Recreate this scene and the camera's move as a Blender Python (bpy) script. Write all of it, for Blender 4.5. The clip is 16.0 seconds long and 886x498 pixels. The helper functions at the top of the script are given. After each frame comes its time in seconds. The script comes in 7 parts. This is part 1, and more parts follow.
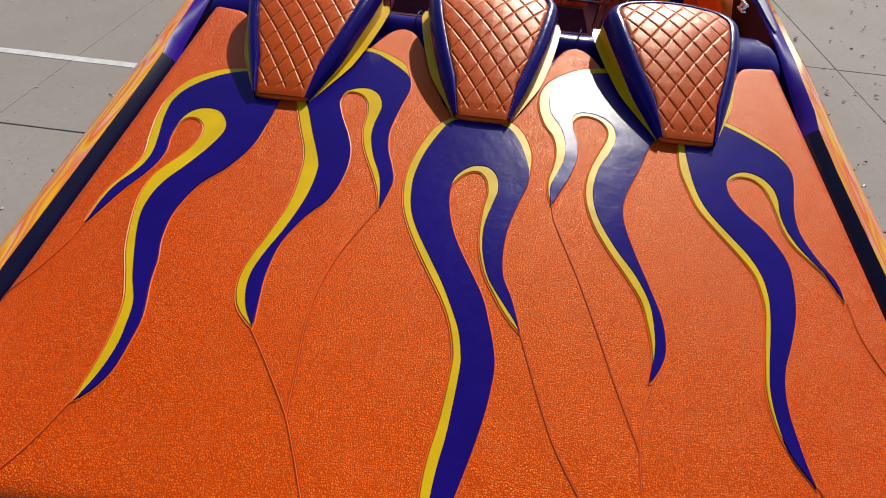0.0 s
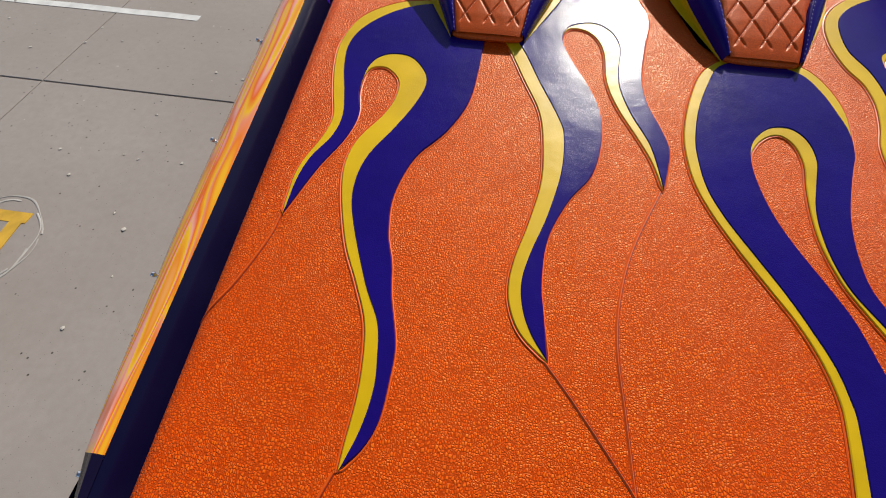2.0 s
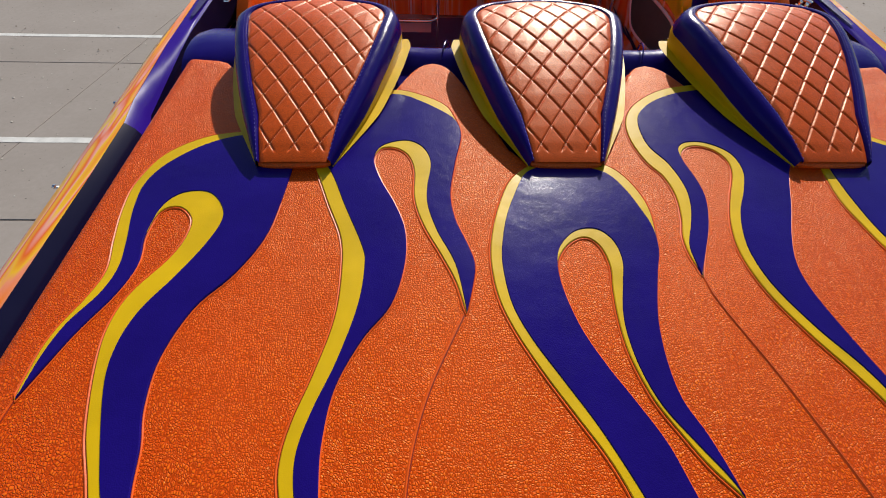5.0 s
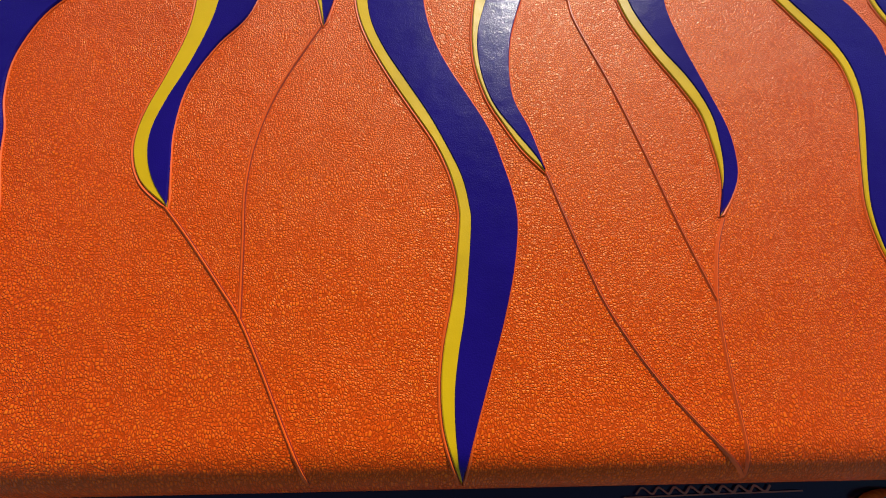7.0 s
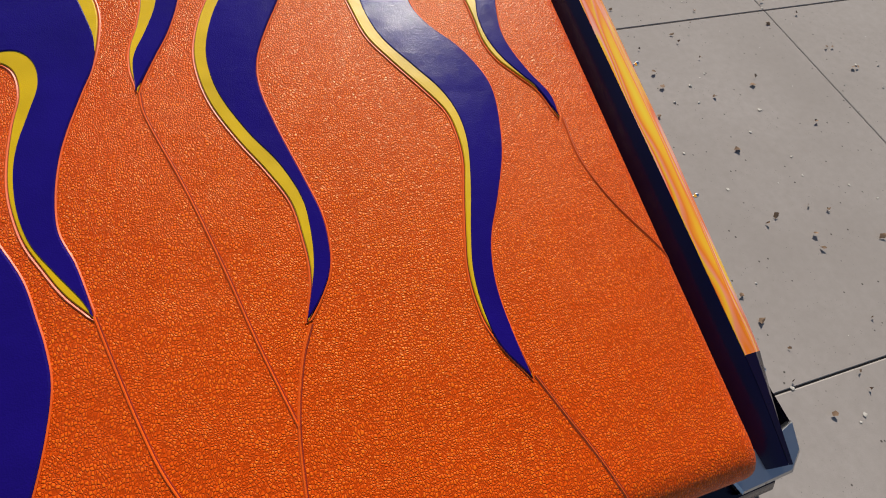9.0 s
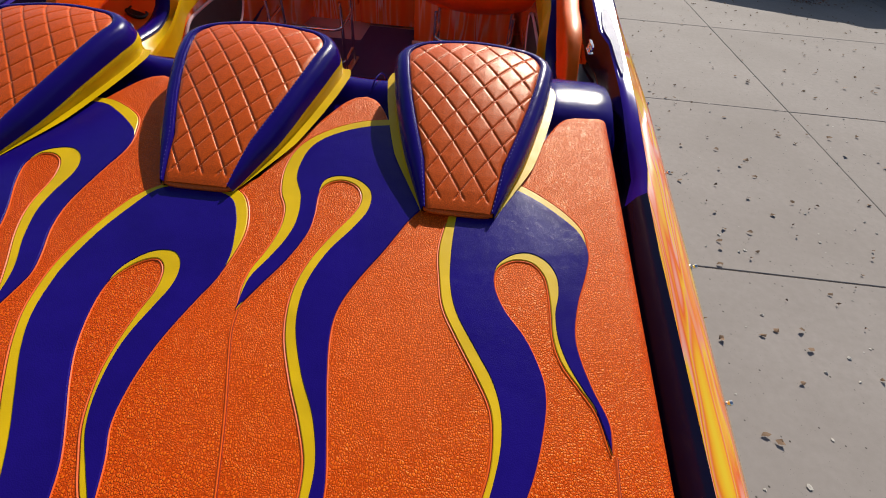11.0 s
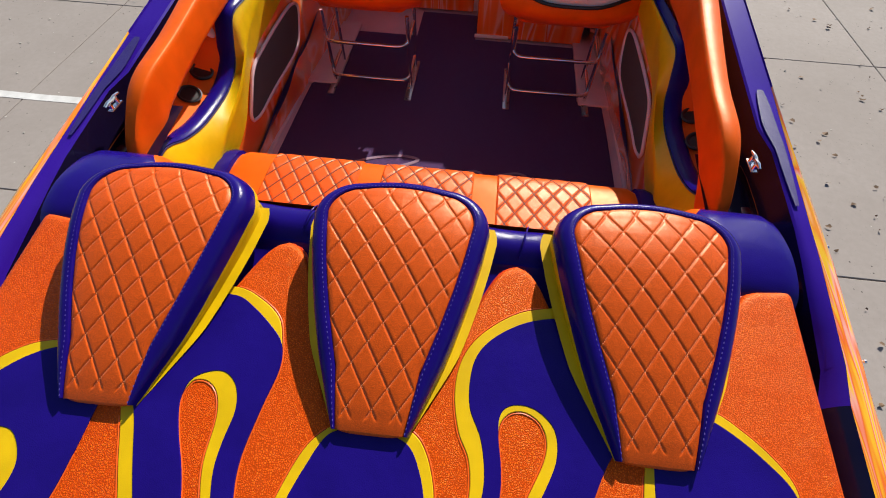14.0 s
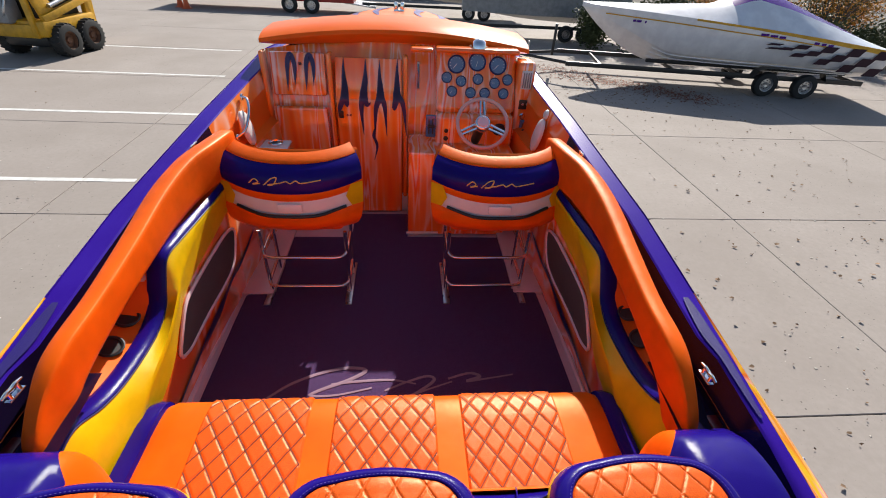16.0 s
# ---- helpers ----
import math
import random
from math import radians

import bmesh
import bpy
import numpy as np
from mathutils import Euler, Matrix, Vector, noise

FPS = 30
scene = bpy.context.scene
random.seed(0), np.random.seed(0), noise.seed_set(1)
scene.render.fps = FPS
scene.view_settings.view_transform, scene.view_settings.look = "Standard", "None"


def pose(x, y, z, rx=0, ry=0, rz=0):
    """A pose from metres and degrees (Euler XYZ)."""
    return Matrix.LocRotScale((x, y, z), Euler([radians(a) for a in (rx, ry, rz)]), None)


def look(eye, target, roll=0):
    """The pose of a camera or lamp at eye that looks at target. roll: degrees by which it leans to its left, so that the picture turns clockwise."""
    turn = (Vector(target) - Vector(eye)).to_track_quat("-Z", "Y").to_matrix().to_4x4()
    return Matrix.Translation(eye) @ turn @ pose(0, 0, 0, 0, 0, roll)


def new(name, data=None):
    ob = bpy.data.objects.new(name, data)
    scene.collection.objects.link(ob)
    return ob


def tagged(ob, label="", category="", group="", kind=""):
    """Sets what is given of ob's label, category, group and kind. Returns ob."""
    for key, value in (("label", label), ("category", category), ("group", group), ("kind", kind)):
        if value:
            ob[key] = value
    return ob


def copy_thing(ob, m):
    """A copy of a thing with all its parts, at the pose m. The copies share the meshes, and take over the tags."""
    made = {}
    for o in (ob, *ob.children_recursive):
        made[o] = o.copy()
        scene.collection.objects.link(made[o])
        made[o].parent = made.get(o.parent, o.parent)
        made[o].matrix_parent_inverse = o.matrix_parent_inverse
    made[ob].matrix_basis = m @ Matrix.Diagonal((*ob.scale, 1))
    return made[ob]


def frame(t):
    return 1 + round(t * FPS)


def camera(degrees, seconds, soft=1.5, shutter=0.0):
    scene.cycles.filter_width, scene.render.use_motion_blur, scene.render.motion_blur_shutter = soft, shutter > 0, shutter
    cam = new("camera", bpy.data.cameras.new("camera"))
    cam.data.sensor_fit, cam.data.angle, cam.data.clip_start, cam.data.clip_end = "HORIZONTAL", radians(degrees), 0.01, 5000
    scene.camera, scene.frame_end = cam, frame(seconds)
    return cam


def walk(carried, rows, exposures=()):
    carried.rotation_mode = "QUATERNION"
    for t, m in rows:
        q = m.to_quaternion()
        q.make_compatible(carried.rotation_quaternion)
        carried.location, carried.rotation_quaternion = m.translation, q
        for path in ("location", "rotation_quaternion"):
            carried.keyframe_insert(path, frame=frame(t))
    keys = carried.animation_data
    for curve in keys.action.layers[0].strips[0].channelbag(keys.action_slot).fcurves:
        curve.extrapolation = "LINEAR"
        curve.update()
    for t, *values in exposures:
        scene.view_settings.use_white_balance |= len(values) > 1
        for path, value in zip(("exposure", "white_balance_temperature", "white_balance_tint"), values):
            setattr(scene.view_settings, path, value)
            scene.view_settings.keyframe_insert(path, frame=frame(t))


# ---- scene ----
cam = camera(89.9, 16.0, soft=1.0)
PATH = [
    (0, (-0.027, 0.253, 3.015), (-0.084, 1.54, 1.485), 5.4),
    (0.5, (-0.118, 0.231, 2.995), (-0.398, 1.477, 1.456), 5.5),
    (1, (-0.346, 0.272, 2.96), (-0.647, 1.477, 1.393), 3.7),
    (1.5, (-0.564, 0.349, 2.898), (-0.739, 1.475, 1.254), 2.0),
    (2, (-0.619, 0.436, 2.801), (-0.745, 1.563, 1.153), 2.3),
    (2.5, (-0.631, 0.549, 2.724), (-0.74, 1.773, 1.146), 1.5),
    (3, (-0.63, 0.662, 2.696), (-0.737, 1.985, 1.2), 0.5),
    (3.2, (-0.624, 0.693, 2.696), (-0.725, 2.068, 1.247), 0.8),
    (5.3, (-0.21, 0.544, 2.832), (-0.178, 1.953, 1.413), 1.1),
    (5.5, (-0.145, 0.477, 2.838), (-0.157, 1.858, 1.392), -0.3),
    (6, (-0.094, 0.37, 2.798), (-0.132, 1.594, 1.217), -1.0),
    (6.5, (-0.08, 0.353, 2.741), (-0.023, 1.366, 1.017), 2.8),
    (7, (-0.065, 0.337, 2.711), (0.034, 1.236, 0.927), 5.9),
    (7.5, (-0.011, 0.357, 2.709), (0.21, 1.244, 0.93), 8.1),
    (8, (0.216, 0.382, 2.72), (0.522, 1.228, 0.934), 9.1),
    (8.5, (0.431, 0.396, 2.729), (0.743, 1.247, 0.946), 9.0),
    (9, (0.528, 0.467, 2.756), (0.92, 1.315, 0.988), 9.8),
    (9.5, (0.628, 0.546, 2.778), (0.951, 1.504, 1.052), 12.1),
    (10, (0.672, 0.586, 2.824), (0.821, 1.737, 1.195), 10.1),
    (10.2, (0.673, 0.615, 2.854), (0.791, 1.843, 1.28), 8.7),
    (12.3, (0.457, 0.797, 3.023), (0.134, 2.245, 1.681), 2.4),
    (12.5, (0.393, 0.87, 3.112), (0.09, 2.261, 1.707), 2.5),
    (13, (0.325, 0.971, 3.275), (0.064, 2.303, 1.806), 3.3),
    (13.5, (0.286, 1.155, 3.28), (0.102, 2.357, 1.692), 2.5),
    (14, (0.177, 1.265, 3.284), (0.076, 2.417, 1.652), 2.0),
    (14.5, (-0.05, 1.374, 3.325), (0.046, 2.621, 1.765), 2.3),
    (15, (-0.082, 1.434, 3.397), (0.07, 2.905, 2.05), 3.5),
    (15.5, (0.002, 1.488, 3.44), (0.168, 3.08, 2.242), 3.5),
    (16, (0.055, 1.521, 3.454), (0.228, 3.15, 2.306), 3.6),
]
walk(cam, [(t, look(eye, target, roll)) for t, eye, target, roll in PATH],
     exposures=[(0, 0.10), (6, 0.06), (10.2, 0.08), (12.5, 0.25), (14.5, 0.52), (16, 0.62)])

# ---- sky and sun ----
SUN_AZ, SUN_EL = 17.0, 36.0          # degrees from ahead towards starboard, and up
world = bpy.data.worlds.new("world")
scene.world = world
world.use_nodes = True
wn = world.node_tree.nodes
sky = wn.new("ShaderNodeTexSky")
sky.sky_type = 'NISHITA'
sky.sun_disc = False
sky.sun_elevation, sky.sun_rotation = radians(SUN_EL), radians(SUN_AZ)
world.node_tree.links.new(sky.outputs[0], wn["Background"].inputs[0])
wn["Background"].inputs[1].default_value = 0.082
sun_data = bpy.data.lights.new("sun", 'SUN')
sun_data.energy, sun_data.angle, sun_data.color = 5.0, radians(0.53), (1.0, 0.95, 0.87)
sun = new("sun", sun_data)
ca, ce = radians(SUN_AZ), radians(SUN_EL)
sun_way = Vector((math.sin(ca) * math.cos(ce), math.cos(ca) * math.cos(ce), math.sin(ce)))
sun.matrix_world = look(sun_way * 60, (0, 0, 0))


# ---- materials ----
class Mat:
    """A node material with a Principled shader and a few short cuts."""

    def __init__(self, name, colour, rough=0.5, metal=0.0, coat=0.0, spec=0.5, tint=(1, 1, 1)):
        self.m = bpy.data.materials.new(name)
        self.m.use_nodes = True
        self.t = self.m.node_tree
        self.b = self.t.nodes["Principled BSDF"]
        self.b.inputs["Base Color"].default_value = (*colour, 1)
        self.b.inputs["Roughness"].default_value = rough
        self.b.inputs["Metallic"].default_value = metal
        self.b.inputs["Coat Weight"].default_value = coat
        self.b.inputs["Coat Roughness"].default_value = 0.06
        self.b.inputs["Specular IOR Level"].default_value = spec
        self.b.inputs["Specular Tint"].default_value = (*tint, 1)
        self.co = None

    def node(self, kind, **inputs):
        n = self.t.nodes.new(kind)
        for k, v in inputs.items():
            n.inputs[k].default_value = v
        return n

    def link(self, a, b):
        self.t.links.new(a, b)

    def coords(self, scale=(1, 1, 1), turn=(0, 0, 0)):
        tc = self.t.nodes.new("ShaderNodeTexCoord")
        mp = self.t.nodes.new("ShaderNodeMapping")
        mp.inputs["Scale"].default_value = scale
        mp.inputs["Rotation"].default_value = [radians(a) for a in turn]
        self.link(tc.outputs["Object"], mp.inputs[0])
        return mp.outputs[0]

    def noise(self, scale, detail=3, rough=0.55, co=None, warp=0.0):
        n = self.node("ShaderNodeTexNoise", Scale=scale, Detail=detail, Roughness=rough, Distortion=warp)
        self.link(co or self.coords(), n.inputs["Vector"])
        return n.outputs["Fac"]

    def voronoi(self, scale, feature='F1', co=None, rand=1.0):
        n = self.node("ShaderNodeTexVoronoi", Scale=scale, Randomness=rand)
        n.feature = feature
        self.link(co or self.coords(), n.inputs["Vector"])
        return n.outputs["Distance"]

    def ramp(self, fac, stops):
        n = self.t.nodes.new("ShaderNodeValToRGB")
        e = n.color_ramp.elements
        while len(e) < len(stops):
            e.new(0.5)
        for el, (p, c) in zip(e, stops):
            el.position, el.color = p, (*c, 1) if len(c) == 3 else c
        self.link(fac, n.inputs[0])
        return n.outputs[0]

    def mix(self, fac, a, b, mode='MIX'):
        n = self.t.nodes.new("ShaderNodeMix")
        n.data_type, n.blend_type = 'RGBA', mode
        for sock, v in ((n.inputs[0], fac), (n.inputs[6], a), (n.inputs[7], b)):
            if isinstance(v, (int, float)):
                sock.default_value = v
            elif isinstance(v, tuple):
                sock.default_value = (*v, 1)
            else:
                self.link(v, sock)
        return n.outputs[2]

    def colour(self, out):
        self.link(out, self.b.inputs["Base Color"])
        return self

    def rough(self, out, lo, hi):
        n = self.node("ShaderNodeMapRange")
        n.inputs["To Min"].default_value, n.inputs["To Max"].default_value = lo, hi
        self.link(out, n.inputs[0])
        self.link(n.outputs[0], self.b.inputs["Roughness"])
        return self

    def bump(self, out, strength, distance):
        n = self.node("ShaderNodeBump", Strength=strength, Distance=distance)
        self.link(out, n.inputs["Height"])
        old = self.b.inputs["Normal"].links
        if old:
            self.link(old[0].from_socket, n.inputs["Normal"])
        self.link(n.outputs[0], self.b.inputs["Normal"])
        if "Coat Normal" in self.b.inputs and self.b.inputs["Coat Weight"].default_value > 0 and strength < 0.2:
            self.link(n.outputs[0], self.b.inputs["Coat Normal"])
        return self


def pebbled(name, base, lit_tip, scale, rough, depth, spec=0.47, tint=(1.0, 0.68, 0.20)):
    """Grained vinyl: round pebbles of some millimetres in wandering rows, with lit tops and shaded creases painted in.
    """
    m = Mat(name, base, rough, spec=spec, tint=tint)
    tc = m.coords((1, 1, 1))
    warp = m.node("ShaderNodeTexNoise", Scale=11.0, Detail=2.0)
    m.link(tc, warp.inputs["Vector"])
    shift = m.node("ShaderNodeVectorMath")
    shift.operation = 'MULTIPLY_ADD'
    shift.inputs[1].default_value = (0.03, 0.03, 0.0)
    m.link(warp.outputs["Color"], shift.inputs[0])
    m.link(tc, shift.inputs[2])
    mp = m.node("ShaderNodeMapping", Scale=(1.0, 0.80, 0.0))
    m.link(shift.outputs[0], mp.inputs[0])
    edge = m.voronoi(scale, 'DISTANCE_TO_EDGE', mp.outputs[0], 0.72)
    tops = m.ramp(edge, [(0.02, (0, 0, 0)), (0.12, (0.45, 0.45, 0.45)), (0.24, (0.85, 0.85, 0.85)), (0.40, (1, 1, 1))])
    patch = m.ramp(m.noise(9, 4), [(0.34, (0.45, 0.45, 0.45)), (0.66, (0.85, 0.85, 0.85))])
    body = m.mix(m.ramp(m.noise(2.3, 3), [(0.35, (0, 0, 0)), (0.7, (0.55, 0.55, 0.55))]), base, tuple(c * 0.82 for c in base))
    # shade in the creases and light on the pebble tops are put into the colour
    shaded_creases = m.mix(m.ramp(edge, [(0.02, (0.65, 0.65, 0.65)), (0.15, (0, 0, 0))]), body, tuple(c * 0.45 for c in base))
    m.colour(m.mix(m.mix(1.0, m.ramp(edge, [(0.16, (0, 0, 0)), (0.36, (1, 1, 1))]), patch, 'MULTIPLY'), shaded_creases, lit_tip))
    m.bump(m.noise(7, 3), 0.16, 0.010).bump(m.noise(800, 2), 0.10, 0.0006).bump(tops, depth, 0.0012)
    m.rough(m.noise(26, 4), rough - 0.07, rough + 0.10)
    return m.m


def leather(name, colour, rough, wave=0.16, grain=0.16, spec=0.4, tint=(1, 1, 1)):
    """Smooth vinyl with fine grain and slow dents."""
    m = Mat(name, colour, rough, spec=spec, tint=tint)
    dark = tuple(c * 0.8 for c in colour)
    m.colour(m.mix(m.ramp(m.noise(7, 3), [(0.35, (0, 0, 0)), (0.7, (1, 1, 1))]), colour, dark))
    m.rough(m.noise(60, 4), rough - 0.06, rough + 0.08)
    m.bump(m.noise(12, 2), wave, 0.010).bump(m.noise(70, 3), wave * 0.55, 0.002).bump(m.voronoi(420), grain, 0.0006)
    return m.m


def gelcoat(name, colour, flake=0.0, rough=0.16, wave=0.05, coat=0.7, spec=0.5):
    m = Mat(name, colour, rough, coat=coat, spec=spec)
    light = tuple(min(1, c * 1.5 + 0.01) for c in colour)
    m.colour(m.mix(m.ramp(m.noise(3, 3), [(0.4, (0, 0, 0)), (0.75, (0.4, 0.4, 0.4))]), colour, light))
    if flake:
        m.rough(m.noise(700, 1), rough, rough + flake)
    m.bump(m.noise(5, 2), wave, 0.01)
    return m.m


def streaked(name, stops, scale, turn, rough=0.2, coat=0.35, detail=4, warp=0.8):
    """Airbrushed paint under clear coat: long streaks of several colours."""
    m = Mat(name, stops[0][1], rough + 0.06, coat=coat)
    co = m.coords(scale, turn)
    m.colour(m.ramp(m.noise(1.0, detail, 0.62, co, warp), stops))
    m.bump(m.noise(4, 2), 0.04, 0.01)
    return m.m


def plain(name, colour, rough=0.5, metal=0.0, coat=0.0, var=0.15, grain=200, bump=0.05):
    m = Mat(name, colour, rough, metal, coat)
    if var:
        m.colour(m.mix(m.ramp(m.noise(6, 4), [(0.35, (0, 0, 0)), (0.7, (1, 1, 1))]), colour, tuple(c * (1 - var) for c in colour)))
        m.rough(m.noise(40, 3), max(0.02, rough - 0.06), min(1, rough + 0.08))
    if bump:
        m.bump(m.noise(grain, 3), bump, 0.001)
    return m.m


ORANGE = (0.72, 0.105, 0.010)
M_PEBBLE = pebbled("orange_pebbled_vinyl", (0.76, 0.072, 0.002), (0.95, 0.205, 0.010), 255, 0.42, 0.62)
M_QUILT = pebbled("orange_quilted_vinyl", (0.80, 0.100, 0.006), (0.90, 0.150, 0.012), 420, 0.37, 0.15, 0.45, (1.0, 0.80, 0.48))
M_ORANGE = leather("orange_smooth_vinyl", (0.86, 0.112, 0.003), 0.40, 0.14, 0.24, spec=0.34, tint=(1.0, 0.72, 0.25))
M_WELT = leather("orange_seam_welt", (0.84, 0.110, 0.004), 0.42, 0.0)
M_SEAM_GAP = leather("dark_red_seam_shade", (0.26, 0.020, 0.003), 0.6, 0.0)
M_PURPLE = leather("purple_vinyl", (0.012, 0.004, 0.160), 0.215, 0.19, 0.40, spec=0.16)
M_YELLOW = leather("yellow_vinyl", (0.74, 0.465, 0.001), 0.38, 0.16, spec=0.3)
M_PIPING = leather("red_orange_piping", (0.55, 0.03, 0.008), 0.35, 0.0)
M_THREAD = plain("lilac_thread", (0.085, 0.055, 0.30), 0.7, var=0, bump=0)
M_THREAD_D = plain("crease_shade_thread", (0.11, 0.014, 0.006), 0.7, var=0, bump=0)
M_THREAD_L = plain("pale_orange_thread", (0.80, 0.30, 0.13), 0.6, var=0, bump=0)
M_THREAD_O = plain("orange_thread", (0.55, 0.11, 0.03), 0.7, var=0, bump=0)
M_GEL_P = gelcoat("purple_metalflake_gelcoat", (0.028, 0.006, 0.23), 0.12, 0.22, coat=0.0, spec=0.10)
# darkened copy of the purple gelcoat, shade painted in beside the sun pad
M_GEL_M = gelcoat("shaded_violet_gelcoat", (0.004, 0.003, 0.024), 0.0, 0.2, coat=0.05, spec=0.25)
# dark transom colour, which also paints the shade in gutter and gunwale wall
M_GEL_D = gelcoat("dark_and_shaded_gelcoat", (0.006, 0.003, 0.020), 0.0, 0.18, coat=0.10, spec=0.35)
M_GEL_W = gelcoat("white_gelcoat", (0.74, 0.72, 0.70), 0.0, 0.2)
M_GEL_PINK = gelcoat("pinkish_white_fibreglass", (0.68, 0.53, 0.56), 0.0, 0.3)
M_GEL_O = gelcoat("orange_gelcoat", (0.78, 0.14, 0.012), 0.0, 0.2)
M_GEL_DECK = gelcoat("orange_deck_paint", (0.80, 0.13, 0.010), 0.0, 0.30, coat=0.0, spec=0.12)
M_MAROON = gelcoat("maroon_gelcoat", (0.09, 0.008, 0.012), 0.0, 0.25)
M_RAIL = streaked("airbrushed_rail_paint", [(0.26, (0.84, 0.55, 0.02)), (0.38, (0.86, 0.42, 0.01)), (0.44, (0.82, 0.20, 0.01)), (0.475, (0.80, 0.26, 0.14)), (0.50, (0.84, 0.46, 0.012)),
                  (0.54, (0.80, 0.13, 0.006)), (0.575, (0.82, 0.36, 0.28)), (0.60, (0.86, 0.50, 0.015)), (0.66, (0.84, 0.26, 0.01)), (0.78, (0.88, 0.66, 0.30))],
                  (26, 1.15, 9), (0, 0, 4), rough=0.16, coat=0.6, detail=1.5, warp=0.35)
M_DASH = streaked("airbrushed_dash_paint", [(0.25, (0.86, 0.10, 0.006)), (0.42, (0.94, 0.19, 0.014)), (0.50, (0.92, 0.27, 0.06)), (0.545, (0.93, 0.52, 0.36)), (0.575, (0.94, 0.22, 0.03)),
                  (0.62, (0.90, 0.13, 0.012)), (0.665, (0.92, 0.66, 0.58)), (0.69, (0.94, 0.26, 0.04)), (0.80, (0.92, 0.40, 0.14))], (10, 2.5, 0.8), (0, 11, 0), rough=0.13, coat=1.0, detail=1.5, warp=0.3)
M_FLAME_B = gelcoat("dark_blue_flame_paint", (0.012, 0.008, 0.085), 0.0, 0.45, coat=0.05)
M_FLAME_P = gelcoat("violet_blue_flame_paint", (0.03, 0.02, 0.22), 0.0, 0.30, coat=0.0, spec=0.12)
M_CHROME = Mat("chrome", (0.78, 0.78, 0.80), 0.10, 1.0).m
M_STEEL = plain("brushed_steel", (0.52, 0.52, 0.54), 0.28, 1.0, var=0.2, grain=300)
M_BLACK = plain("black_plastic", (0.012, 0.012, 0.013), 0.4)
M_RUBBER = plain("black_rubber", (0.018, 0.018, 0.018), 0.75, var=0.3, grain=120, bump=0.3)
M_WHITE = plain("white_plastic", (0.72, 0.71, 0.70), 0.35)
M_MESH = plain("dark_grey_mesh", (0.07, 0.07, 0.075), 0.7, grain=700, bump=0.7)
M_BLUE = gelcoat("anodised_blue", (0.03, 0.12, 0.30), 0.0, 0.25)
M_LENS = plain("pale_yellow_plastic", (0.50, 0.50, 0.38), 0.4)
M_DIAL = plain("blue_gauge_face", (0.13, 0.24, 0.38), 0.3, coat=0.2, bump=0)
M_NEEDLE = plain("pale_needle", (0.75, 0.75, 0.7), 0.5, var=0, bump=0)


def carpet_mat():
    m = Mat("dark_purple_carpet", (0.04, 0.02, 0.055), 0.95, spec=0.2)
    m.colour(m.mix(m.ramp(m.noise(260, 3), [(0.35, (0, 0, 0)), (0.7, (1, 1, 1))]), (0.034, 0.016, 0.058), (0.095, 0.050, 0.145)))
    m.b.inputs["Sheen Weight"].default_value = 0.3
    m.b.inputs["Sheen Tint"].default_value = (0.5, 0.3, 0.6, 1)
    m.bump(m.noise(500, 3), 0.8, 0.003)
    return m.m


def concrete_mat():
    m = Mat("weathered_concrete", (0.40, 0.37, 0.33), 0.85, spec=0.3)
    info = m.t.nodes.new("ShaderNodeObjectInfo")
    geo = m.t.nodes.new("ShaderNodeNewGeometry")
    pos = geo.outputs["Position"]
    base = m.ramp(m.noise(0.55, 5, 0.6, pos), [(0.3, (0.272, 0.235, 0.207)), (0.7, (0.342, 0.300, 0.270))])
    mottled = m.mix(m.ramp(m.noise(14, 5, 0.65, pos), [(0.35, (0, 0, 0)), (0.75, (0.5, 0.5, 0.5))]), base, (0.233, 0.203, 0.178))
    slab = m.mix(m.ramp(info.outputs["Random"], [(0.0, (0, 0, 0)), (1.0, (0.28, 0.28, 0.28))]), mottled, (0.248, 0.217, 0.194))
    holes = m.ramp(m.voronoi(11, 'F1', pos), [(0.055, (1, 1, 1)), (0.105, (0, 0, 0))])
    keep = m.ramp(m.noise(3.3, 2, 0.5, pos), [(0.43, (0, 0, 0)), (0.49, (1, 1, 1))])
    pits = m.mix(1.0, holes, keep, 'MULTIPLY')
    small = m.ramp(m.voronoi(38, 'F1', pos), [(0.05, (0.8, 0.8, 0.8)), (0.12, (0, 0, 0))])
    keep2 = m.ramp(m.noise(7.7, 2, 0.5, pos), [(0.48, (0, 0, 0)), (0.54, (1, 1, 1))])
    pits = m.mix(1.0, pits, m.mix(1.0, small, keep2, 'MULTIPLY'), 'ADD')
    m.colour(m.mix(pits, slab, (0.06, 0.05, 0.04)))
    m.bump(m.noise(160, 4, 0.6, pos), 0.25, 0.003)
    return m.m


M_CONC = concrete_mat()
M_CARPET = carpet_mat()
M_JOINT = plain("dark_joint_filler", (0.07, 0.06, 0.05), 0.95, grain=90, bump=0.4)
M_LINE_W = plain("worn_white_road_paint", (0.66, 0.65, 0.62), 0.8, var=0.25, grain=80, bump=0.3)
M_LINE_Y = plain("worn_yellow_road_paint", (0.62, 0.36, 0.03), 0.8, var=0.35, grain=80, bump=0.3)
M_CHALK = plain("rubbed_chalk", (0.46, 0.43, 0.39), 0.9, var=0.3, grain=80, bump=0.3)
M_LEAF_R = plain("red_brown_leaf", (0.26, 0.085, 0.045), 0.8, var=0.5)
M_LEAF = plain("dry_brown_leaf", (0.26, 0.155, 0.085), 0.8, var=0.5)
M_PEBB_W = plain("pale_stone_chip", (0.50, 0.46, 0.40), 0.85)
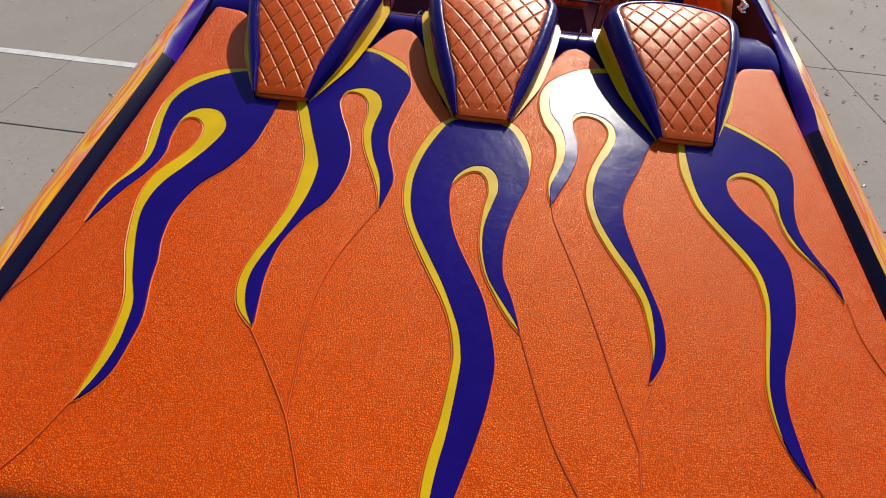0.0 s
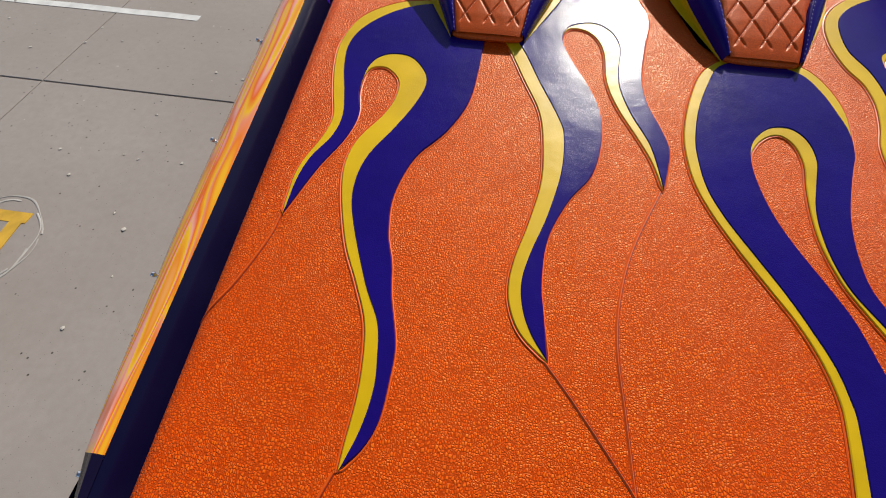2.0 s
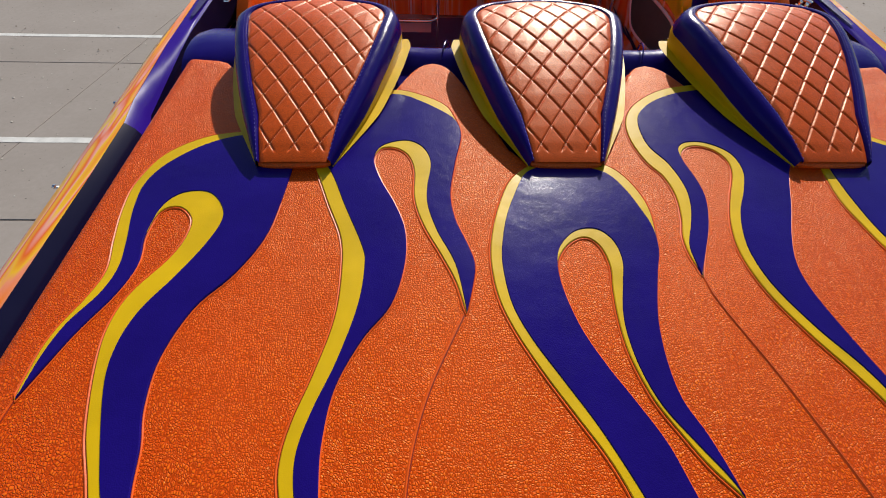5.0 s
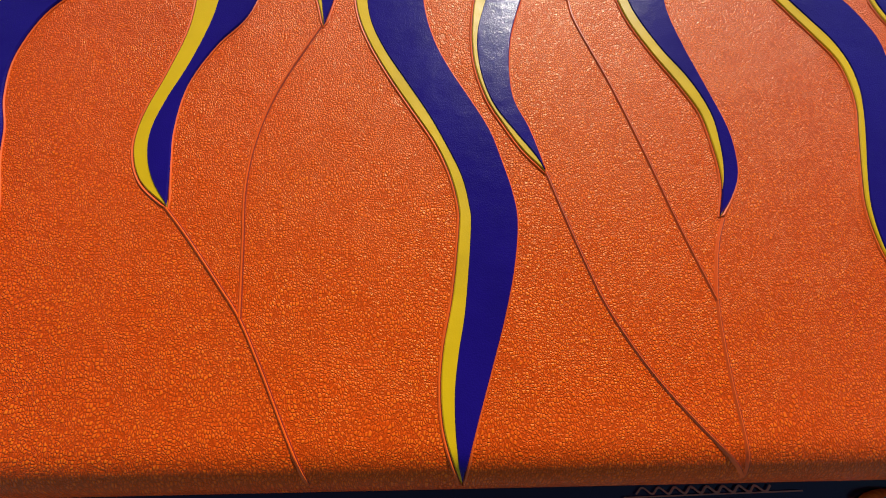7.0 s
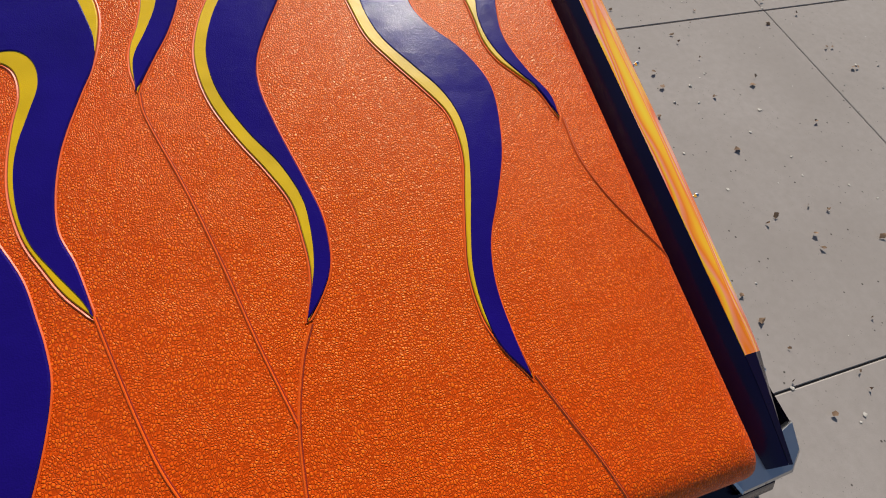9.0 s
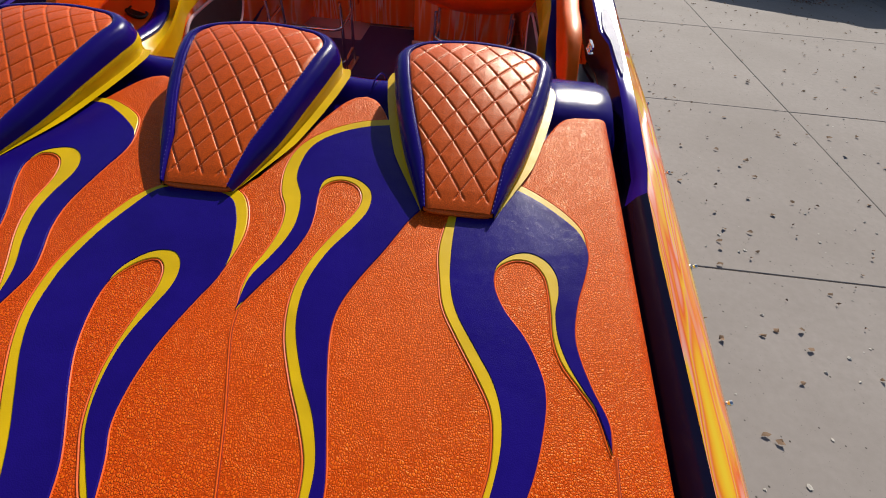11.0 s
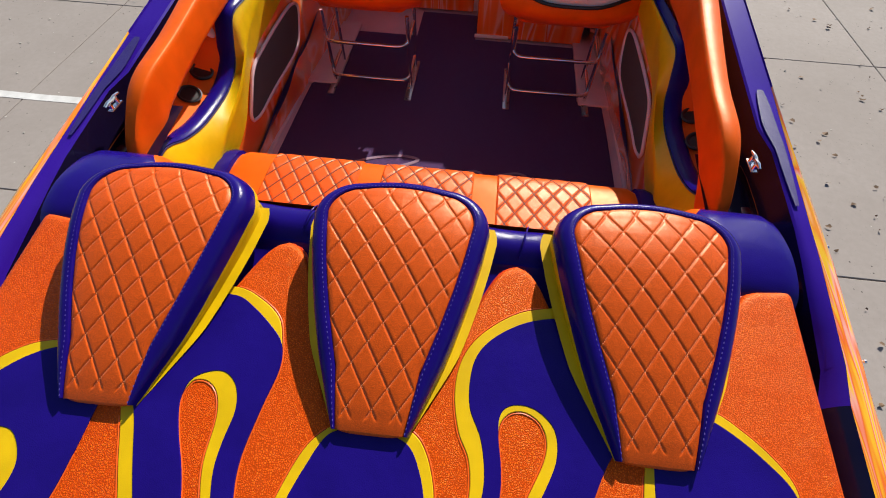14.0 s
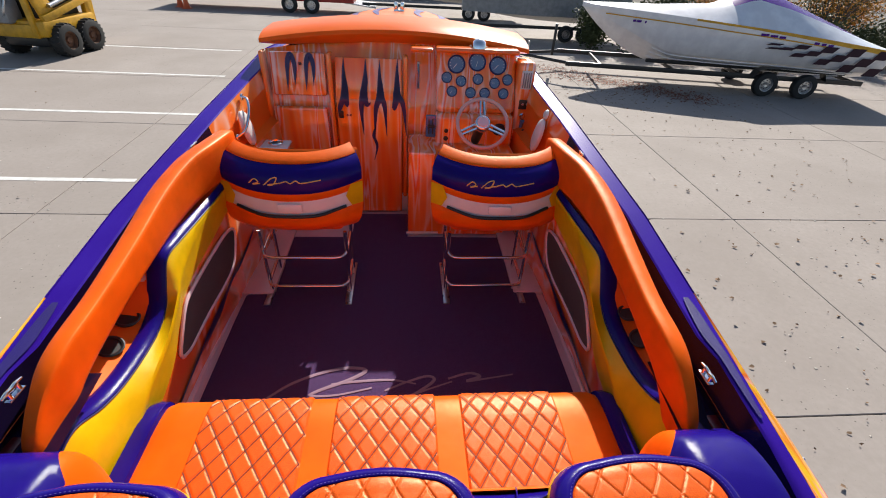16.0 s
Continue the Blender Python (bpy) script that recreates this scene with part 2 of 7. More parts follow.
M_LOADER = plain("worn_yellow_machine_paint", (0.62, 0.33, 0.012), 0.45, var=0.3)
M_RED = plain("red_machine_paint", (0.40, 0.025, 0.02), 0.45, var=0.3)
M_ORCONE = plain("orange_plastic_cone", (0.75, 0.12, 0.03), 0.55)
M_RUST = plain("rusty_rim", (0.16, 0.07, 0.035), 0.7, var=0.5)
M_HULL_W = gelcoat("white_boat_gelcoat", (0.66, 0.66, 0.69), 0.0, 0.22, coat=0.3)
M_HULL_P = gelcoat("violet_boat_paint", (0.07, 0.012, 0.20), 0.0, 0.25, coat=0.0, spec=0.15)
M_CHECK = gelcoat("dark_maroon_check_paint", (0.022, 0.006, 0.018), 0.0, 0.4, coat=0.0, spec=0.2)
M_BARK = plain("grey_brown_bark", (0.13, 0.10, 0.08), 0.9, var=0.4, grain=60, bump=0.6)
M_FOL_O = plain("orange_autumn_leaf", (0.66, 0.28, 0.02), 0.7, var=0.5)
M_FOL_G = plain("olive_shrub_leaf", (0.07, 0.085, 0.025), 0.7, var=0.5)
M_GREY = plain("grey_painted_metal", (0.26, 0.27, 0.28), 0.45, var=0.3)
M_GLASS_D = gelcoat("dark_tinted_glass", (0.01, 0.011, 0.012), 0.0, 0.05)


from mathutils.geometry import tessellate_polygon
# ---- building helpers ----
BASE = {}


def thing(name, label, category, base=(0, 0, 0), group="", kind=""):
    """A top-level Empty at its base; its parts are built in world coordinates."""
    ob = new(name)
    ob.empty_display_size = 0.1
    ob.location = base
    BASE[ob] = Vector(base)
    return tagged(ob, label, category, group, kind)


def smooth_by_angle(me, angle=40):
    me.polygons.foreach_set("use_smooth", [True] * len(me.polygons))
    b = bmesh.new()
    b.from_mesh(me)
    lim = radians(angle)
    for e in b.edges:
        if len(e.link_faces) == 2 and e.calc_face_angle(0) > lim:
            e.smooth = False
    b.to_mesh(me)
    b.free()


def part(name, bm, material, parent=None, label="", angle=40):
    """Links a bmesh as one mesh object, under a thing or a part."""
    if parent is not None:
        off = BASE[parent]
        bmesh.ops.translate(bm, verts=bm.verts, vec=-off)
    bmesh.ops.recalc_face_normals(bm, faces=bm.faces)
    me = bpy.data.meshes.new(name)
    bm.to_mesh(me)
    bm.free()
    smooth_by_angle(me, angle)
    me.materials.append(material)
    ob = new(name, me)
    if parent is not None:
        ob.parent = parent
        BASE[ob] = BASE[parent]
    if label:
        ob["label"] = label
    return ob


def solo(name, bm, material, label, category, base=(0, 0, 0), group="", kind="", angle=40):
    """A thing that is one single mesh."""
    bmesh.ops.translate(bm, verts=bm.verts, vec=-Vector(base))
    ob = part(name, bm, material, None, "", angle)
    ob.location = base
    BASE[ob] = Vector(base)
    return tagged(ob, label, category, group, kind)


def box(size, at=(0, 0, 0), bevel=0.0, seg=2, m=None, bm=None):
    """A bevelled box with its centre at 'at'."""
    b = bmesh.new()
    bmesh.ops.create_cube(b, size=1)
    bmesh.ops.scale(b, verts=b.verts, vec=size)
    if bevel:
        bmesh.ops.bevel(b, geom=b.edges[:], offset=min(bevel, min(size) * 0.49), segments=seg, affect='EDGES', profile=0.5)
    if m is not None:
        bmesh.ops.transform(b, verts=b.verts, matrix=m)
    bmesh.ops.translate(b, verts=b.verts, vec=at)
    return merge(bm, b)


def merge(bm, b):
    if bm is None:
        return b
    me = bpy.data.meshes.new("tmp")
    b.to_mesh(me)
    b.free()
    bm.from_mesh(me)
    bpy.data.meshes.remove(me)
    return bm


def cyl(r1, r2, h, at=(0, 0, 0), seg=24, bevel=0.0, m=None, bm=None):
    b = bmesh.new()
    bmesh.ops.create_cone(b, cap_ends=True, segments=seg, radius1=r1, radius2=r2, depth=h)
    if bevel:
        rim = [e for e in b.edges if abs(e.verts[0].co.z - e.verts[1].co.z) < 1e-6]
        bmesh.ops.bevel(b, geom=rim, offset=bevel, segments=2, affect='EDGES', profile=0.5)
    if m is not None:
        bmesh.ops.transform(b, verts=b.verts, matrix=m)
    bmesh.ops.translate(b, verts=b.verts, vec=at)
    return merge(bm, b)


def lathe(profile, seg=32, m=None, bm=None):
    """Turns (r, z) points round z."""
    b = bmesh.new()
    rings = []
    for r, z in profile:
        rings.append([b.verts.new((r * math.cos(2 * math.pi * i / seg), r * math.sin(2 * math.pi * i / seg), z)) for i in range(seg)])
    for p, q in zip(rings, rings[1:]):
        for i in range(seg):
            b.faces.new((p[i], p[(i + 1) % seg], q[(i + 1) % seg], q[i]))
    for ring in (rings[0], rings[-1]):
        if profile[0] != profile[-1]:
            b.faces.new(ring)
    if m is not None:
        bmesh.ops.transform(b, verts=b.verts, matrix=m)
    return merge(bm, b)


def loft(sections, closed=False, cap=False, bm=None):
    """Skins rows of points, all of one length."""
    b = bmesh.new() if bm is None else bm
    rows = [[b.verts.new(p) for p in s] for s in sections]
    n = len(rows[0])
    for p, q in zip(rows, rows[1:]):
        for i in range(n if closed else n - 1):
            j = (i + 1) % n
            try:
                b.faces.new((p[i], p[j], q[j], q[i]))
            except ValueError:
                pass
    if cap:
        for r in (rows[0], rows[-1]):
            b.faces.new(r)
    return b


def spline(points, steps=6):
    """Catmull-Rom through the points."""
    ps = [Vector(p) for p in points]
    ps = [ps[0] * 2 - ps[1]] + ps + [ps[-1] * 2 - ps[-2]]
    out = []
    for a, b, c, d in zip(ps, ps[1:], ps[2:], ps[3:]):
        for k in range(steps):
            t = k / steps
            out.append(0.5 * ((2 * b) + (c - a) * t + (2 * a - 5 * b + 4 * c - d) * t * t + (3 * b - a - 3 * c + d) * t ** 3))
    return out + [ps[-2]]


def tube(points, r, seg=10, closed=False, bm=None, caps=True):
    """A round bar along points."""
    ps = [Vector(p) for p in points]
    n = len(ps)
    rows, up = [], None
    for i in range(n):
        a, c = ps[(i - 1) % n if closed else max(i - 1, 0)], ps[(i + 1) % n if closed else min(i + 1, n - 1)]
        d = (c - a).normalized()
        if up is None:
            up = d.orthogonal().normalized()
        up = (up - d * up.dot(d)).normalized()
        side = d.cross(up)
        rr = r(i / (n - 1)) if callable(r) else r
        rows.append([ps[i] + rr * (math.cos(2 * math.pi * k / seg) * up + math.sin(2 * math.pi * k / seg) * side) for k in range(seg)])
    if closed:
        rows.append(rows[0])
    return loft(rows, True, caps and not closed, bm)


def rounded(points, r, steps=4):
    """A path of straight runs with rounded corners."""
    ps = [Vector(p) for p in points]
    out = [ps[0]]
    for a, b, c in zip(ps, ps[1:], ps[2:]):
        d1, d2 = (a - b), (c - b)
        k = min(r, d1.length * 0.48, d2.length * 0.48)
        p, q = b + d1.normalized() * k, b + d2.normalized() * k
        for i in range(steps + 1):
            t = i / steps
            out.append((1 - t) ** 2 * p + 2 * t * (1 - t) * b + t * t * q)
    return out + [ps[-1]]


def lerp_table(rows, y):
    """Linear look-up in rows (y, a, b, ...)."""
    if y <= rows[0][0]:
        return rows[0][1:]
    for p, q in zip(rows, rows[1:]):
        if y <= q[0]:
            t = (y - p[0]) / (q[0] - p[0])
            return tuple(a + (b - a) * t for a, b in zip(p[1:], q[1:]))
    return rows[-1][1:]


def sheet(outline, z_of, height, edge=0.0016, bm=None):
    """A thin sewn-on panel: its outline in plan, lying on z_of(x, y), with a rolled edge."""
    from_geo = [Vector((p[0], p[1])) for p in outline]
    pts = [from_geo[0]]
    for p in from_geo[1:]:
        if (p - pts[-1]).length > 0.002:
            pts.append(p)
    if (pts[0] - pts[-1]).length < 0.002:
        pts.pop()
    n = len(pts)
    area = sum(pts[i].x * pts[(i + 1) % n].y - pts[(i + 1) % n].x * pts[i].y for i in range(n))
    if area < 0:
        pts.reverse()
    inner = []
    for i in range(n):
        d1, d2 = (pts[i] - pts[i - 1]).normalized(), (pts[(i + 1) % n] - pts[i]).normalized()
        nrm = Vector((-(d1.y + d2.y), d1.x + d2.x))
        nrm = nrm.normalized() if nrm.length > 1e-3 else Vector((-d1.y, d1.x))
        inner.append(pts[i] + nrm * edge)
    b = bmesh.new() if bm is None else bm
    rows = []
    for ring, h in ((pts, -0.003), (pts, height * 0.55), (inner, height)):
        rows.append([b.verts.new((p.x, p.y, z_of(p.x, p.y) + h)) for p in ring])
    for p, q in zip(rows, rows[1:]):
        for i in range(n):
            b.faces.new((p[i], p[(i + 1) % n], q[(i + 1) % n], q[i]))
    tris = tessellate_polygon([[Vector((p.x, p.y, 0)) for p in inner]])
    for t in tris:
        try:
            b.faces.new([rows[2][i] for i in t])
        except ValueError:
            pass
    return b


# ---- ground ----
def build_ground():
    b = bmesh.new()
    bmesh.ops.create_grid(b, x_segments=2, y_segments=2, size=900)
    bmesh.ops.translate(b, verts=b.verts, vec=(0, 300, -0.014))
    ground = solo("ground", b, M_JOINT, "dark soil and joint filler under a concrete yard", "ground", kind="structure")
    return ground


GROUND = build_ground()


def parking_line(x0, x1, y, w=0.11):
    b = bmesh.new()
    n = 24
    top, low = [], []
    for i in range(n + 1):
        x = x0 + (x1 - x0) * i / n
        k = 0.006 * math.sin(i * 2.3 + y)
        top.append((x, y + w / 2 + k, 0.004))
        low.append((x, y - w / 2 + k * 0.6, 0.004))
    loft([top, low], bm=b)
    return solo("parking_line", b, M_LINE_W, "worn white painted parking line on concrete", "road marking", (x1, y, 0), "parking lines", "structure")


for k, (xr, yl) in enumerate(((-4.1, 5.12), (-4.25, 8.32), (-4.45, 11.53), (-4.9, 14.7), (-5.4, 17.9))):
    parking_line(xr - 9.5, xr, yl)


def yellow_marking():
    b = box((1.7, 0.10, 0.004), (-4.92, 2.12, 0.002))
    box((0.10, 0.98, 0.004), (-4.13, 1.66, 0.003), bm=b, m=pose(0, 0, 0, 0, 0, 3))
    solo("yellow_marking", b, M_LINE_Y, "worn yellow painted corner mark on concrete", "road marking", (-4.1, 2.1, 0), kind="structure")
    rng = random.Random(8)
    c = bmesh.new()
    for k in range(5):
        a0, run, r = rng.uniform(0, 6.28), rng.uniform(2.2, 4.6), rng.uniform(0.9, 1.08)
        pts = []
        for i in range(26):
            a = a0 + run * i / 25
            pts.append((-4.20 + r * (0.30 * math.cos(a) - 0.16 * math.sin(a)) + 0.015 * math.sin(5 * a + k), 1.90 + r * (0.40 * math.sin(a) + 0.10 * math.cos(a)), 0.0035))
        tube(pts, lambda t, k=k: 0.003 + 0.006 * abs(math.sin(7 * t + k)), 5, False, c)
    for v in c.verts:
        v.co.z = 0.0035 + (v.co.z - 0.0035) * 0.2
    solo("chalk_ring", c, M_CHALK, "faint rubbed chalk loops drawn on concrete", "chalk mark", (-4.2, 1.9, 0), kind="structure")


yellow_marking()

# ---- the boat: hull, rails, floor ----
def deck_z(y):
    """Height of the sun pad's plane, which rises towards the bow."""
    return 1.993 + 0.133 * y


boat = thing("powerboat", "purple and orange airbrushed fibreglass powerboat on a trailer", "boat", (0, 3.0, 0.5))

# y, inner edge and outer edge of the purple strip, outermost rail, height over the deck plane
RAIL = [(0.30, 1.115, 1.150, 1.160, -0.055), (0.42, 1.115, 1.158, 1.195, -0.050), (0.50, 1.115, 1.160, 1.225, -0.048), (0.9, 1.115, 1.158, 1.248, -0.04), (1.5, 1.115, 1.158, 1.262, -0.035),
        (1.74, 1.122, 1.164, 1.262, -0.033), (1.80, 1.150, 1.180, 1.262, -0.033), (2.1, 1.156, 1.196, 1.262, -0.03), (2.5, 1.152, 1.205, 1.240, -0.03), (2.60, 1.125, 1.207, 1.232, -0.03), (2.8, 1.125, 1.212, 1.221, -0.03), (3.3, 1.125, 1.215, 1.220, -0.03), (4.3, 1.055, 1.155, 1.160, -0.04),
        (5.4, 0.955, 1.065, 1.070, -0.06), (6.4, 0.86, 0.95, 0.956, -0.22), (7.6, 0.70, 0.79, 0.80, -0.46), (8.9, 0.42, 0.50, 0.51, -0.70),
        (10.2, 0.03, 0.05, 0.06, -1.0)]


def rail_stations():
    ys = [0.31 + 0.06 * i for i in range(10)] + [0.90 + 0.1 * i for i in range(48)] + [5.7 + 0.3 * i for i in range(16)]
    return [y for y in ys if y <= 10.2]


def build_rails():
    for side in (1, -1):
        strip, paint, hull, lip = [], [], [], []
        for y in rail_stations():
            a, b_, c, h = lerp_table(RAIL, y)
            z = deck_z(y) + h
            dip = lerp_table([(0.3, 1.0), (1.7, 1.0), (2.2, 0.05), (2.4, 0.0)], y)[0]
            strip.append([(side * x, y, zz) for x, zz in ((a - 0.02, z - 0.12), (a, z - 0.05 * dip - 0.006), (a + 0.006, z - 0.045 * dip), ((a + b_) / 2, z - 0.018 * dip), (b_, z))])
            paint.append([(side * x, y, zz) for x, zz in ((b_ + 0.001, z), (b_ + (c - b_) * 0.3, z + 0.006), (b_ + (c - b_) * 0.6, z - 0.004),
                                                         (b_ + (c - b_) * 0.85, z - 0.028), (c, z - 0.06), (c + 0.003, z - 0.095))])
            lip.append([(side * x, y, zz) for x, zz in ((c + 0.003, z - 0.095), (c + 0.018, z - 0.10), (c + 0.018, z - 0.135), (c, z - 0.14))])
            t = max(0.0, (y - 6.0) / 4.2)
            keel = 0.62 + 1.0 * t ** 2
            chine = min(c * 0.84, c)
            cz = 1.02 + 0.75 * t ** 1.5
            hull.append([(side * x, y, zz) for x, zz in ((c, z - 0.14), (c * 0.99, (z + cz) / 2), (chine, cz), (chine * 0.93, cz - 0.02), (chine * 0.5, (cz * 0.9 + keel) / 2), (0, keel))])
        name = "port" if side < 0 else "starboard"
        cut = sum(1 for r in strip if r[0][1] < 1.75)
        fore = sum(1 for r in strip if r[0][1] < 4.15)
        # wall and gutter strip take darker purples, with their shade in the colour
        part("gunwale_wall", loft([r[:2] for r in strip[cut - 1:fore]]), M_GEL_D, boat, "purple inner wall of the gunwale, its shade painted near-black")
        part("gunwale_wall", loft([r[:2] for r in strip[fore - 1:]]), M_DASH, boat, "airbrushed orange inner wall of the gunwale")
        part("gunwale_strip", loft([r[1:] for r in strip[cut - 1:]]), M_GEL_P, boat, "deep purple metal-flake gunwale strip")
        part("gutter_strip", loft(strip[:cut]), M_GEL_M, boat, "purple strip beside the sun pad, its shade painted near-black")
        k0 = sum(1 for r in paint if r[0][1] < 0.47)
        part("rail_end", loft(paint[:k0 + 1]), M_GEL_D, boat, "near-black purple end of the rail")
        k1 = sum(1 for r in paint if r[0][1] < 2.85)
        part("rail_edge", loft(paint[k1 - 1:]), M_GEL_P, boat, "purple metal-flake rail edge")
        part("painted_rail", loft(paint[k0:k1]), M_RAIL, boat, "rail airbrushed in yellow, orange, pink and white streaks")
        part("rub_rail", loft(lip), M_BLACK, boat, "thin black rub rail")
        part("hull_side", loft(hull), M_GEL_P if side > 0 else M_GEL_P, boat, "glossy purple hull side")


build_rails()


def build_deck_sides():
    """The gutter beside the sun pad and the wells beside the bench."""
    for side in (1, -1):
        rows = []
        for i in range(24):
            y = 0.30 + i * 0.1
            a = lerp_table(RAIL, y)[0]
            z = deck_z(y) - 0.17
            rows.append([(side * 0.98, y, z), (side * (a - 0.015), y, z), (side * (a - 0.012), y, z + 0.06)])
        part("side_gutter", loft(rows), M_GEL_D, boat, "glossy gutter beside the sun pad, its shade painted dark")
    well = box((0.05, 0.24, 0.02), (1.126, 2.38, 2.13), 0.005)
    part("side_well", well, M_MAROON, boat)
    part("side_well", box((0.05, 0.24, 0.02), (-1.126, 2.38, 2.13), 0.005), M_MAROON, boat)


build_deck_sides()


def build_transom():
    rows = []
    for i in range(29):
        x = -1.15 + 2.30 * i / 28
        bow = 0.02 * (1 - (x / 1.15) ** 2)
        z = deck_z(0.34)
        rows.append([(x, 0.42, z - 0.10), (x, 0.33, z - 0.10), (x, 0.285 - bow, z - 0.108), (x, 0.272 - bow, z - 0.125), (x, 0.268 - bow, z - 0.17),
                     (x * 0.99, 0.25 - bow, z - 0.5), (x * 0.84, 0.10 - bow, 1.02), (x * 0.4, 0.08 - bow, 0.72)])
    part("transom", loft(rows), M_GEL_D, boat, "glossy near-black transom with a ledge")
    pts = [(-1.16 + 2.32 * i / 28, 0.258 - 0.02 * (1 - ((-1.16 + 2.32 * i / 28) / 1.16) ** 2), deck_z(0.34) - 0.20) for i in range(29)]
    part("rub_rail", tube(pts, 0.017, 8), M_BLACK, boat)
    pts = [(p[0], p[1] - 0.012, p[2] + 0.012) for p in pts]
    part("rub_rail_insert", tube(pts, 0.006, 6), M_STEEL, boat, "bright metal insert of the rub rail")
    for side in (1, -1):
        zc = deck_z(0.34) - 0.096
        out = [(1.060, 0.312), (1.100, 0.346), (1.165, 0.352), (1.228, 0.366), (1.212, 0.318), (1.176, 0.292), (1.068, 0.288)]
        plate = bmesh.new()
        sheet([Vector((side * x, y)) for x, y in out], lambda x, y: zc, 0.010, 0.005, plate)
        cap = part("corner_plate", plate, M_STEEL, boat, "polished metal plate on the stern corner")
        part("plate_screw", cyl(0.009, 0.008, 0.006, (side * 1.172, 0.338, zc + 0.012), 14, 0.002), M_BLACK, cap)
        skirt = [[(side * x, y, z) for x, y in ((1.060, 0.290), (1.176, 0.294), (1.212, 0.320), (1.226, 0.366), (1.226, 0.46))] for z in (zc + 0.004, zc - 0.05, zc - 0.085)]
        part("corner_skirt", loft(skirt), M_GEL_D, boat, "glossy near-black transom corner")


build_transom()


def hinge(x, y):
    z = deck_z(0.34) - 0.082
    h = thing("hatch_hinge", "chrome hinge of the engine hatch", "hinge", (x, y, z), "hatch hinges")
    part("hinge_leaf", box((0.026, 0.030, 0.007), (x, y - 0.014, z - 0.008), 0.003), M_STEEL, h)
    part("hinge_knuckle", cyl(0.008, 0.008, 0.028, (x, y, z + 0.002), 12, 0.002, pose(0, 0, 0, 0, 90, 0)), M_CHROME, h)
    part("hinge_leaf", box((0.026, 0.007, 0.036), (x, y + 0.005, z + 0.014), 0.003), M_CHROME, h)
    part("screw", cyl(0.005, 0.005, 0.004, (x, y - 0.024, z), 8), M_STEEL, h)


for x in (-0.945, -0.905, -0.865, 0.865, 0.905, 0.945):
    hinge(x, 0.312)


def stern_fitting(x, y):
    """Oval chrome docking light on the ledge."""
    z = deck_z(0.34) - 0.10
    f = thing("docking_light", "oval chrome docking light on the transom ledge", "boat light", (x, y, z))
    ring = lambda k, h: [(x + 0.055 * k * math.cos(a), y + 0.024 * k * math.sin(a), z + h) for a in [2 * math.pi * i / 24 for i in range(24)]]
    part("housing", loft([ring(1.05, -0.004), ring(1.0, 0.008), ring(0.85, 0.020), ring(0.62, 0.026), ring(0.58, 0.020)], True), M_CHROME, f)
    part("lens", loft([ring(0.60, 0.014), ring(0.60, 0.021), ring(0.3, 0.024), ring(0.02, 0.025)], True), M_GLASS_D, f, "dark glass lens")


stern_fitting(0.67, 0.280)


def ledge_mark():
    """Faded script-like paint strokes on the ledge, no letters."""
    b = bmesh.new()
    z = deck_z(0.34) - 0.0985
    for x0, y0, n, step in ((0.27, 0.305, 9, 0.026), (0.33, 0.286, 6, 0.022)):
        pts = []
        for i in range(n):
            pts += [(x0 + step * i, y0 - 0.004, z), (x0 + step * (i + 0.45), y0 + 0.005, z)]
        tube(spline(pts, 4), 0.0018, 4, False, b)
    tube([(0.25, 0.297, z), (0.54, 0.301, z)], 0.0014, 4, False, b)
    for v in b.verts:
        v.co.z = z + (v.co.z - z) * 0.3
    part("ledge_script", b, plain("faded_copper_paint", (0.42, 0.16, 0.08), 0.5, var=0.3), boat, "faded copper script strokes on the ledge")


ledge_mark()


def exhaust_port():
    m = pose(-1.172, 0.262, 1.905, 52, 0, -28)
    e = thing("hull_vent", "round pale fitting with metal flange on the stern corner", "boat fitting", (-1.172, 0.262, 1.905))
    part("flange", lathe([(0.036, 0.0), (0.050, 0.0), (0.054, 0.006), (0.048, 0.014), (0.038, 0.011), (0.036, 0.0)], 28, m), M_STEEL, e, "polished metal flange")
    part("screw", cyl(0.004, 0.004, 0.004, tuple(m @ Vector((0.045, 0, 0.012))), 8), M_BLACK, e)
    part("screw", cyl(0.004, 0.004, 0.004, tuple(m @ Vector((-0.045, 0, 0.012))), 8), M_BLACK, e)
    part("cover", lathe([(0.0, 0.010), (0.025, 0.009), (0.037, 0.005), (0.037, 0.0), (0.0, 0.0)], 24, m), M_LENS, e, "pale yellowish cover")


exhaust_port()


def swim_platform():
    p = thing("swim_platform", "orange painted swim platform with dark pads and open slots", "platform", (0, 0.0, 1.62))
    for side in (1, -1):
        for y, w in ((0.205, 0.05), (0.06, 0.05), (-0.12, 0.05), (-0.21, 0.06)):
            part("platform_bar", box((0.72, w, 0.05), (side * 0.80, y, 1.68), 0.012), M_GEL_O, p)
        for x in (0.46, 0.645, 0.84, 1.135):
            part("platform_rib", box((0.05 if x < 1 else 0.06, 0.46, 0.046), (side * x, 0.0, 1.678), 0.012), M_GEL_O, p)
        for y in (-0.03, 0.133):
            part("grip_pad", box((0.26, 0.10, 0.012), (side * 0.985, y, 1.685), 0.004), M_RUBBER, p, "dark rubber grip pad")
        part("bracket", box((0.06, 0.26, 0.20), (side * 0.80, 0.13, 1.56), 0.01), M_STEEL, p, "metal bracket")


swim_platform()

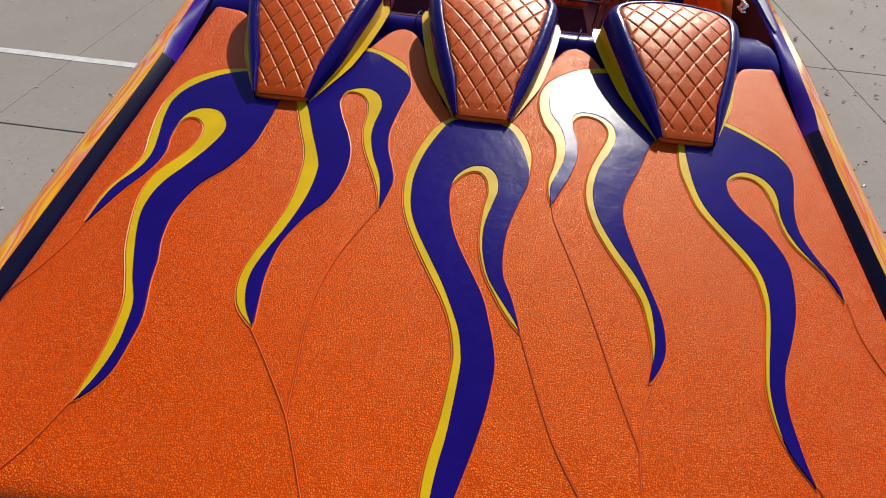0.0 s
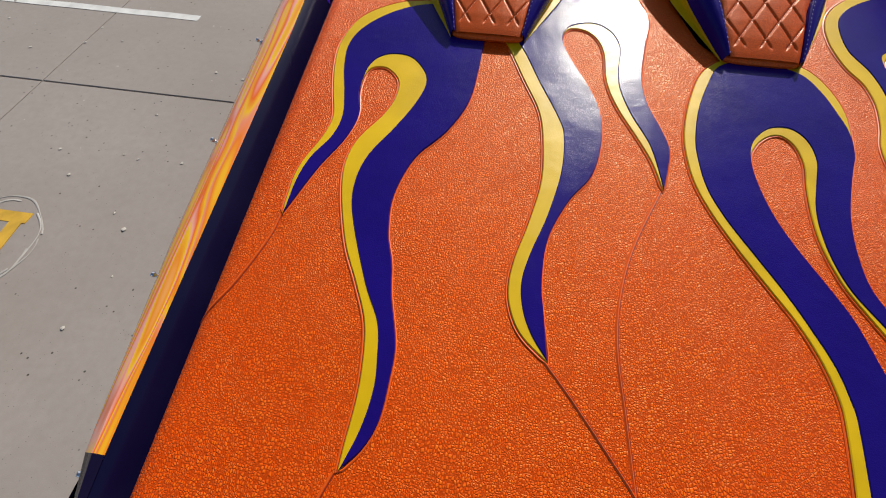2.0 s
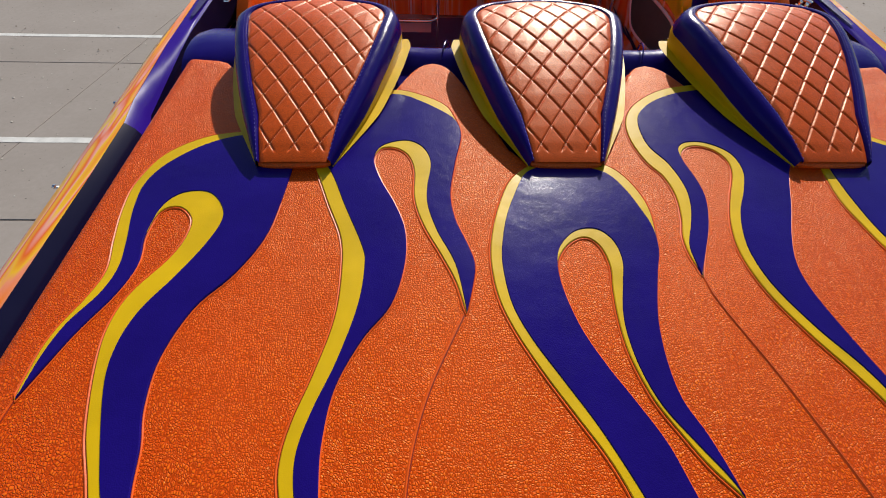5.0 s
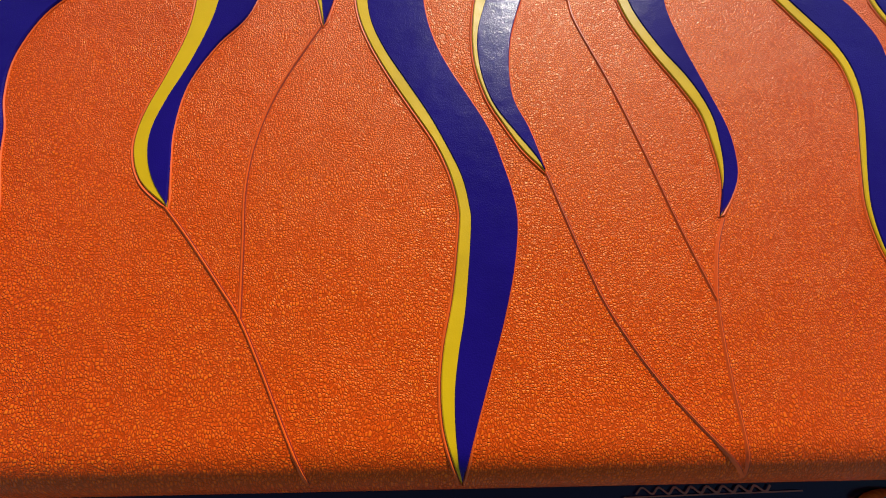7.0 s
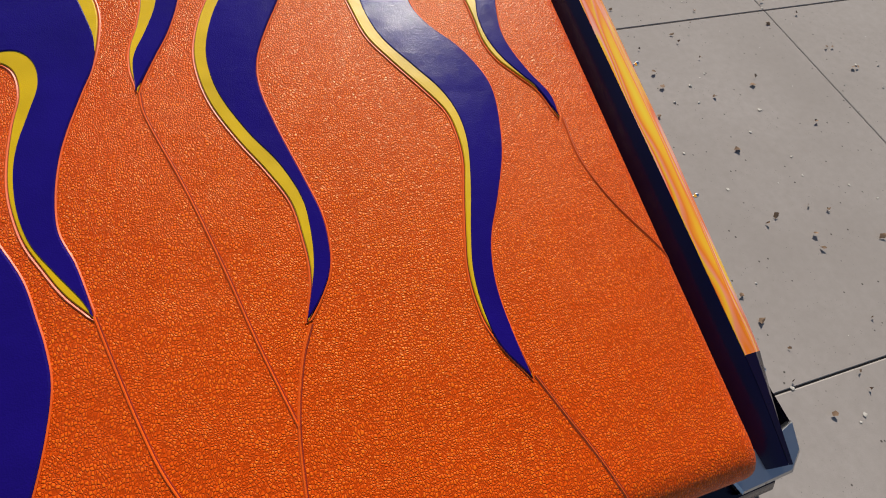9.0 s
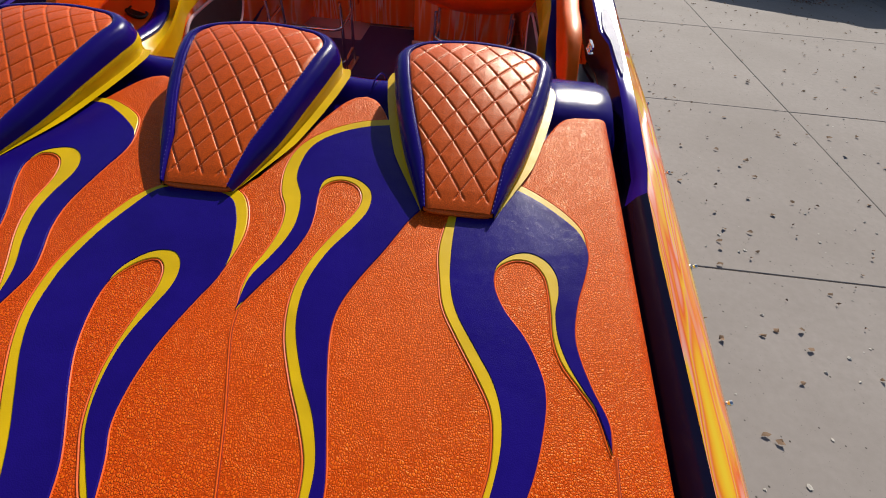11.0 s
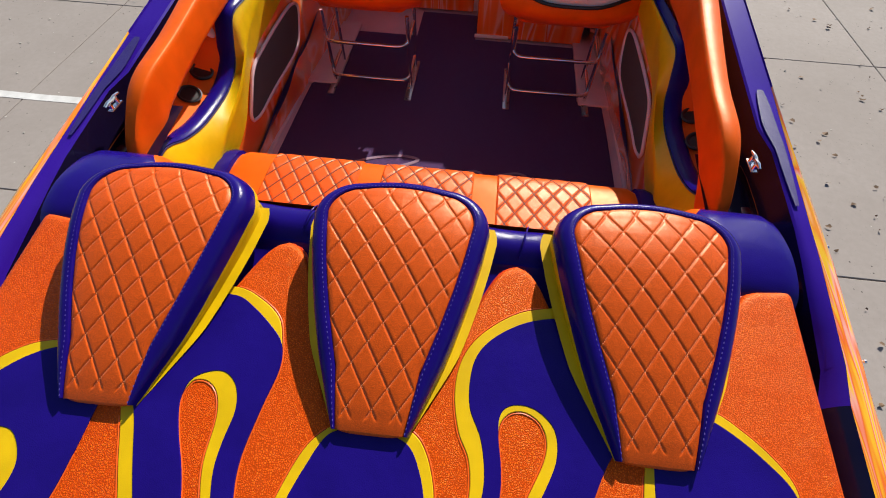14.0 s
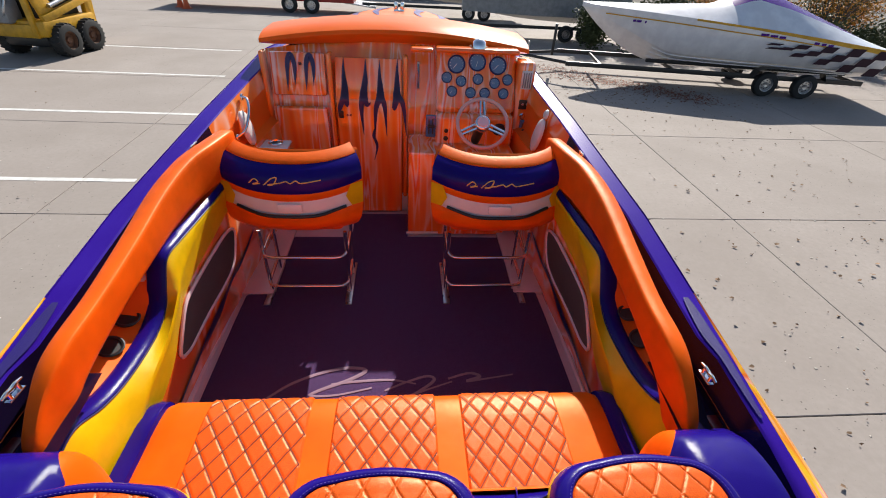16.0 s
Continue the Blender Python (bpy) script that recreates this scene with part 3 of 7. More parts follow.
# rail bolts: small chrome snaps along the painted rail
def snap(side, y):
    a, b_, c, h = lerp_table(RAIL, y)
    z = deck_z(y) + h - 0.035
    m = pose(side * (c - 0.012), y, z, 0, side * 55, 0)
    s = thing("cover_snap", "small chrome cover snap on the painted rail", "snap fastener", (side * c, y, z), "cover snaps")
    part("stud", lathe([(0.0, 0.016), (0.005, 0.015), (0.006, 0.010), (0.004, 0.007), (0.004, 0.002), (0.008, 0.0), (0.0, 0.0)], 12, m), M_CHROME, s)
    part("washer", lathe([(0.0, 0.002), (0.010, 0.0015), (0.011, -0.002), (0.0, -0.002)], 14, m), M_STEEL, s)


for y in (0.46, 0.81, 1.15, 1.49, 1.83, 2.17):
    for side in (1, -1):
        snap(side, y)


# ---- sun pad over the engines ----
PAD_X, PAD_Y0 = 1.077, 0.315
REST_X = (-0.65, 0.0, 0.65)


def pad_front(x):
    """Front edge of the pad: rounded tongues between the head rests."""
    d = min(abs(x - c) for c in REST_X)
    return lerp_table([(0.0, 1.54), (0.10, 1.54), (0.13, 1.575), (0.17, 1.685), (0.20, 1.763), (0.225, 1.836), (0.26, 1.910), (0.28, 1.942), (0.30, 1.959), (0.325, 1.968), (0.43, 1.980)], d)[0]


def pad_z(x, y, front=True):
    """Top of the sun pad, rolled down at its edges."""
    e_aft = y - PAD_Y0
    e_side = PAD_X - abs(x)
    e_front = (pad_front(x) - y)
    z = deck_z(y)
    for e, r in ((e_aft, 0.05), (e_side, 0.030), (e_front, 0.022))[:3 if front else 2]:
        if e < r:
            k = max(0.0, 1 - max(e, 0) / r)
            z -= r * (1 - math.sqrt(max(0.0, 1 - k * k)))
    return z


def build_pad():
    pad = thing("sun_pad", "orange pebbled vinyl sun pad with purple and yellow flames", "sun pad", (0, 1.1, deck_z(1.1) - 0.09))
    ss = [0, 0.001, 0.003, 0.007, 0.013, 0.021, 0.032] + [0.032 + (0.975 - 0.032) * i / 70 for i in range(1, 70)] + [0.975, 0.984, 0.991, 0.996, 0.999, 1.0]
    edge = [0, 0.001, 0.004, 0.009, 0.017, 0.028]
    xs = [-PAD_X + e for e in edge] + [-1.042 + 2.084 * i / 160 for i in range(161)] + [PAD_X - e for e in reversed(edge)]
    rows = []
    for x in xs:
        y1 = pad_front(x)
        row = [(x, PAD_Y0, deck_z(PAD_Y0) - 0.095)]
        for s in ss:
            y = PAD_Y0 + (y1 - PAD_Y0) * s
            row.append((x, y, pad_z(x, y)))
        row.append((x, y1, deck_z(y1) - 0.07))
        rows.append(row)
    first = [(p[0], p[1], deck_z(p[1]) - 0.09) for p in rows[0]]
    last = [(p[0], p[1], deck_z(p[1]) - 0.09) for p in rows[-1]]
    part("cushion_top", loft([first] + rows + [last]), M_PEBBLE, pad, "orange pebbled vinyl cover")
    return pad


sun_pad = build_pad()

# Each flame: strokes of its yellow outline and of its purple panel, from the root down one side and back
FLAMES = {}
FLAMES["A", "yellow"] = [
    [(-.66, 1.63), (-.81, 1.618), (-.90, 1.592), (-.973, 1.528), (-1.002, 1.434), (-.998, 1.354), (-.98, 1.27), (-.96, 1.193), (-.968, 1.134), (-.992, 1.062), (-.999, 1.0), (-.996, .936)],
    [(-.996, .936), (-.961, 1.05), (-.924, 1.135), (-.911, 1.206), (-.924, 1.28), (-.913, 1.345), (-.875, 1.358), (-.838, 1.323), (-.834, 1.27), (-.85, 1.215), (-.89, 1.14),
     (-.902, 1.075), (-.891, 1.0), (-.856, .892), (-.817, .815), (-.785, .745), (-.772, .67), (-.77, .6), (-.777, .516)],
    [(-.777, .516), (-.75, .55), (-.733, .592), (-.729, .653), (-.731, .716), (-.755, .801), (-.767, .863), (-.786, .925), (-.792, 1.009), (-.766, 1.106), (-.712, 1.184), (-.675, 1.273), (-.664, 1.372), (-.66, 1.48)]]
FLAMES["A", "purple"] = [
    [(-.66, 1.61), (-.80, 1.604), (-.889, 1.566), (-.958, 1.496), (-.985, 1.425), (-.978, 1.346), (-.957, 1.265), (-.944, 1.197), (-.952, 1.138), (-.982, 1.075), (-.994, 1.015), (-.996, .938)],
    [(-.996, .938), (-.958, 1.05), (-.921, 1.135), (-.908, 1.206), (-.924, 1.28), (-.918, 1.36), (-.885, 1.4), (-.83, 1.402), (-.789, 1.361), (-.777, 1.315), (-.793, 1.25), (-.824, 1.178),
     (-.863, 1.1), (-.875, 1.029), (-.862, .954), (-.806, .82), (-.768, .75), (-.755, .69), (-.75, .64), (-.757, .58), (-.776, .518)],
    [(-.776, .518), (-.748, .55), (-.731, .592), (-.727, .653), (-.729, .716), (-.753, .801), (-.765, .863), (-.784, .925), (-.790, 1.009), (-.764, 1.106), (-.71, 1.184), (-.673, 1.273), (-.662, 1.372), (-.658, 1.48)]]
FLAMES["B", "yellow"] = [
    [(-.62, 1.53), (-.589, 1.463), (-.549, 1.367), (-.51, 1.275), (-.497, 1.191), (-.496, 1.086), (-.517, .98), (-.536, .91), (-.544, .856), (-.539, .81), (-.518, .765), (-.472, .722)],
    [(-.472, .722), (-.484, .797), (-.491, .867), (-.483, .956), (-.446, 1.045), (-.4, 1.115), (-.379, 1.208), (-.382, 1.294), (-.407, 1.368), (-.447, 1.449), (-.468, 1.515), (-.452, 1.556), (-.416, 1.562),
     (-.382, 1.537), (-.363, 1.482), (-.359, 1.389), (-.337, 1.312), (-.295, 1.225), (-.268, 1.162), (-.254, 1.098)],
    [(-.254, 1.098), (-.243, 1.155), (-.236, 1.208), (-.249, 1.26), (-.274, 1.331), (-.283, 1.409), (-.269, 1.517), (-.253, 1.612), (-.266, 1.689), (-.292, 1.743), (-.355, 1.786), (-.42, 1.808), (-.52, 1.80)]]
FLAMES["B", "purple"] = [
    [(-.60, 1.53), (-.559, 1.463), (-.518, 1.367), (-.469, 1.258), (-.457, 1.207), (-.46, 1.115), (-.484, 1.006), (-.512, .921), (-.525, .86), (-.52, .81), (-.502, .765), (-.473, .724)],
    [(-.473, .724), (-.481, .797), (-.488, .867), (-.48, .956), (-.443, 1.045), (-.397, 1.115), (-.376, 1.208), (-.379, 1.294), (-.404, 1.368), (-.444, 1.449), (-.466, 1.515), (-.455, 1.56), (-.42, 1.583),
     (-.38, 1.586), (-.345, 1.558), (-.328, 1.505), (-.335, 1.429), (-.333, 1.369), (-.311, 1.294), (-.274, 1.209), (-.254, 1.1)],
    [(-.254, 1.1), (-.241, 1.155), (-.234, 1.208), (-.247, 1.26), (-.272, 1.331), (-.281, 1.409), (-.267, 1.517), (-.251, 1.612), (-.264, 1.672), (-.298, 1.71), (-.361, 1.757), (-.42, 1.785), (-.52, 1.78)]]
FLAMES["C", "yellow"] = [
    [(-.05, 1.52), (-.101, 1.489), (-.141, 1.442), (-.172, 1.361), (-.192, 1.278), (-.197, 1.21), (-.188, 1.132), (-.163, 1.061), (-.123, .984), (-.081, .914), (-.043, .851), (-.018, .793), (-.004, .735),
     (-.003, .69), (-.015, .581), (-.03, .503), (-.035, .447), (-.032, .394), (-.02, .35), (-.004, .322)],
    [(-.004, .322), (.017, .4), (.037, .462), (.063, .545), (.083, .626), (.093, .704), (.087, .758), (.073, .813), (.055, .873), (.022, .938), (-.011, .998), (-.04, 1.063), (-.058, 1.133), (-.063, 1.195),
     (-.05, 1.24), (-.02, 1.272), (.012, 1.28), (.036, 1.254), (.044, 1.204), (.036, 1.149), (.031, 1.077), (.035, 1.011), (.054, .939), (.083, .883), (.114, .833), (.15, .794)],
    [(.15, .794), (.139, .833), (.124, .884), (.102, .939), (.097, .999), (.102, 1.064), (.114, 1.12), (.138, 1.197), (.156, 1.25), (.166, 1.32), (.163, 1.393), (.137, 1.465), (.1, 1.505), (.04, 1.52)]]
FLAMES["C", "purple"] = [
    [(-.05, 1.50), (-.095, 1.474), (-.126, 1.411), (-.154, 1.333), (-.17, 1.252), (-.172, 1.194), (-.162, 1.118), (-.134, 1.048), (-.09, .972), (-.05, .904), (-.019, .841), (.005, .784), (.016, .731),
     (.018, .69), (.006, .563), (-.006, .495), (-.013, .439), (-.013, .386), (-.009, .345), (-.003, .324)],
    [(-.003, .324), (.020, .4), (.040, .462), (.066, .545), (.086, .626), (.096, .704), (.090, .758), (.076, .813), (.058, .873), (.025, .938), (-.008, .998), (-.037, 1.063), (-.055, 1.133), (-.061, 1.195),
     (-.052, 1.245), (-.027, 1.281), (.003, 1.301), (.041, 1.301), (.067, 1.271), (.074, 1.221), (.061, 1.165), (.046, 1.105), (.042, 1.05), (.049, .986), (.068, .927), (.102, .873), (.133, .828), (.15, .796)],
    [(.15, .796), (.142, .833), (.127, .884), (.105, .939), (.1, .999), (.105, 1.064), (.117, 1.12), (.141, 1.197), (.159, 1.25), (.163, 1.31), (.151, 1.364), (.132, 1.423), (.099, 1.476), (.04, 1.5)]]
FLAMES["D", "yellow"] = [
    [(.56, 1.87), (.398, 1.843), (.314, 1.812), (.235, 1.748), (.196, 1.68), (.188, 1.603), (.205, 1.521), (.233, 1.466), (.242, 1.404), (.233, 1.336), (.218, 1.282), (.217, 1.23), (.229, 1.182)],
    [(.229, 1.182), (.257, 1.248), (.289, 1.318), (.311, 1.395), (.311, 1.456), (.303, 1.522), (.314, 1.566), (.35, 1.58), (.389, 1.564), (.409, 1.527), (.404, 1.479), (.37, 1.405), (.342, 1.337), (.326, 1.265),
     (.328, 1.199), (.345, 1.13), (.38, 1.053), (.418, .984), (.447, .92), (.456, .856), (.458, .79), (.445, .714)],
    [(.445, .714), (.467, .744), (.489, .784), (.497, .827), (.495, .888), (.476, .966), (.449, 1.067), (.432, 1.153), (.434, 1.216), (.457, 1.284), (.501, 1.377), (.546, 1.48), (.60, 1.56)]]
FLAMES["D", "purple"] = [
    [(.56, 1.84), (.40, 1.813), (.316, 1.777), (.256, 1.726), (.23, 1.667), (.231, 1.58), (.263, 1.51), (.277, 1.435), (.271, 1.375), (.252, 1.318), (.228, 1.256), (.229, 1.184)],
    [(.229, 1.184), (.26, 1.248), (.292, 1.318), (.314, 1.395), (.314, 1.456), (.304, 1.522), (.308, 1.57), (.338, 1.592), (.387, 1.588), (.431, 1.551), (.438, 1.49), (.414, 1.426), (.377, 1.356), (.355, 1.283),
     (.351, 1.223), (.364, 1.153), (.402, 1.067), (.444, .996), (.47, .926), (.475, .867), (.469, .798), (.445, .716)],
    [(.445, .716), (.469, .744), (.491, .784), (.499, .827), (.497, .888), (.478, .966), (.451, 1.067), (.434, 1.153), (.436, 1.216), (.459, 1.284), (.503, 1.377), (.548, 1.48), (.60, 1.56)]]
FLAMES["E", "yellow"] = [
    [(.64, 1.55), (.628, 1.477), (.62, 1.392), (.63, 1.315), (.646, 1.243), (.68, 1.179), (.723, 1.107), (.753, 1.05), (.761, 1.0), (.758, .941), (.741, .878), (.721, .802), (.707, .74), (.705, .68), (.716, .625), (.762, .547)],
    [(.762, .547), (.751, .612), (.747, .684), (.753, .741), (.769, .794), (.801, .858), (.836, .94), (.856, 1.025), (.861, 1.084), (.851, 1.132), (.822, 1.195), (.78, 1.252), (.757, 1.308), (.76, 1.354), (.79, 1.386),
     (.834, 1.385), (.862, 1.352), (.871, 1.307), (.874, 1.256), (.876, 1.2), (.891, 1.149), (.923, 1.102), (.95, 1.062), (.977, .992)],
    [(.977, .992), (.975, 1.047), (.951, 1.105), (.932, 1.166), (.926, 1.22), (.938, 1.293), (.962, 1.373), (.972, 1.432), (.957, 1.497), (.92, 1.548), (.863, 1.597), (.799, 1.635), (.70, 1.66)]]
FLAMES["E", "purple"] = [
    [(.66, 1.53), (.655, 1.455), (.655, 1.38), (.661, 1.303), (.681, 1.234), (.726, 1.158), (.762, 1.098), (.78, 1.041), (.782, .985), (.773, .932), (.756, .868), (.735, .798), (.72, .735), (.717, .67), (.727, .607), (.761, .549)],
    [(.761, .549), (.754, .612), (.750, .684), (.756, .741), (.772, .794), (.804, .858), (.839, .94), (.859, 1.025), (.864, 1.084), (.854, 1.132), (.825, 1.195), (.783, 1.252), (.759, 1.308), (.761, 1.36), (.793, 1.397),
     (.834, 1.41), (.873, 1.393), (.895, 1.356), (.898, 1.31), (.889, 1.258), (.892, 1.202), (.908, 1.151), (.934, 1.103), (.956, 1.066), (.977, .994)],
    [(.977, .994), (.977, 1.047), (.953, 1.105), (.934, 1.166), (.928, 1.22), (.940, 1.293), (.964, 1.373), (.974, 1.432), (.957, 1.489), (.915, 1.535), (.855, 1.583), (.79, 1.618), (.70, 1.64)]]


def flame_ring(key, colour):
    ring = []
    for stroke in FLAMES[key, colour]:
        pts = spline(stroke, 6)
        ring += pts if not ring else pts[1:]
    return ring


def build_flames():
    # each purple panel is shifted by some millimetres to fit the camera's view
    for key, off in (("A", 0.004), ("B", 0.003), ("C", -0.003), ("D", -0.006), ("E", -0.0075)):
        lean = Vector((off, 0.0))
        purple = flame_ring(key, "purple")
        for colour, height, mat, label in (("yellow", 0.0030, M_YELLOW, "yellow vinyl flame border"), ("purple", 0.0048, M_PURPLE, "deep purple vinyl flame")):
            ring = [p + lean for p in purple]
            if colour == "yellow":
                # where both share an edge the border follows the purple
                ring = flame_ring(key, colour)
                near = [1.0 if min((q - p).length for p in purple) < 0.0042 else 0.0 for q in ring]
                n = len(ring)
                for _ in range(4):
                    near = [(near[k - 1] + near[k] * 2 + near[(k + 1) % n]) / 4 for k in range(n)]
                ring = [q + lean * w for q, w in zip(ring, near)]
            if colour == "yellow":
                # sewn edge: a fine dark line painting the valley's shade, and a light welt outside the border
                open_ring = ring[6:-6]
                away, mid = [], sum(ring, Vector((0, 0))) / len(ring)
                area = sum(a.x * b.y - b.x * a.y for a, b in zip(ring, ring[1:] + ring[:1]))
                for k, q in enumerate(open_ring):
                    dn = (open_ring[min(k + 1, len(open_ring) - 1)] - open_ring[max(k - 1, 0)]).normalized()
                    away.append(Vector((dn.y, -dn.x)) * (1 if area > 0 else -1))
                part("seam_shade_line", tube([(q.x + o.x * 0.001, q.y + o.y * 0.001, pad_z(q.x, q.y) + 0.0002) for q, o in zip(open_ring, away)], 0.0007, 5), M_SEAM_GAP, sun_pad, "dark strip painting the shade of the stitched valley")
                part("welt", tube([(q.x + o.x * 0.0034, q.y + o.y * 0.0034, pad_z(q.x, q.y) - 0.0002) for q, o in zip(open_ring, away)], 0.0021, 6), M_WELT, sun_pad, "raised orange welt along the flame")
            part("flame_border" if colour == "yellow" else "flame_panel", sheet(ring, lambda x, y: pad_z(x, y, False), height), mat, sun_pad, label, angle=12)


build_flames()

SEAMS = [
    [(-.472, .724), (-.427, .671), (-.364, .590), (-.331, .545), (-.292, .474), (-.253, .397), (-.215, .325)],
    [(-.256, 1.095), (-.316, .959), (-.344, .854), (-.351, .759), (-.342, .662), (-.336, .598), (-.331, .545)],
    [(.150, .795), (.174, .715), (.202, .627), (.230, .554), (.279, .468), (.336, .395), (.400, .325)],
    [(.229, 1.181), (.238, 1.124), (.288, .979), (.330, .836), (.367, .697), (.405, .571)],
    [(.446, .711), (.424, .657), (.405, .571), (.400, .466), (.402, .379), (.402, .325)],
    [(.761, .551), (.789, .482), (.818, .411), (.845, .330)],
    [(.978, .991), (.978, .902), (1.002, .814), (1.045, .726), (1.074, .675)],
    [(-.778, .513), (-.813, .424), (-.87, .330)],
    [(-.994, .935), (-1.002, .876), (-1.035, .778), (-1.073, .708)]]


def build_seams():
    """Sewn seams: a narrow valley between two low welts, its shade painted as a dark strip."""
    for s in SEAMS:
        pts = spline(s, 8)
        rows = []
        for i, p in enumerate(pts):
            d = (pts[min(i + 1, len(pts) - 1)] - pts[max(i - 1, 0)]).normalized()
            n = Vector((-d.y, d.x))
            row = []
            for off, h in ((-0.0056, -0.0006), (-0.0040, 0.0008), (-0.0024, 0.0025), (-0.0010, 0.0025), (-0.0003, 0.0008)):
                q = p + n * off
                row.append((q.x, q.y, pad_z(q.x, q.y) + h))
            rows.append(row)
        seam = part("seam", loft(rows), M_WELT, sun_pad, "sewn seam in the orange vinyl")
        # dark strip beside the welt stands in for shade in the valley
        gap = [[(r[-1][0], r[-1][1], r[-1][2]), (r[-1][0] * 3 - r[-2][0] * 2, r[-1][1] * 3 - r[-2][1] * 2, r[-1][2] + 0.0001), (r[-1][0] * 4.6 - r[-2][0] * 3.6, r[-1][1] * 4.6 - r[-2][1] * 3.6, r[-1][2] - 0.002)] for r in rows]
        part("seam_shade_line", loft(gap), M_SEAM_GAP, seam, "dark strip painting the shade of the stitched valley")
    # red piping round the front edge of the pad
    xs = [-1.07 + 2.14 * i / 160 for i in range(161)]
    part("piping", tube([(x, pad_front(x) + 0.002, pad_z(x, pad_front(x)) - 0.006) for x in xs], 0.005, 8), M_PIPING, sun_pad, "red-orange piping on the front edge")


build_seams()

# ---- head rests ----
REST_L, REST_IN, REST_TOP = 0.634, 0.042, 0.027     # length, width of the border along the sides and over the top


def rest_half(v):
    return lerp_table([(0.0, 0.090), (0.03, 0.101), (0.157, 0.148), (0.25, 0.176), (0.34, 0.200), (0.43, 0.220), (0.525, 0.236), (0.64, 0.241)], v)[0]


def rest_inset(v):
    """The border narrows to a thin edge at the foot."""
    return 0.25 + 0.75 * min(1.0, max(0.0, v) / 0.14)


def rest_outline(share, r, n=16):
    """Left foot, up, over the rounded top and down to the right foot, in (u, v); share 0 is the outer edge, 1 the quilted field."""
    top = REST_L - share * REST_TOP
    left = [(-(rest_half(v) - share * REST_IN * rest_inset(v)), v) for v in [(top - r) * i / n for i in range(n + 1)]]
    hw = rest_half(top - r) - share * REST_IN
    arc = [(-(hw - r) - r * math.cos(a), top - r + r * math.sin(a)) for a in [math.pi / 2 * i / 8 for i in range(1, 9)]]
    flat = [(-(hw - r) + 2 * (hw - r) * i / 8, top + 0.012 * math.sin(math.pi * i / 8)) for i in range(1, 8)]
    half = left + arc
    return half + flat + [(-u, v) for u, v in reversed(half)]


def rest_field(v):
    """Half-width of the quilted field, and the crown of its top edge."""
    top, r = REST_L - REST_TOP, 0.082
    hw = rest_half(v) - REST_IN * rest_inset(v)
    if v > top - r:
        d = v - (top - r)
        hw = min(hw, rest_half(top - r) - REST_IN - r + math.sqrt(max(0.0, r * r - d * d)))
    return hw


def rest_w(u, v):
    """Height of the padded face over the base plane: a long crown that rolls over at the top."""
    table = [(0.0, 0.020), (0.02, 0.027), (0.05, 0.035), (0.15, 0.054), (0.22, 0.066), (0.29, 0.076), (0.37, 0.086), (0.45, 0.0925), (0.50, 0.0930), (0.55, 0.0885), (0.59, 0.081), (0.62, 0.070), (0.65, 0.056)]
    span = min(0.035, max(0.0, v))
    w = sum(lerp_table(table, v + span * k)[0] for k in (-1, -0.5, 0, 0.5, 1)) / 5
    return w - 0.015 * (u / 0.2) ** 2 * min(1.0, v / 0.2 + 0.2)


def rest_base(v):
    return -0.026 * v / REST_L


QUILT_V = 0.098


def quilt_u(v):
    """Width of a diamond: the quilting fans out towards the top."""
    return 0.058 + 0.029 * v


def quilt_lines(u, v):
    """Distance to the nearest quilting line, in shares of a diamond."""
    p, q = u / quilt_u(v) + v / QUILT_V + 0.5, u / quilt_u(v) - v / QUILT_V + 0.5
    return min(abs(p - round(p)), abs(q - round(q)))


def quilt_stitches(hr):
    """Short thread stitches on the quilting lines of the face."""
    st = bmesh.new()
    for fam in (1, -1):
        for c in range(-14, 15):
            v = 0.030
            while v < REST_L - REST_TOP - 0.006:
                k = c + 0.5 - fam * v / QUILT_V
                u = quilt_u(v) * k
                if abs(u) < rest_field(v) - 0.006:
                    dx, dy = 0.029 * k - fam * quilt_u(v) / QUILT_V, 1.0
                    ln = math.hypot(dx, dy)
                    dx, dy = dx / ln * 0.0017, dy / ln * 0.0017
                    z = rest_w(u, v) - 0.0034
                    st.faces.new([st.verts.new((u + sx * dx - sy * dy * 0.36, v + sx * dy + sy * dx * 0.36, z)) for sx, sy in ((-1, -1), (1, -1), (1, 1), (-1, 1))])
                v += 0.0050
    tagged(part("quilt_stitching", st, M_THREAD_L, hr, "orange quilting thread"), kind="stuff")


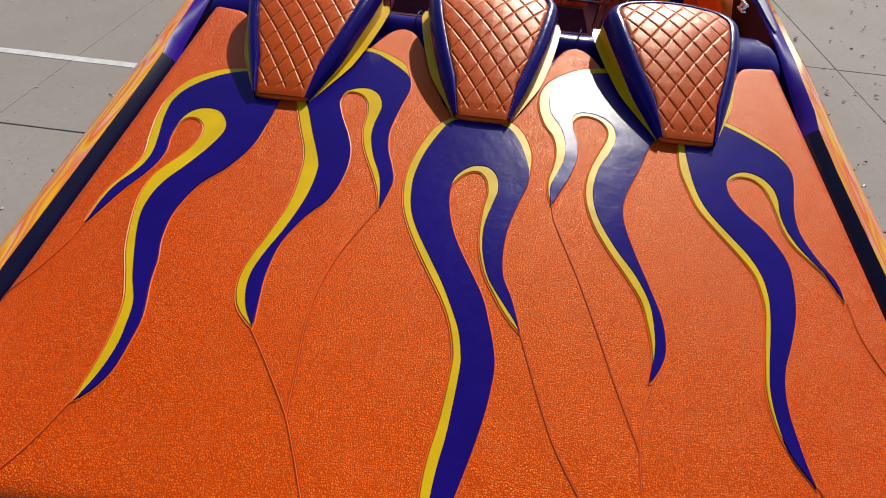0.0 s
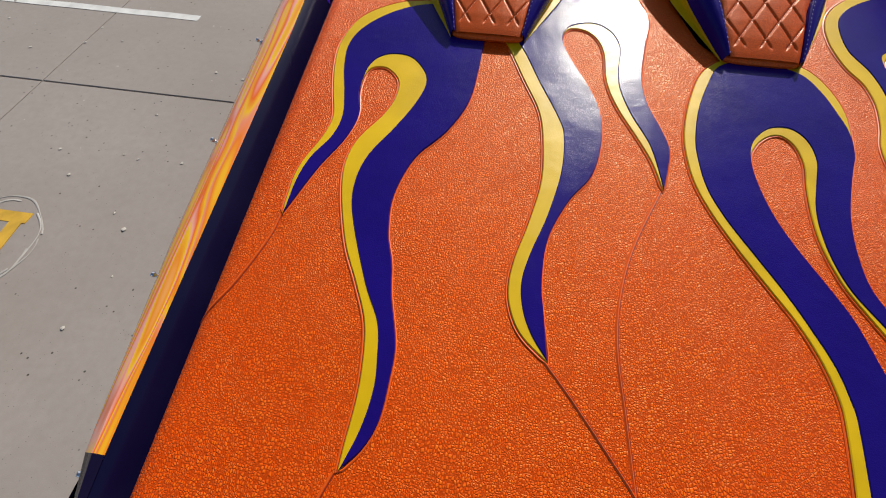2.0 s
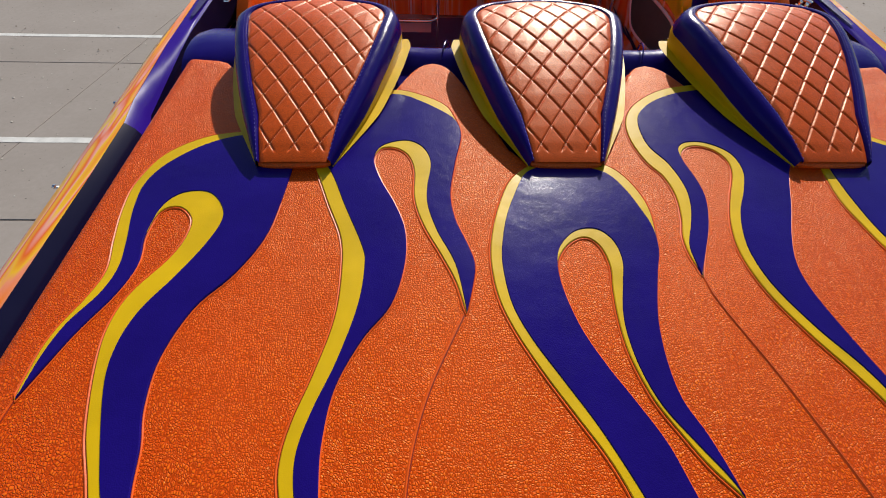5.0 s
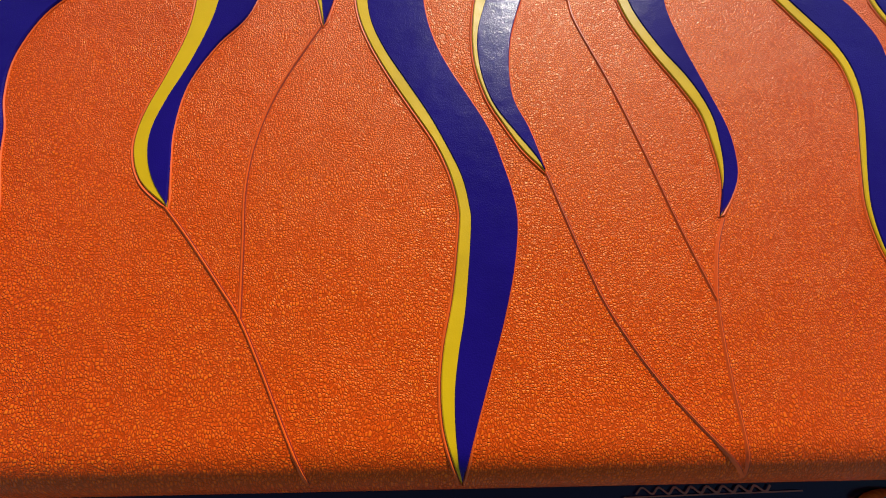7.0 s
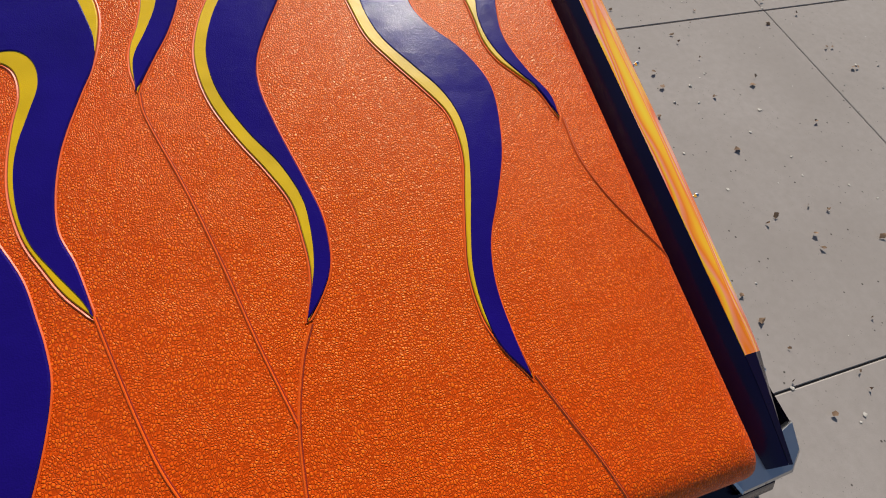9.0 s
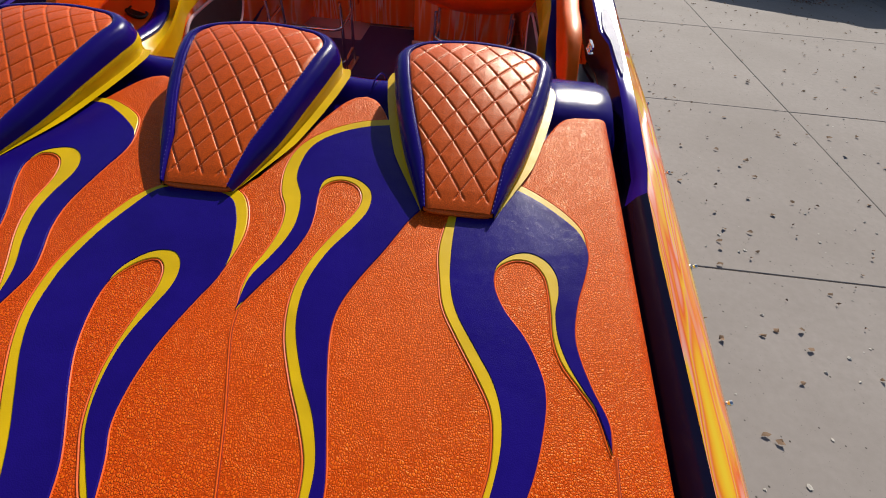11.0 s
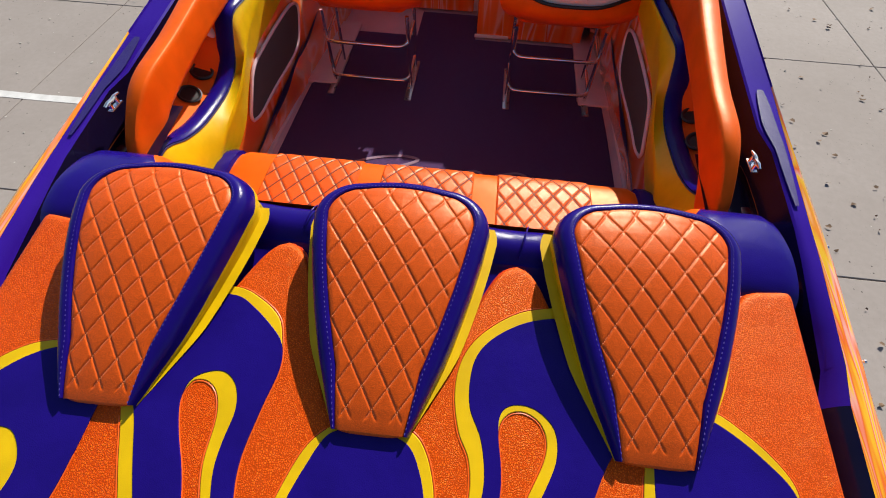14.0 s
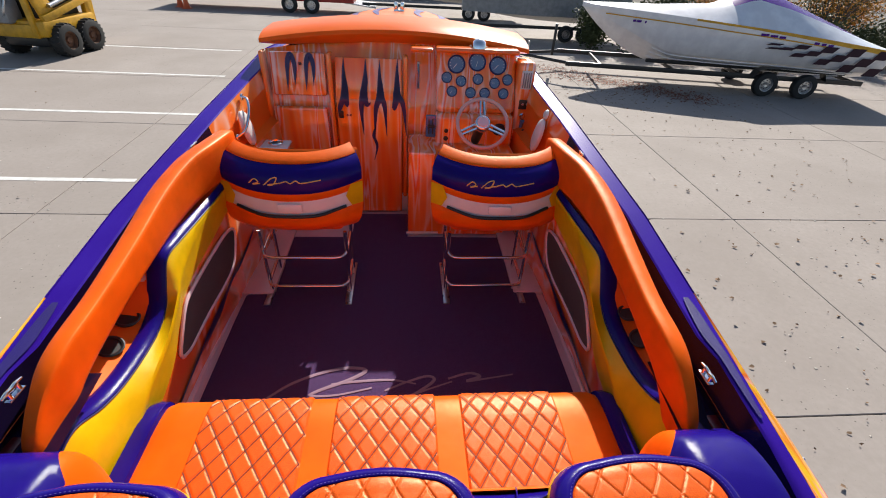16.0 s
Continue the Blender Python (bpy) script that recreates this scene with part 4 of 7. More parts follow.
def build_headrest():
    hr = thing("headrest", "tapered headrest with quilted orange face, purple border and yellow sides", "headrest", (0, 0, 0), "headrests")
    outer, inner = rest_outline(0.0, 0.112), rest_outline(1.0, 0.082)
    # purple border: from the field's seam over the rolled edge and half way down the side
    rows = []
    for k, dh in ((1.0, -0.006), (0.92, 0.001), (0.75, 0.004), (0.5, 0.004), (0.25, 0.0), (0.08, -0.008), (0.0, -0.017)):
        ring = [(b[0] * k + a[0] * (1 - k), b[1] * k + a[1] * (1 - k)) for a, b in zip(outer, inner)]
        rows.append([(u, v, max(rest_w(u, v) + dh, rest_base(v) + 0.010)) for u, v in ring])
    # the yellow band narrows towards the foot
    fall = lambda v: 0.45 + 0.55 * min(1.0, max(0.0, v / 0.30))
    side = lambda share, grow: [(u + math.copysign(grow, u) * min(1.0, v / 0.2), v + grow * (v > REST_L - 0.05),
                                 rest_base(v) + share * fall(v) * max(rest_w(u, v) - 0.017 - rest_base(v), 0.010)) for u, v in outer]
    rows += [side(0.80, 0.003), side(0.58, 0.005)]
    border = part("border", loft(rows), M_PURPLE, hr, "purple vinyl border")
    part("side_band", loft([side(0.60, 0.004), side(0.50, 0.006), side(0.30, 0.006), side(0.12, 0.003), side(0.0, -0.004), side(0.0, -0.03)]), M_YELLOW, hr, "yellow vinyl side band")
    # stitches along the border
    st = bmesh.new()
    ring = rest_outline(0.80, 0.088, 44)
    for p, q in zip(ring, ring[1:]):
        a, b = Vector(p), Vector(q)
        ln = (b - a).length
        count = max(1, int(ln / 0.008))
        for i in range(count):
            c = a + (b - a) * ((i + 0.5) / count)
            d = (b - a).normalized()
            nrm = Vector((-d.y, d.x)) * 0.0009
            st.faces.new([st.verts.new((c.x + d.x * sx * 0.0022 + nrm.x * sy, c.y + d.y * sx * 0.0022 + nrm.y * sy, rest_w(c.x, c.y) + 0.0046)) for sx, sy in ((-1, -1), (1, -1), (1, 1), (-1, 1))])
    tagged(part("stitching", st, M_THREAD, border, "lilac stitching"), kind="stuff")
    # quilted face: puffed diamonds between sharp valleys
    top = REST_L - REST_TOP
    nv, nu = 210, 150
    rows = []
    for j in range(nv + 1):
        v = top * (1 - (1 - j / nv) ** 1.12)
        hw = rest_field(v)
        row = []
        for i in range(nu + 1):
            u = hw * (2 * i / nu - 1)
            puff = 0.0044 * (1 - (1 - min(1.0, quilt_lines(u, v) / 0.11)) ** 2.6) + 0.0010 * min(1.0, quilt_lines(u, v) / 0.5)
            e = min(hw - abs(u), top - v)
            if v < 0.034:
                # the quilting ends above a plain strip at the foot
                puff += (0.0046 - puff) * min(1.0, (0.034 - v) / 0.010)
            puff *= min(1.0, max(0.0, e) / 0.012) ** 0.5
            row.append((u, v + 0.012 * max(0.0, (v - top + 0.03) / 0.03) * (1 - (u / max(hw, 1e-4)) ** 2), rest_w(u, v) - 0.0055 + puff))
        rows.append(row)
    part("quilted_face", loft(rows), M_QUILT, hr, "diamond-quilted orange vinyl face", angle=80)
    quilt_stitches(hr)
    foot = loft([[(-0.086 + 0.172 * i / 16, y + 0.010 * abs(i / 8 - 1) ** 5, z - 0.004 * abs(i / 8 - 1) ** 4) for i in range(17)]
                 for y, z in ((0.004, 0.0150), (0.0, 0.0142), (-0.004, 0.011), (-0.006, 0.006), (-0.004, 0.0), (0.004, -0.005))])
    part("foot", foot, M_QUILT, hr)
    b = bmesh.new()
    b.faces.new([b.verts.new((u * 0.95, min(v, REST_L - 0.02), rest_base(v) + 0.002)) for u, v in outer])
    part("underside", b, M_BLACK, hr)
    return hr


rest = build_headrest()
places = [pose(c + 0.002, y, deck_z(y) + 0.005, 11.7, 0, 0) for c, y in zip(REST_X, (1.484, 1.492, 1.500))]
rest.matrix_basis = places[0] @ pose(0, 0, 0, 0, 0, 1.2)
copy_thing(rest, places[1] @ pose(0, 0, 0, 0, 0, 0.5))
copy_thing(rest, places[2] @ pose(0, 0, 0, 0, 0, 0.4))


# ---- bench behind the cockpit ----
def quilt_panel(x0, x1, ys, z_of, lift, mat, px, py, inset=0.0):
    """A quilted field on a surface given by z_of(x, s)."""
    rows = []
    n, k = 110, 120
    for j in range(k + 1):
        s = ys[0] + (ys[1] - ys[0]) * j / k
        row = []
        for i in range(n + 1):
            x = x0 + (x1 - x0) * i / n
            p, q = x / px + s / py, x / px - s / py
            d = min(abs(p - round(p)), abs(q - round(q)))
            e = min(x - x0, x1 - x, s - ys[0], ys[1] - s)
            h = lift * (0.2 + 0.8 * min(1, d / 0.11) ** 0.6) * min(1.0, (max(e, 0) + 0.0008) / 0.008)
            row.append(z_of(x, s, h))
        rows.append(row)
    return loft(rows)


def build_bench():
    bench = thing("bench_seat", "rear bench seat in orange vinyl with quilted panels and purple ends", "bench", (0, 2.3, 1.43))
    # seat cushion: profile along s from the back (0) over the front edge (0.62)
    prof = spline([(2.06, 1.90), (2.25, 1.885), (2.45, 1.887), (2.60, 1.888), (2.688, 1.868), (2.722, 1.815), (2.724, 1.74), (2.70, 1.62)], 6)
    cum = [0.0]
    for a, b in zip(prof, prof[1:]):
        cum.append(cum[-1] + (b - a).length)

    def at(s):
        for i in range(len(cum) - 1):
            if s <= cum[i + 1] or i == len(cum) - 2:
                t = (s - cum[i]) / (cum[i + 1] - cum[i])
                d = (prof[i + 1] - prof[i]).normalized()
                p = prof[i] + (prof[i + 1] - prof[i]) * t
                return p, Vector((-d.y, d.x))

    def surf(x, s, h):
        p, nrm = at(s)
        edge = max(0.0, abs(x) - 0.85) / 0.06
        h = h - 0.03 * edge * edge
        return (x, p.x + nrm.x * h, p.y + nrm.y * h)

    L = cum[-1]
    body = [[surf(-0.895 + 1.79 * i / 40, L * j / 40, 0.0) for i in range(41)] for j in range(41)]
    cushion = part("seat_cushion", loft(body), M_ORANGE, bench)
    for c in (-0.515, -0.018, 0.483):
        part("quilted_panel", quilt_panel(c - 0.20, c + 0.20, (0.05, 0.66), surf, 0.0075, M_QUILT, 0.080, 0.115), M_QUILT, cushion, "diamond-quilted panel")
        # thread darkened so that it also paints the shade in the quilting creases
        thread = bmesh.new()
        for fam in (1, -1):
            for n in range(-24, 25):
                line = []
                for k in range(123):
                    t = 0.054 + 0.602 * k / 122
                    x = 0.080 * (n - fam * t / 0.115)
                    if abs(x - c) < 0.196:
                        line.append(surf(x, t, 0.0040))
                if len(line) > 3:
                    tube(line, 0.0022, 4, False, thread)
        tagged(part("quilting_thread", thread, M_THREAD_D, cushion, "dark red quilting thread, darkened to paint the crease shade"), kind="stuff")
    for side in (1, -1):
        rows = []
        for j in range(31):
            p, nrm = at(L * j / 30)
            rows.append([(side * (0.882 + 0.085 * k), p.x + nrm.x * h, p.y + nrm.y * h) for k, h in ((0, -0.02), (0.1, 0.004), (0.5, 0.006), (0.85, -0.004), (1.0, -0.05), (1.0, -0.25))])
        part("end_bolster", loft(rows), M_PURPLE, bench, "purple vinyl end")
    part("seat_base", box((1.88, 0.5, 0.3), (0, 2.40, 1.585), 0.02), M_GEL_O, bench)
    # back with a purple roll that runs on under the head rests
    prof2 = spline([(1.50, deck_z(1.50) - 0.05), (1.80, deck_z(1.80) - 0.05), (1.945, deck_z(1.945) - 0.042), (1.99, 2.246), (2.035, 2.274), (2.085, 2.270), (2.12, 2.232)], 5)
    rows = []
    for i in range(61):
        x = -0.985 + 1.97 * i / 60
        dip = 0.012 * math.cos(2 * math.pi * x / 0.65)
        rows.append([(x, p.x, p.y + (dip - 0.01 if k > 13 else 0)) for k, p in enumerate(prof2)])
    part("back_roll", loft(rows), M_PURPLE, bench, "purple vinyl roll along the top of the back")
    rows = [[(-0.93 + 1.86 * i / 30, y, z) for i in range(31)] for y, z in ((2.112, 2.240), (2.138, 2.20), (2.148, 2.08), (2.11, 1.93), (2.07, 1.86))]
    part("back_cushion", loft(rows), M_ORANGE, bench)
    for x in (-0.30, 0.33):
        part("seam", tube([(x + 0.002 * i, p.x, p.y + 0.001) for i, p in enumerate(prof2[15:])], 0.0025, 6), M_PURPLE, bench)
    # rounded arms at both ends
    sec = [(v.x, v.y) for v in spline([(1.93, 1.98), (1.93, 2.15), (1.965, 2.235), (2.06, 2.270), (2.16, 2.268), (2.25, 2.240), (2.308, 2.175), (2.322, 2.06), (2.31, 1.88)], 4)]
    for side in (1, -1):
        seam_x = lambda y: max(0.845, 0.945 - max(0.0, 2.322 - y) * 0.85)
        for name, lo, mat, lab in (("arm_cap", False, M_PURPLE, "purple vinyl arm"), ("arm_inner", True, M_ORANGE, "orange vinyl inner end")):
            rows = []
            for c in range(11):
                row = []
                for y, z in sec:
                    x = 0.815 + (seam_x(y) - 0.815) * c / 10 if lo else seam_x(y) + (1.128 - seam_x(y)) * c / 10
                    k = 1.0
                    if x < 0.905:
                        k = math.sqrt(max(0.0, 1 - ((0.905 - x) / 0.092) ** 2))
                    if x > 1.085:
                        k = math.sqrt(max(0.0, 1 - ((x - 1.085) / 0.058) ** 2))
                    row.append((side * x, 2.10 + (y - 2.10) * (0.55 + 0.45 * k), 1.90 + (z - 1.90) * (0.35 + 0.65 * k)))
                rows.append(row)
            part(name, loft(rows), mat, bench, lab)
    return bench


build_bench()

# ---- cockpit floor and sides ----
FLOOR_Z = 1.43


def build_floor():
    f = box((2.20, 3.3, 0.05), (0, 3.7, FLOOR_Z - 0.03), 0.004)
    tagged(part("cockpit_sole", f, M_GEL_PINK, boat, "pale pinkish fibreglass cockpit sole"))
    b = bmesh.new()
    out = [(-0.995, 2.45), (0.990, 2.45), (0.985, 3.60), (0.978, 3.85), (0.955, 3.89), (0.815, 3.895), (0.835, 4.55), (0.31, 4.56), (0.08, 4.56), (0.08, 4.92), (-0.37, 4.92), (-0.37, 4.55),
           (-0.87, 4.55), (-0.81, 3.875), (-0.97, 3.87), (-0.995, 3.84), (-0.998, 3.60)]
    sheet([Vector(p) for p in out], lambda x, y: FLOOR_Z - 0.003, 0.012, 0.006, b)
    c = solo("carpet", b, M_CARPET, "dark purple cockpit carpet with pale script mark", "carpet", (0, 3.4, FLOOR_Z))
    # pale script-like mark woven in the carpet: loops and strokes, no letters
    mark = bmesh.new()
    z = FLOOR_Z + 0.012
    for stroke, r in (([(-.66, 3.02), (-.55, 3.11), (-.40, 3.18), (-.26, 3.21), (-.16, 3.19), (-.24, 3.13), (-.38, 3.07), (-.44, 3.03), (-.30, 3.03), (-.12, 3.07)], 0.012),
                      ([(-.34, 3.10), (-.20, 3.115), (-.02, 3.12), (.12, 3.09)], 0.009),
                      ([(-.05, 3.05), (.06, 3.10), (.18, 3.14), (.22, 3.11), (.12, 3.03), (.05, 3.00), (.18, 3.05), (.32, 3.10)], 0.009),
                      ([(.30, 3.12), (.42, 3.155), (.48, 3.13), (.40, 3.10), (.52, 3.115), (.67, 3.14)], 0.010)):
        pts = spline([(x, y, z) for x, y in stroke], 6)
        tube(pts, lambda t, r=r: r * (0.55 + 0.45 * math.sin(math.pi * min(1, t + 0.1))), 6, False, mark)
    for v in mark.verts:
        v.co.z = z + (v.co.z - z) * 0.12
    part("woven_mark", mark, plain("grey_lilac_yarn", (0.26, 0.17, 0.23), 0.9, var=0.2), c, "pale grey woven script mark")


build_floor()


def side_x(z):
    """Half-width of the moulded cockpit side."""
    return lerp_table([(1.40, 1.062), (1.50, 1.045), (1.62, 1.012), (1.75, 0.998), (2.05, 0.998)], z)[0]


# Side panel along y: half-width and height of its top edge, of its ridge and of its lower edge
PANEL = [(2.32, 1.000, 2.09, 0.962, 1.72, 0.985, 1.55), (2.43, 1.000, 2.105, 0.958, 1.78, 0.985, 1.62), (2.55, 1.000, 2.048, 0.950, 1.84, 0.985, 1.70),
         (2.70, 1.000, 2.010, 0.946, 1.925, 0.985, 1.735), (2.93, 1.000, 2.005, 0.948, 1.985, 0.985, 1.80), (3.06, 1.000, 2.055, 0.952, 2.045, 0.985, 1.90),
         (3.12, 1.000, 2.140, 0.955, 2.08, 0.985, 1.945), (3.19, 0.998, 2.228, 0.962, 2.12, 0.985, 1.995), (3.33, 0.988, 2.238, 0.966, 2.17, 0.985, 2.025),
         (3.50, 0.974, 2.240, 0.966, 2.205, 0.980, 2.045), (3.80, 0.952, 2.248, 0.950, 2.23, 0.965, 2.095), (4.12, 0.940, 2.275, 0.940, 2.26, 0.945, 2.16)]


def build_sides():
    for side in (1, -1):
        rows, pocket = [], []
        for i in range(30):
            y = 2.3 + i * 0.1
            a = lerp_table(RAIL, y)[0]
            k = lerp_table([(3.2, 0.0), (3.6, 0.02), (4.0, 0.04), (5.3, 0.13)], y)[0]
            zi = lerp_table(PANEL, y)[1] - 0.03
            rows.append([(side * (side_x(z) - k), y, z) for z in (1.40, 1.55, 1.75, 1.98)] + [(side * (1.010 - k), y, zi)])
            e = 1.165 if y < 3.3 else min(1.145 - k, a - 0.022)
            pocket.append([(side * (1.010 - k), y, zi), (side * min(1.07 - k, e - 0.01), y, zi + 0.024), (side * e, y, zi + 0.068), (side * e, y, max(zi + 0.09, 2.16)), (side * (a - 0.021), y, max(zi + 0.10, deck_z(y) + lerp_table(RAIL, y)[3] - 0.118))])
        part("cockpit_side", loft(rows), M_DASH, boat, "orange airbrushed moulded cockpit side")
        part("pocket_side", loft(pocket), M_GEL_DECK, boat, "orange moulded pocket under the coaming")
        # flame strokes painted along the lower side
        for dy, dz in ((0.0, 0.0), (0.22, 0.06), (0.50, 0.10)):
            b = bmesh.new()
            pts = spline([(2.70 + dy, 1.47 + dz), (2.95 + dy, 1.53 + dz), (3.15 + dy, 1.60 + dz), (3.35 + dy, 1.63 + dz), (3.6 + dy, 1.70 + dz)], 6)
            rows = []
            for i, p in enumerate(pts):
                t = i / (len(pts) - 1)
                w = 0.024 * math.sin(math.pi * t) ** 0.8 * (0.6 + 0.4 * math.sin(9 * t)) + 0.001
                k = lerp_table([(3.2, 0.0), (3.6, 0.02), (4.0, 0.04), (5.3, 0.13)], p.x)[0]
                rows.append([(side * (side_x(p.y - w) - k - 0.005), p.x, p.y - w), (side * (side_x(p.y + w) - k - 0.005), p.x, p.y + w)])
            loft(rows, bm=b)
            part("painted_flame", b, M_FLAME_B, boat, "dark painted flame stroke")
        # kick strip where floor meets side
        part("floor_edge", tube([(side * (1.052 - 0.0006 * i), 2.5 + 0.07 * i, FLOOR_Z + 0.004) for i in range(20)], 0.014, 6), M_GEL_PINK, boat, "pale fibreglass floor edge")


build_sides()


def build_side_panel(side):
    p = thing("side_panel", "padded side panel in yellow vinyl with a purple top roll", "upholstered panel", (side * 1.0, 3.1, 1.55), "padded side panels")
    run = spline([Vector(r[:3]) for r in PANEL], 5), spline([Vector((r[0], r[3], r[4])) for r in PANEL], 5), spline([Vector((r[0], r[5], r[6])) for r in PANEL], 5)
    rows = []
    for a, r, b in zip(*run):
        y = a.x
        pts = [(b.y + 0.012, b.z - 0.004), (b.y, b.z), (b.y * 0.55 + r.y * 0.45 + 0.002, b.z * 0.55 + r.z * 0.45), (r.y + 0.004, r.z - 0.018), (r.y, r.z), (r.y + 0.003, r.z + 0.016), (r.y * 0.5 + a.y * 0.5 - 0.004, r.z * 0.5 + a.z * 0.5), (a.y - 0.004, a.z - 0.008), (a.y + 0.004, a.z)]
        rows.append([(side * x, y, z) for x, z in pts])
    part("padded_face", loft(rows), M_YELLOW, p, "yellow vinyl face")
    rows, welt = [], []
    for i, a in enumerate(run[0]):
        t = i / (len(run[0]) - 1)
        w = (0.034 + 0.044 * min(1.0, max(0.0, (a.x - 2.42) / 0.16))) - 0.056 * max(0.0, (t - 0.6) / 0.4)
        rows.append([(side * (a.y + x), a.x, a.z + h) for x, h in ((0.003, -0.008), (-0.003, 0.006), (0.006, 0.016), (w * 0.5, 0.024), (w * 0.85, 0.016), (w, 0.0), (w + 0.002, -0.05))])
        welt.append((side * (a.y - 0.003), a.x, a.z - 0.002))
    part("top_roll", loft(rows), M_PURPLE, p, "purple vinyl top roll")
    part("piping", tube(welt, 0.0028, 6), M_FLAME_B, p, "dark piping between yellow and purple")
    # dark net pocket below, with a pale rim
    rim = [(3.02, 1.768), (3.12, 1.745), (3.35, 1.760), (3.62, 1.772), (3.74, 1.82), (3.82, 1.96), (3.74, 2.01), (3.57, 2.01), (3.30, 1.985), (3.17, 1.95), (3.06, 1.85), (3.015, 1.80)]
    pts = spline([Vector(q) for q in rim + [rim[0]]], 4)
    xs = lambda y: side * (0.986 - lerp_table([(3.2, 0.0), (3.6, 0.02), (4.0, 0.04)], y)[0])
    part("pocket_rim", tube([(xs(q.x), q.x, q.y) for q in pts[:-1]], 0.009, 8, True), M_GEL_PINK, p, "pale rim of the net pocket")
    b = bmesh.new()
    c = b.verts.new((xs(3.4) - side * 0.012, 3.42, 1.88))
    ring = [b.verts.new((xs(q.x), q.x, q.y)) for q in pts[:-1]]
    for i in range(len(ring)):
        b.faces.new((c, ring[i], ring[(i + 1) % len(ring)]))
    part("net_pocket", b, M_MESH, p, "dark grey net pocket")
    for y in (2.845, 2.99):
        m = pose(side * 1.112 - (0.018 if side < 0 else 0), y, lerp_table(PANEL, y)[1] + 0.024, 4, -side * 20, 0)
        cup = part("cup_holder", lathe([(0.046, 0.004), (0.051, 0.010), (0.046, 0.013), (0.039, 0.010), (0.037, -0.0), (0.0, -0.001), (0.0, -0.004), (0.046, -0.004)], 28, m), M_BLACK, p, "black cup holder")
        part("rim", lathe([(0.047, 0.006), (0.051, 0.006), (0.052, 0.010), (0.048, 0.012), (0.047, 0.006)], 28, m), M_BLACK, cup)
    m = pose(side * 1.112, 3.15, 2.185, 0, -side * 60, 0)
    part("pocket_light", lathe([(0.0, 0.012), (0.03, 0.012), (0.046, 0.008), (0.052, 0.0), (0.0, 0.0)], 24, m), M_GEL_PINK, p, "round pale pinkish light in the pocket")


for side in (1, -1):
    build_side_panel(side)


def build_bolster(side):
    """Orange padded coaming: x, y, centre height, height, width along its run."""
    run = [(1.040, 2.31, 2.06, 0.20, 0.046), (1.042, 2.42, 2.15, 0.22, 0.056), (1.040, 2.55, 2.245, 0.17, 0.072), (1.044, 2.80, 2.285, 0.14, 0.074), (1.050, 3.10, 2.325, 0.15, 0.084),
           (1.055, 3.40, 2.36, 0.19, 0.092), (1.03, 3.65, 2.385, 0.22, 0.09), (0.985, 3.85, 2.395, 0.22, 0.09), (0.955, 4.10, 2.39, 0.21, 0.085)]
    pts = spline([Vector((r[0], r[1], r[2])) for r in run], 6)
    dims = spline([Vector((r[3], r[4])) for r in run], 6)
    rows, seam = [], []
    for i, (p, d) in enumerate(zip(pts, dims)):
        # the starboard one is moved in at its after end to fit the camera's view
        inward = 0.003 + (0.022 * min(1.0, max(0.0, (3.2 - p.y) / 0.5)) if side > 0 else 0.0)
        t = (pts[min(i + 1, len(pts) - 1)] - pts[max(i - 1, 0)]).normalized()
        n = Vector((t.y, -t.x, 0)).normalized()
        h, w = d.x / 2, d.y / 2
        end = min(1.0, (i + 0.6) / 2, (len(pts) - 1 - i + 0.6) / 2) ** 0.5
        ring = []
        for k in range(20):
            a = 2 * math.pi * k / 20
            cx, cz = math.cos(a), math.sin(a)
            ex = math.copysign(abs(cx) ** 0.30, cx) * w * end
            ez = math.copysign(abs(cz) ** 0.36, cz) * h * (0.6 + 0.4 * end)
            q = p + n * ex
            ring.append((side * q.x - inward, q.y, p.z + ez))
        rows.append(ring)
        q = p - n * w * 0.66
        seam.append((side * q.x - inward, q.y, p.z + h * 0.955 * (0.6 + 0.4 * end)))
    c = thing("coaming_bolster", "orange vinyl padded coaming bolster with a stitched edge", "bolster", (side * 1.06, 3.0, 2.2), "coaming bolsters")
    part("padding", loft(rows, True, True), M_ORANGE, c)
    part("piping", tube(seam[2:-2], 0.0022, 6), M_THREAD_O, c, "stitched seam")


for side in (1, -1):
    build_bolster(side)


def cleat(side, x, y, z):
    c = thing("cleat", "small chrome deck cleat beside the gunwale", "cleat", (side * x, y, z), "deck cleats")
    part("horn", tube(spline([(side * x, y - 0.042, z + 0.024), (side * x, y - 0.02, z + 0.027), (side * x, y, z + 0.024), (side * x, y + 0.02, z + 0.027), (side * x, y + 0.042, z + 0.024)], 4), lambda t: 0.004 + 0.003 * math.sin(math.pi * t), 8), M_CHROME, c)
    for dy in (-0.018, 0.018):
        part("foot", cyl(0.009, 0.006, 0.026, (side * x, y + dy, z + 0.011), 12, 0.002), M_CHROME, c)
    part("base_plate", box((0.020, 0.064, 0.006), (side * x, y, z), 0.003), M_CHROME, c)


for side in (1, -1):
    cleat(side, 1.080 - side * 0.010, 2.43, 2.285)
    cleat(side, 1.075, 3.88, deck_z(3.88) - 0.06)


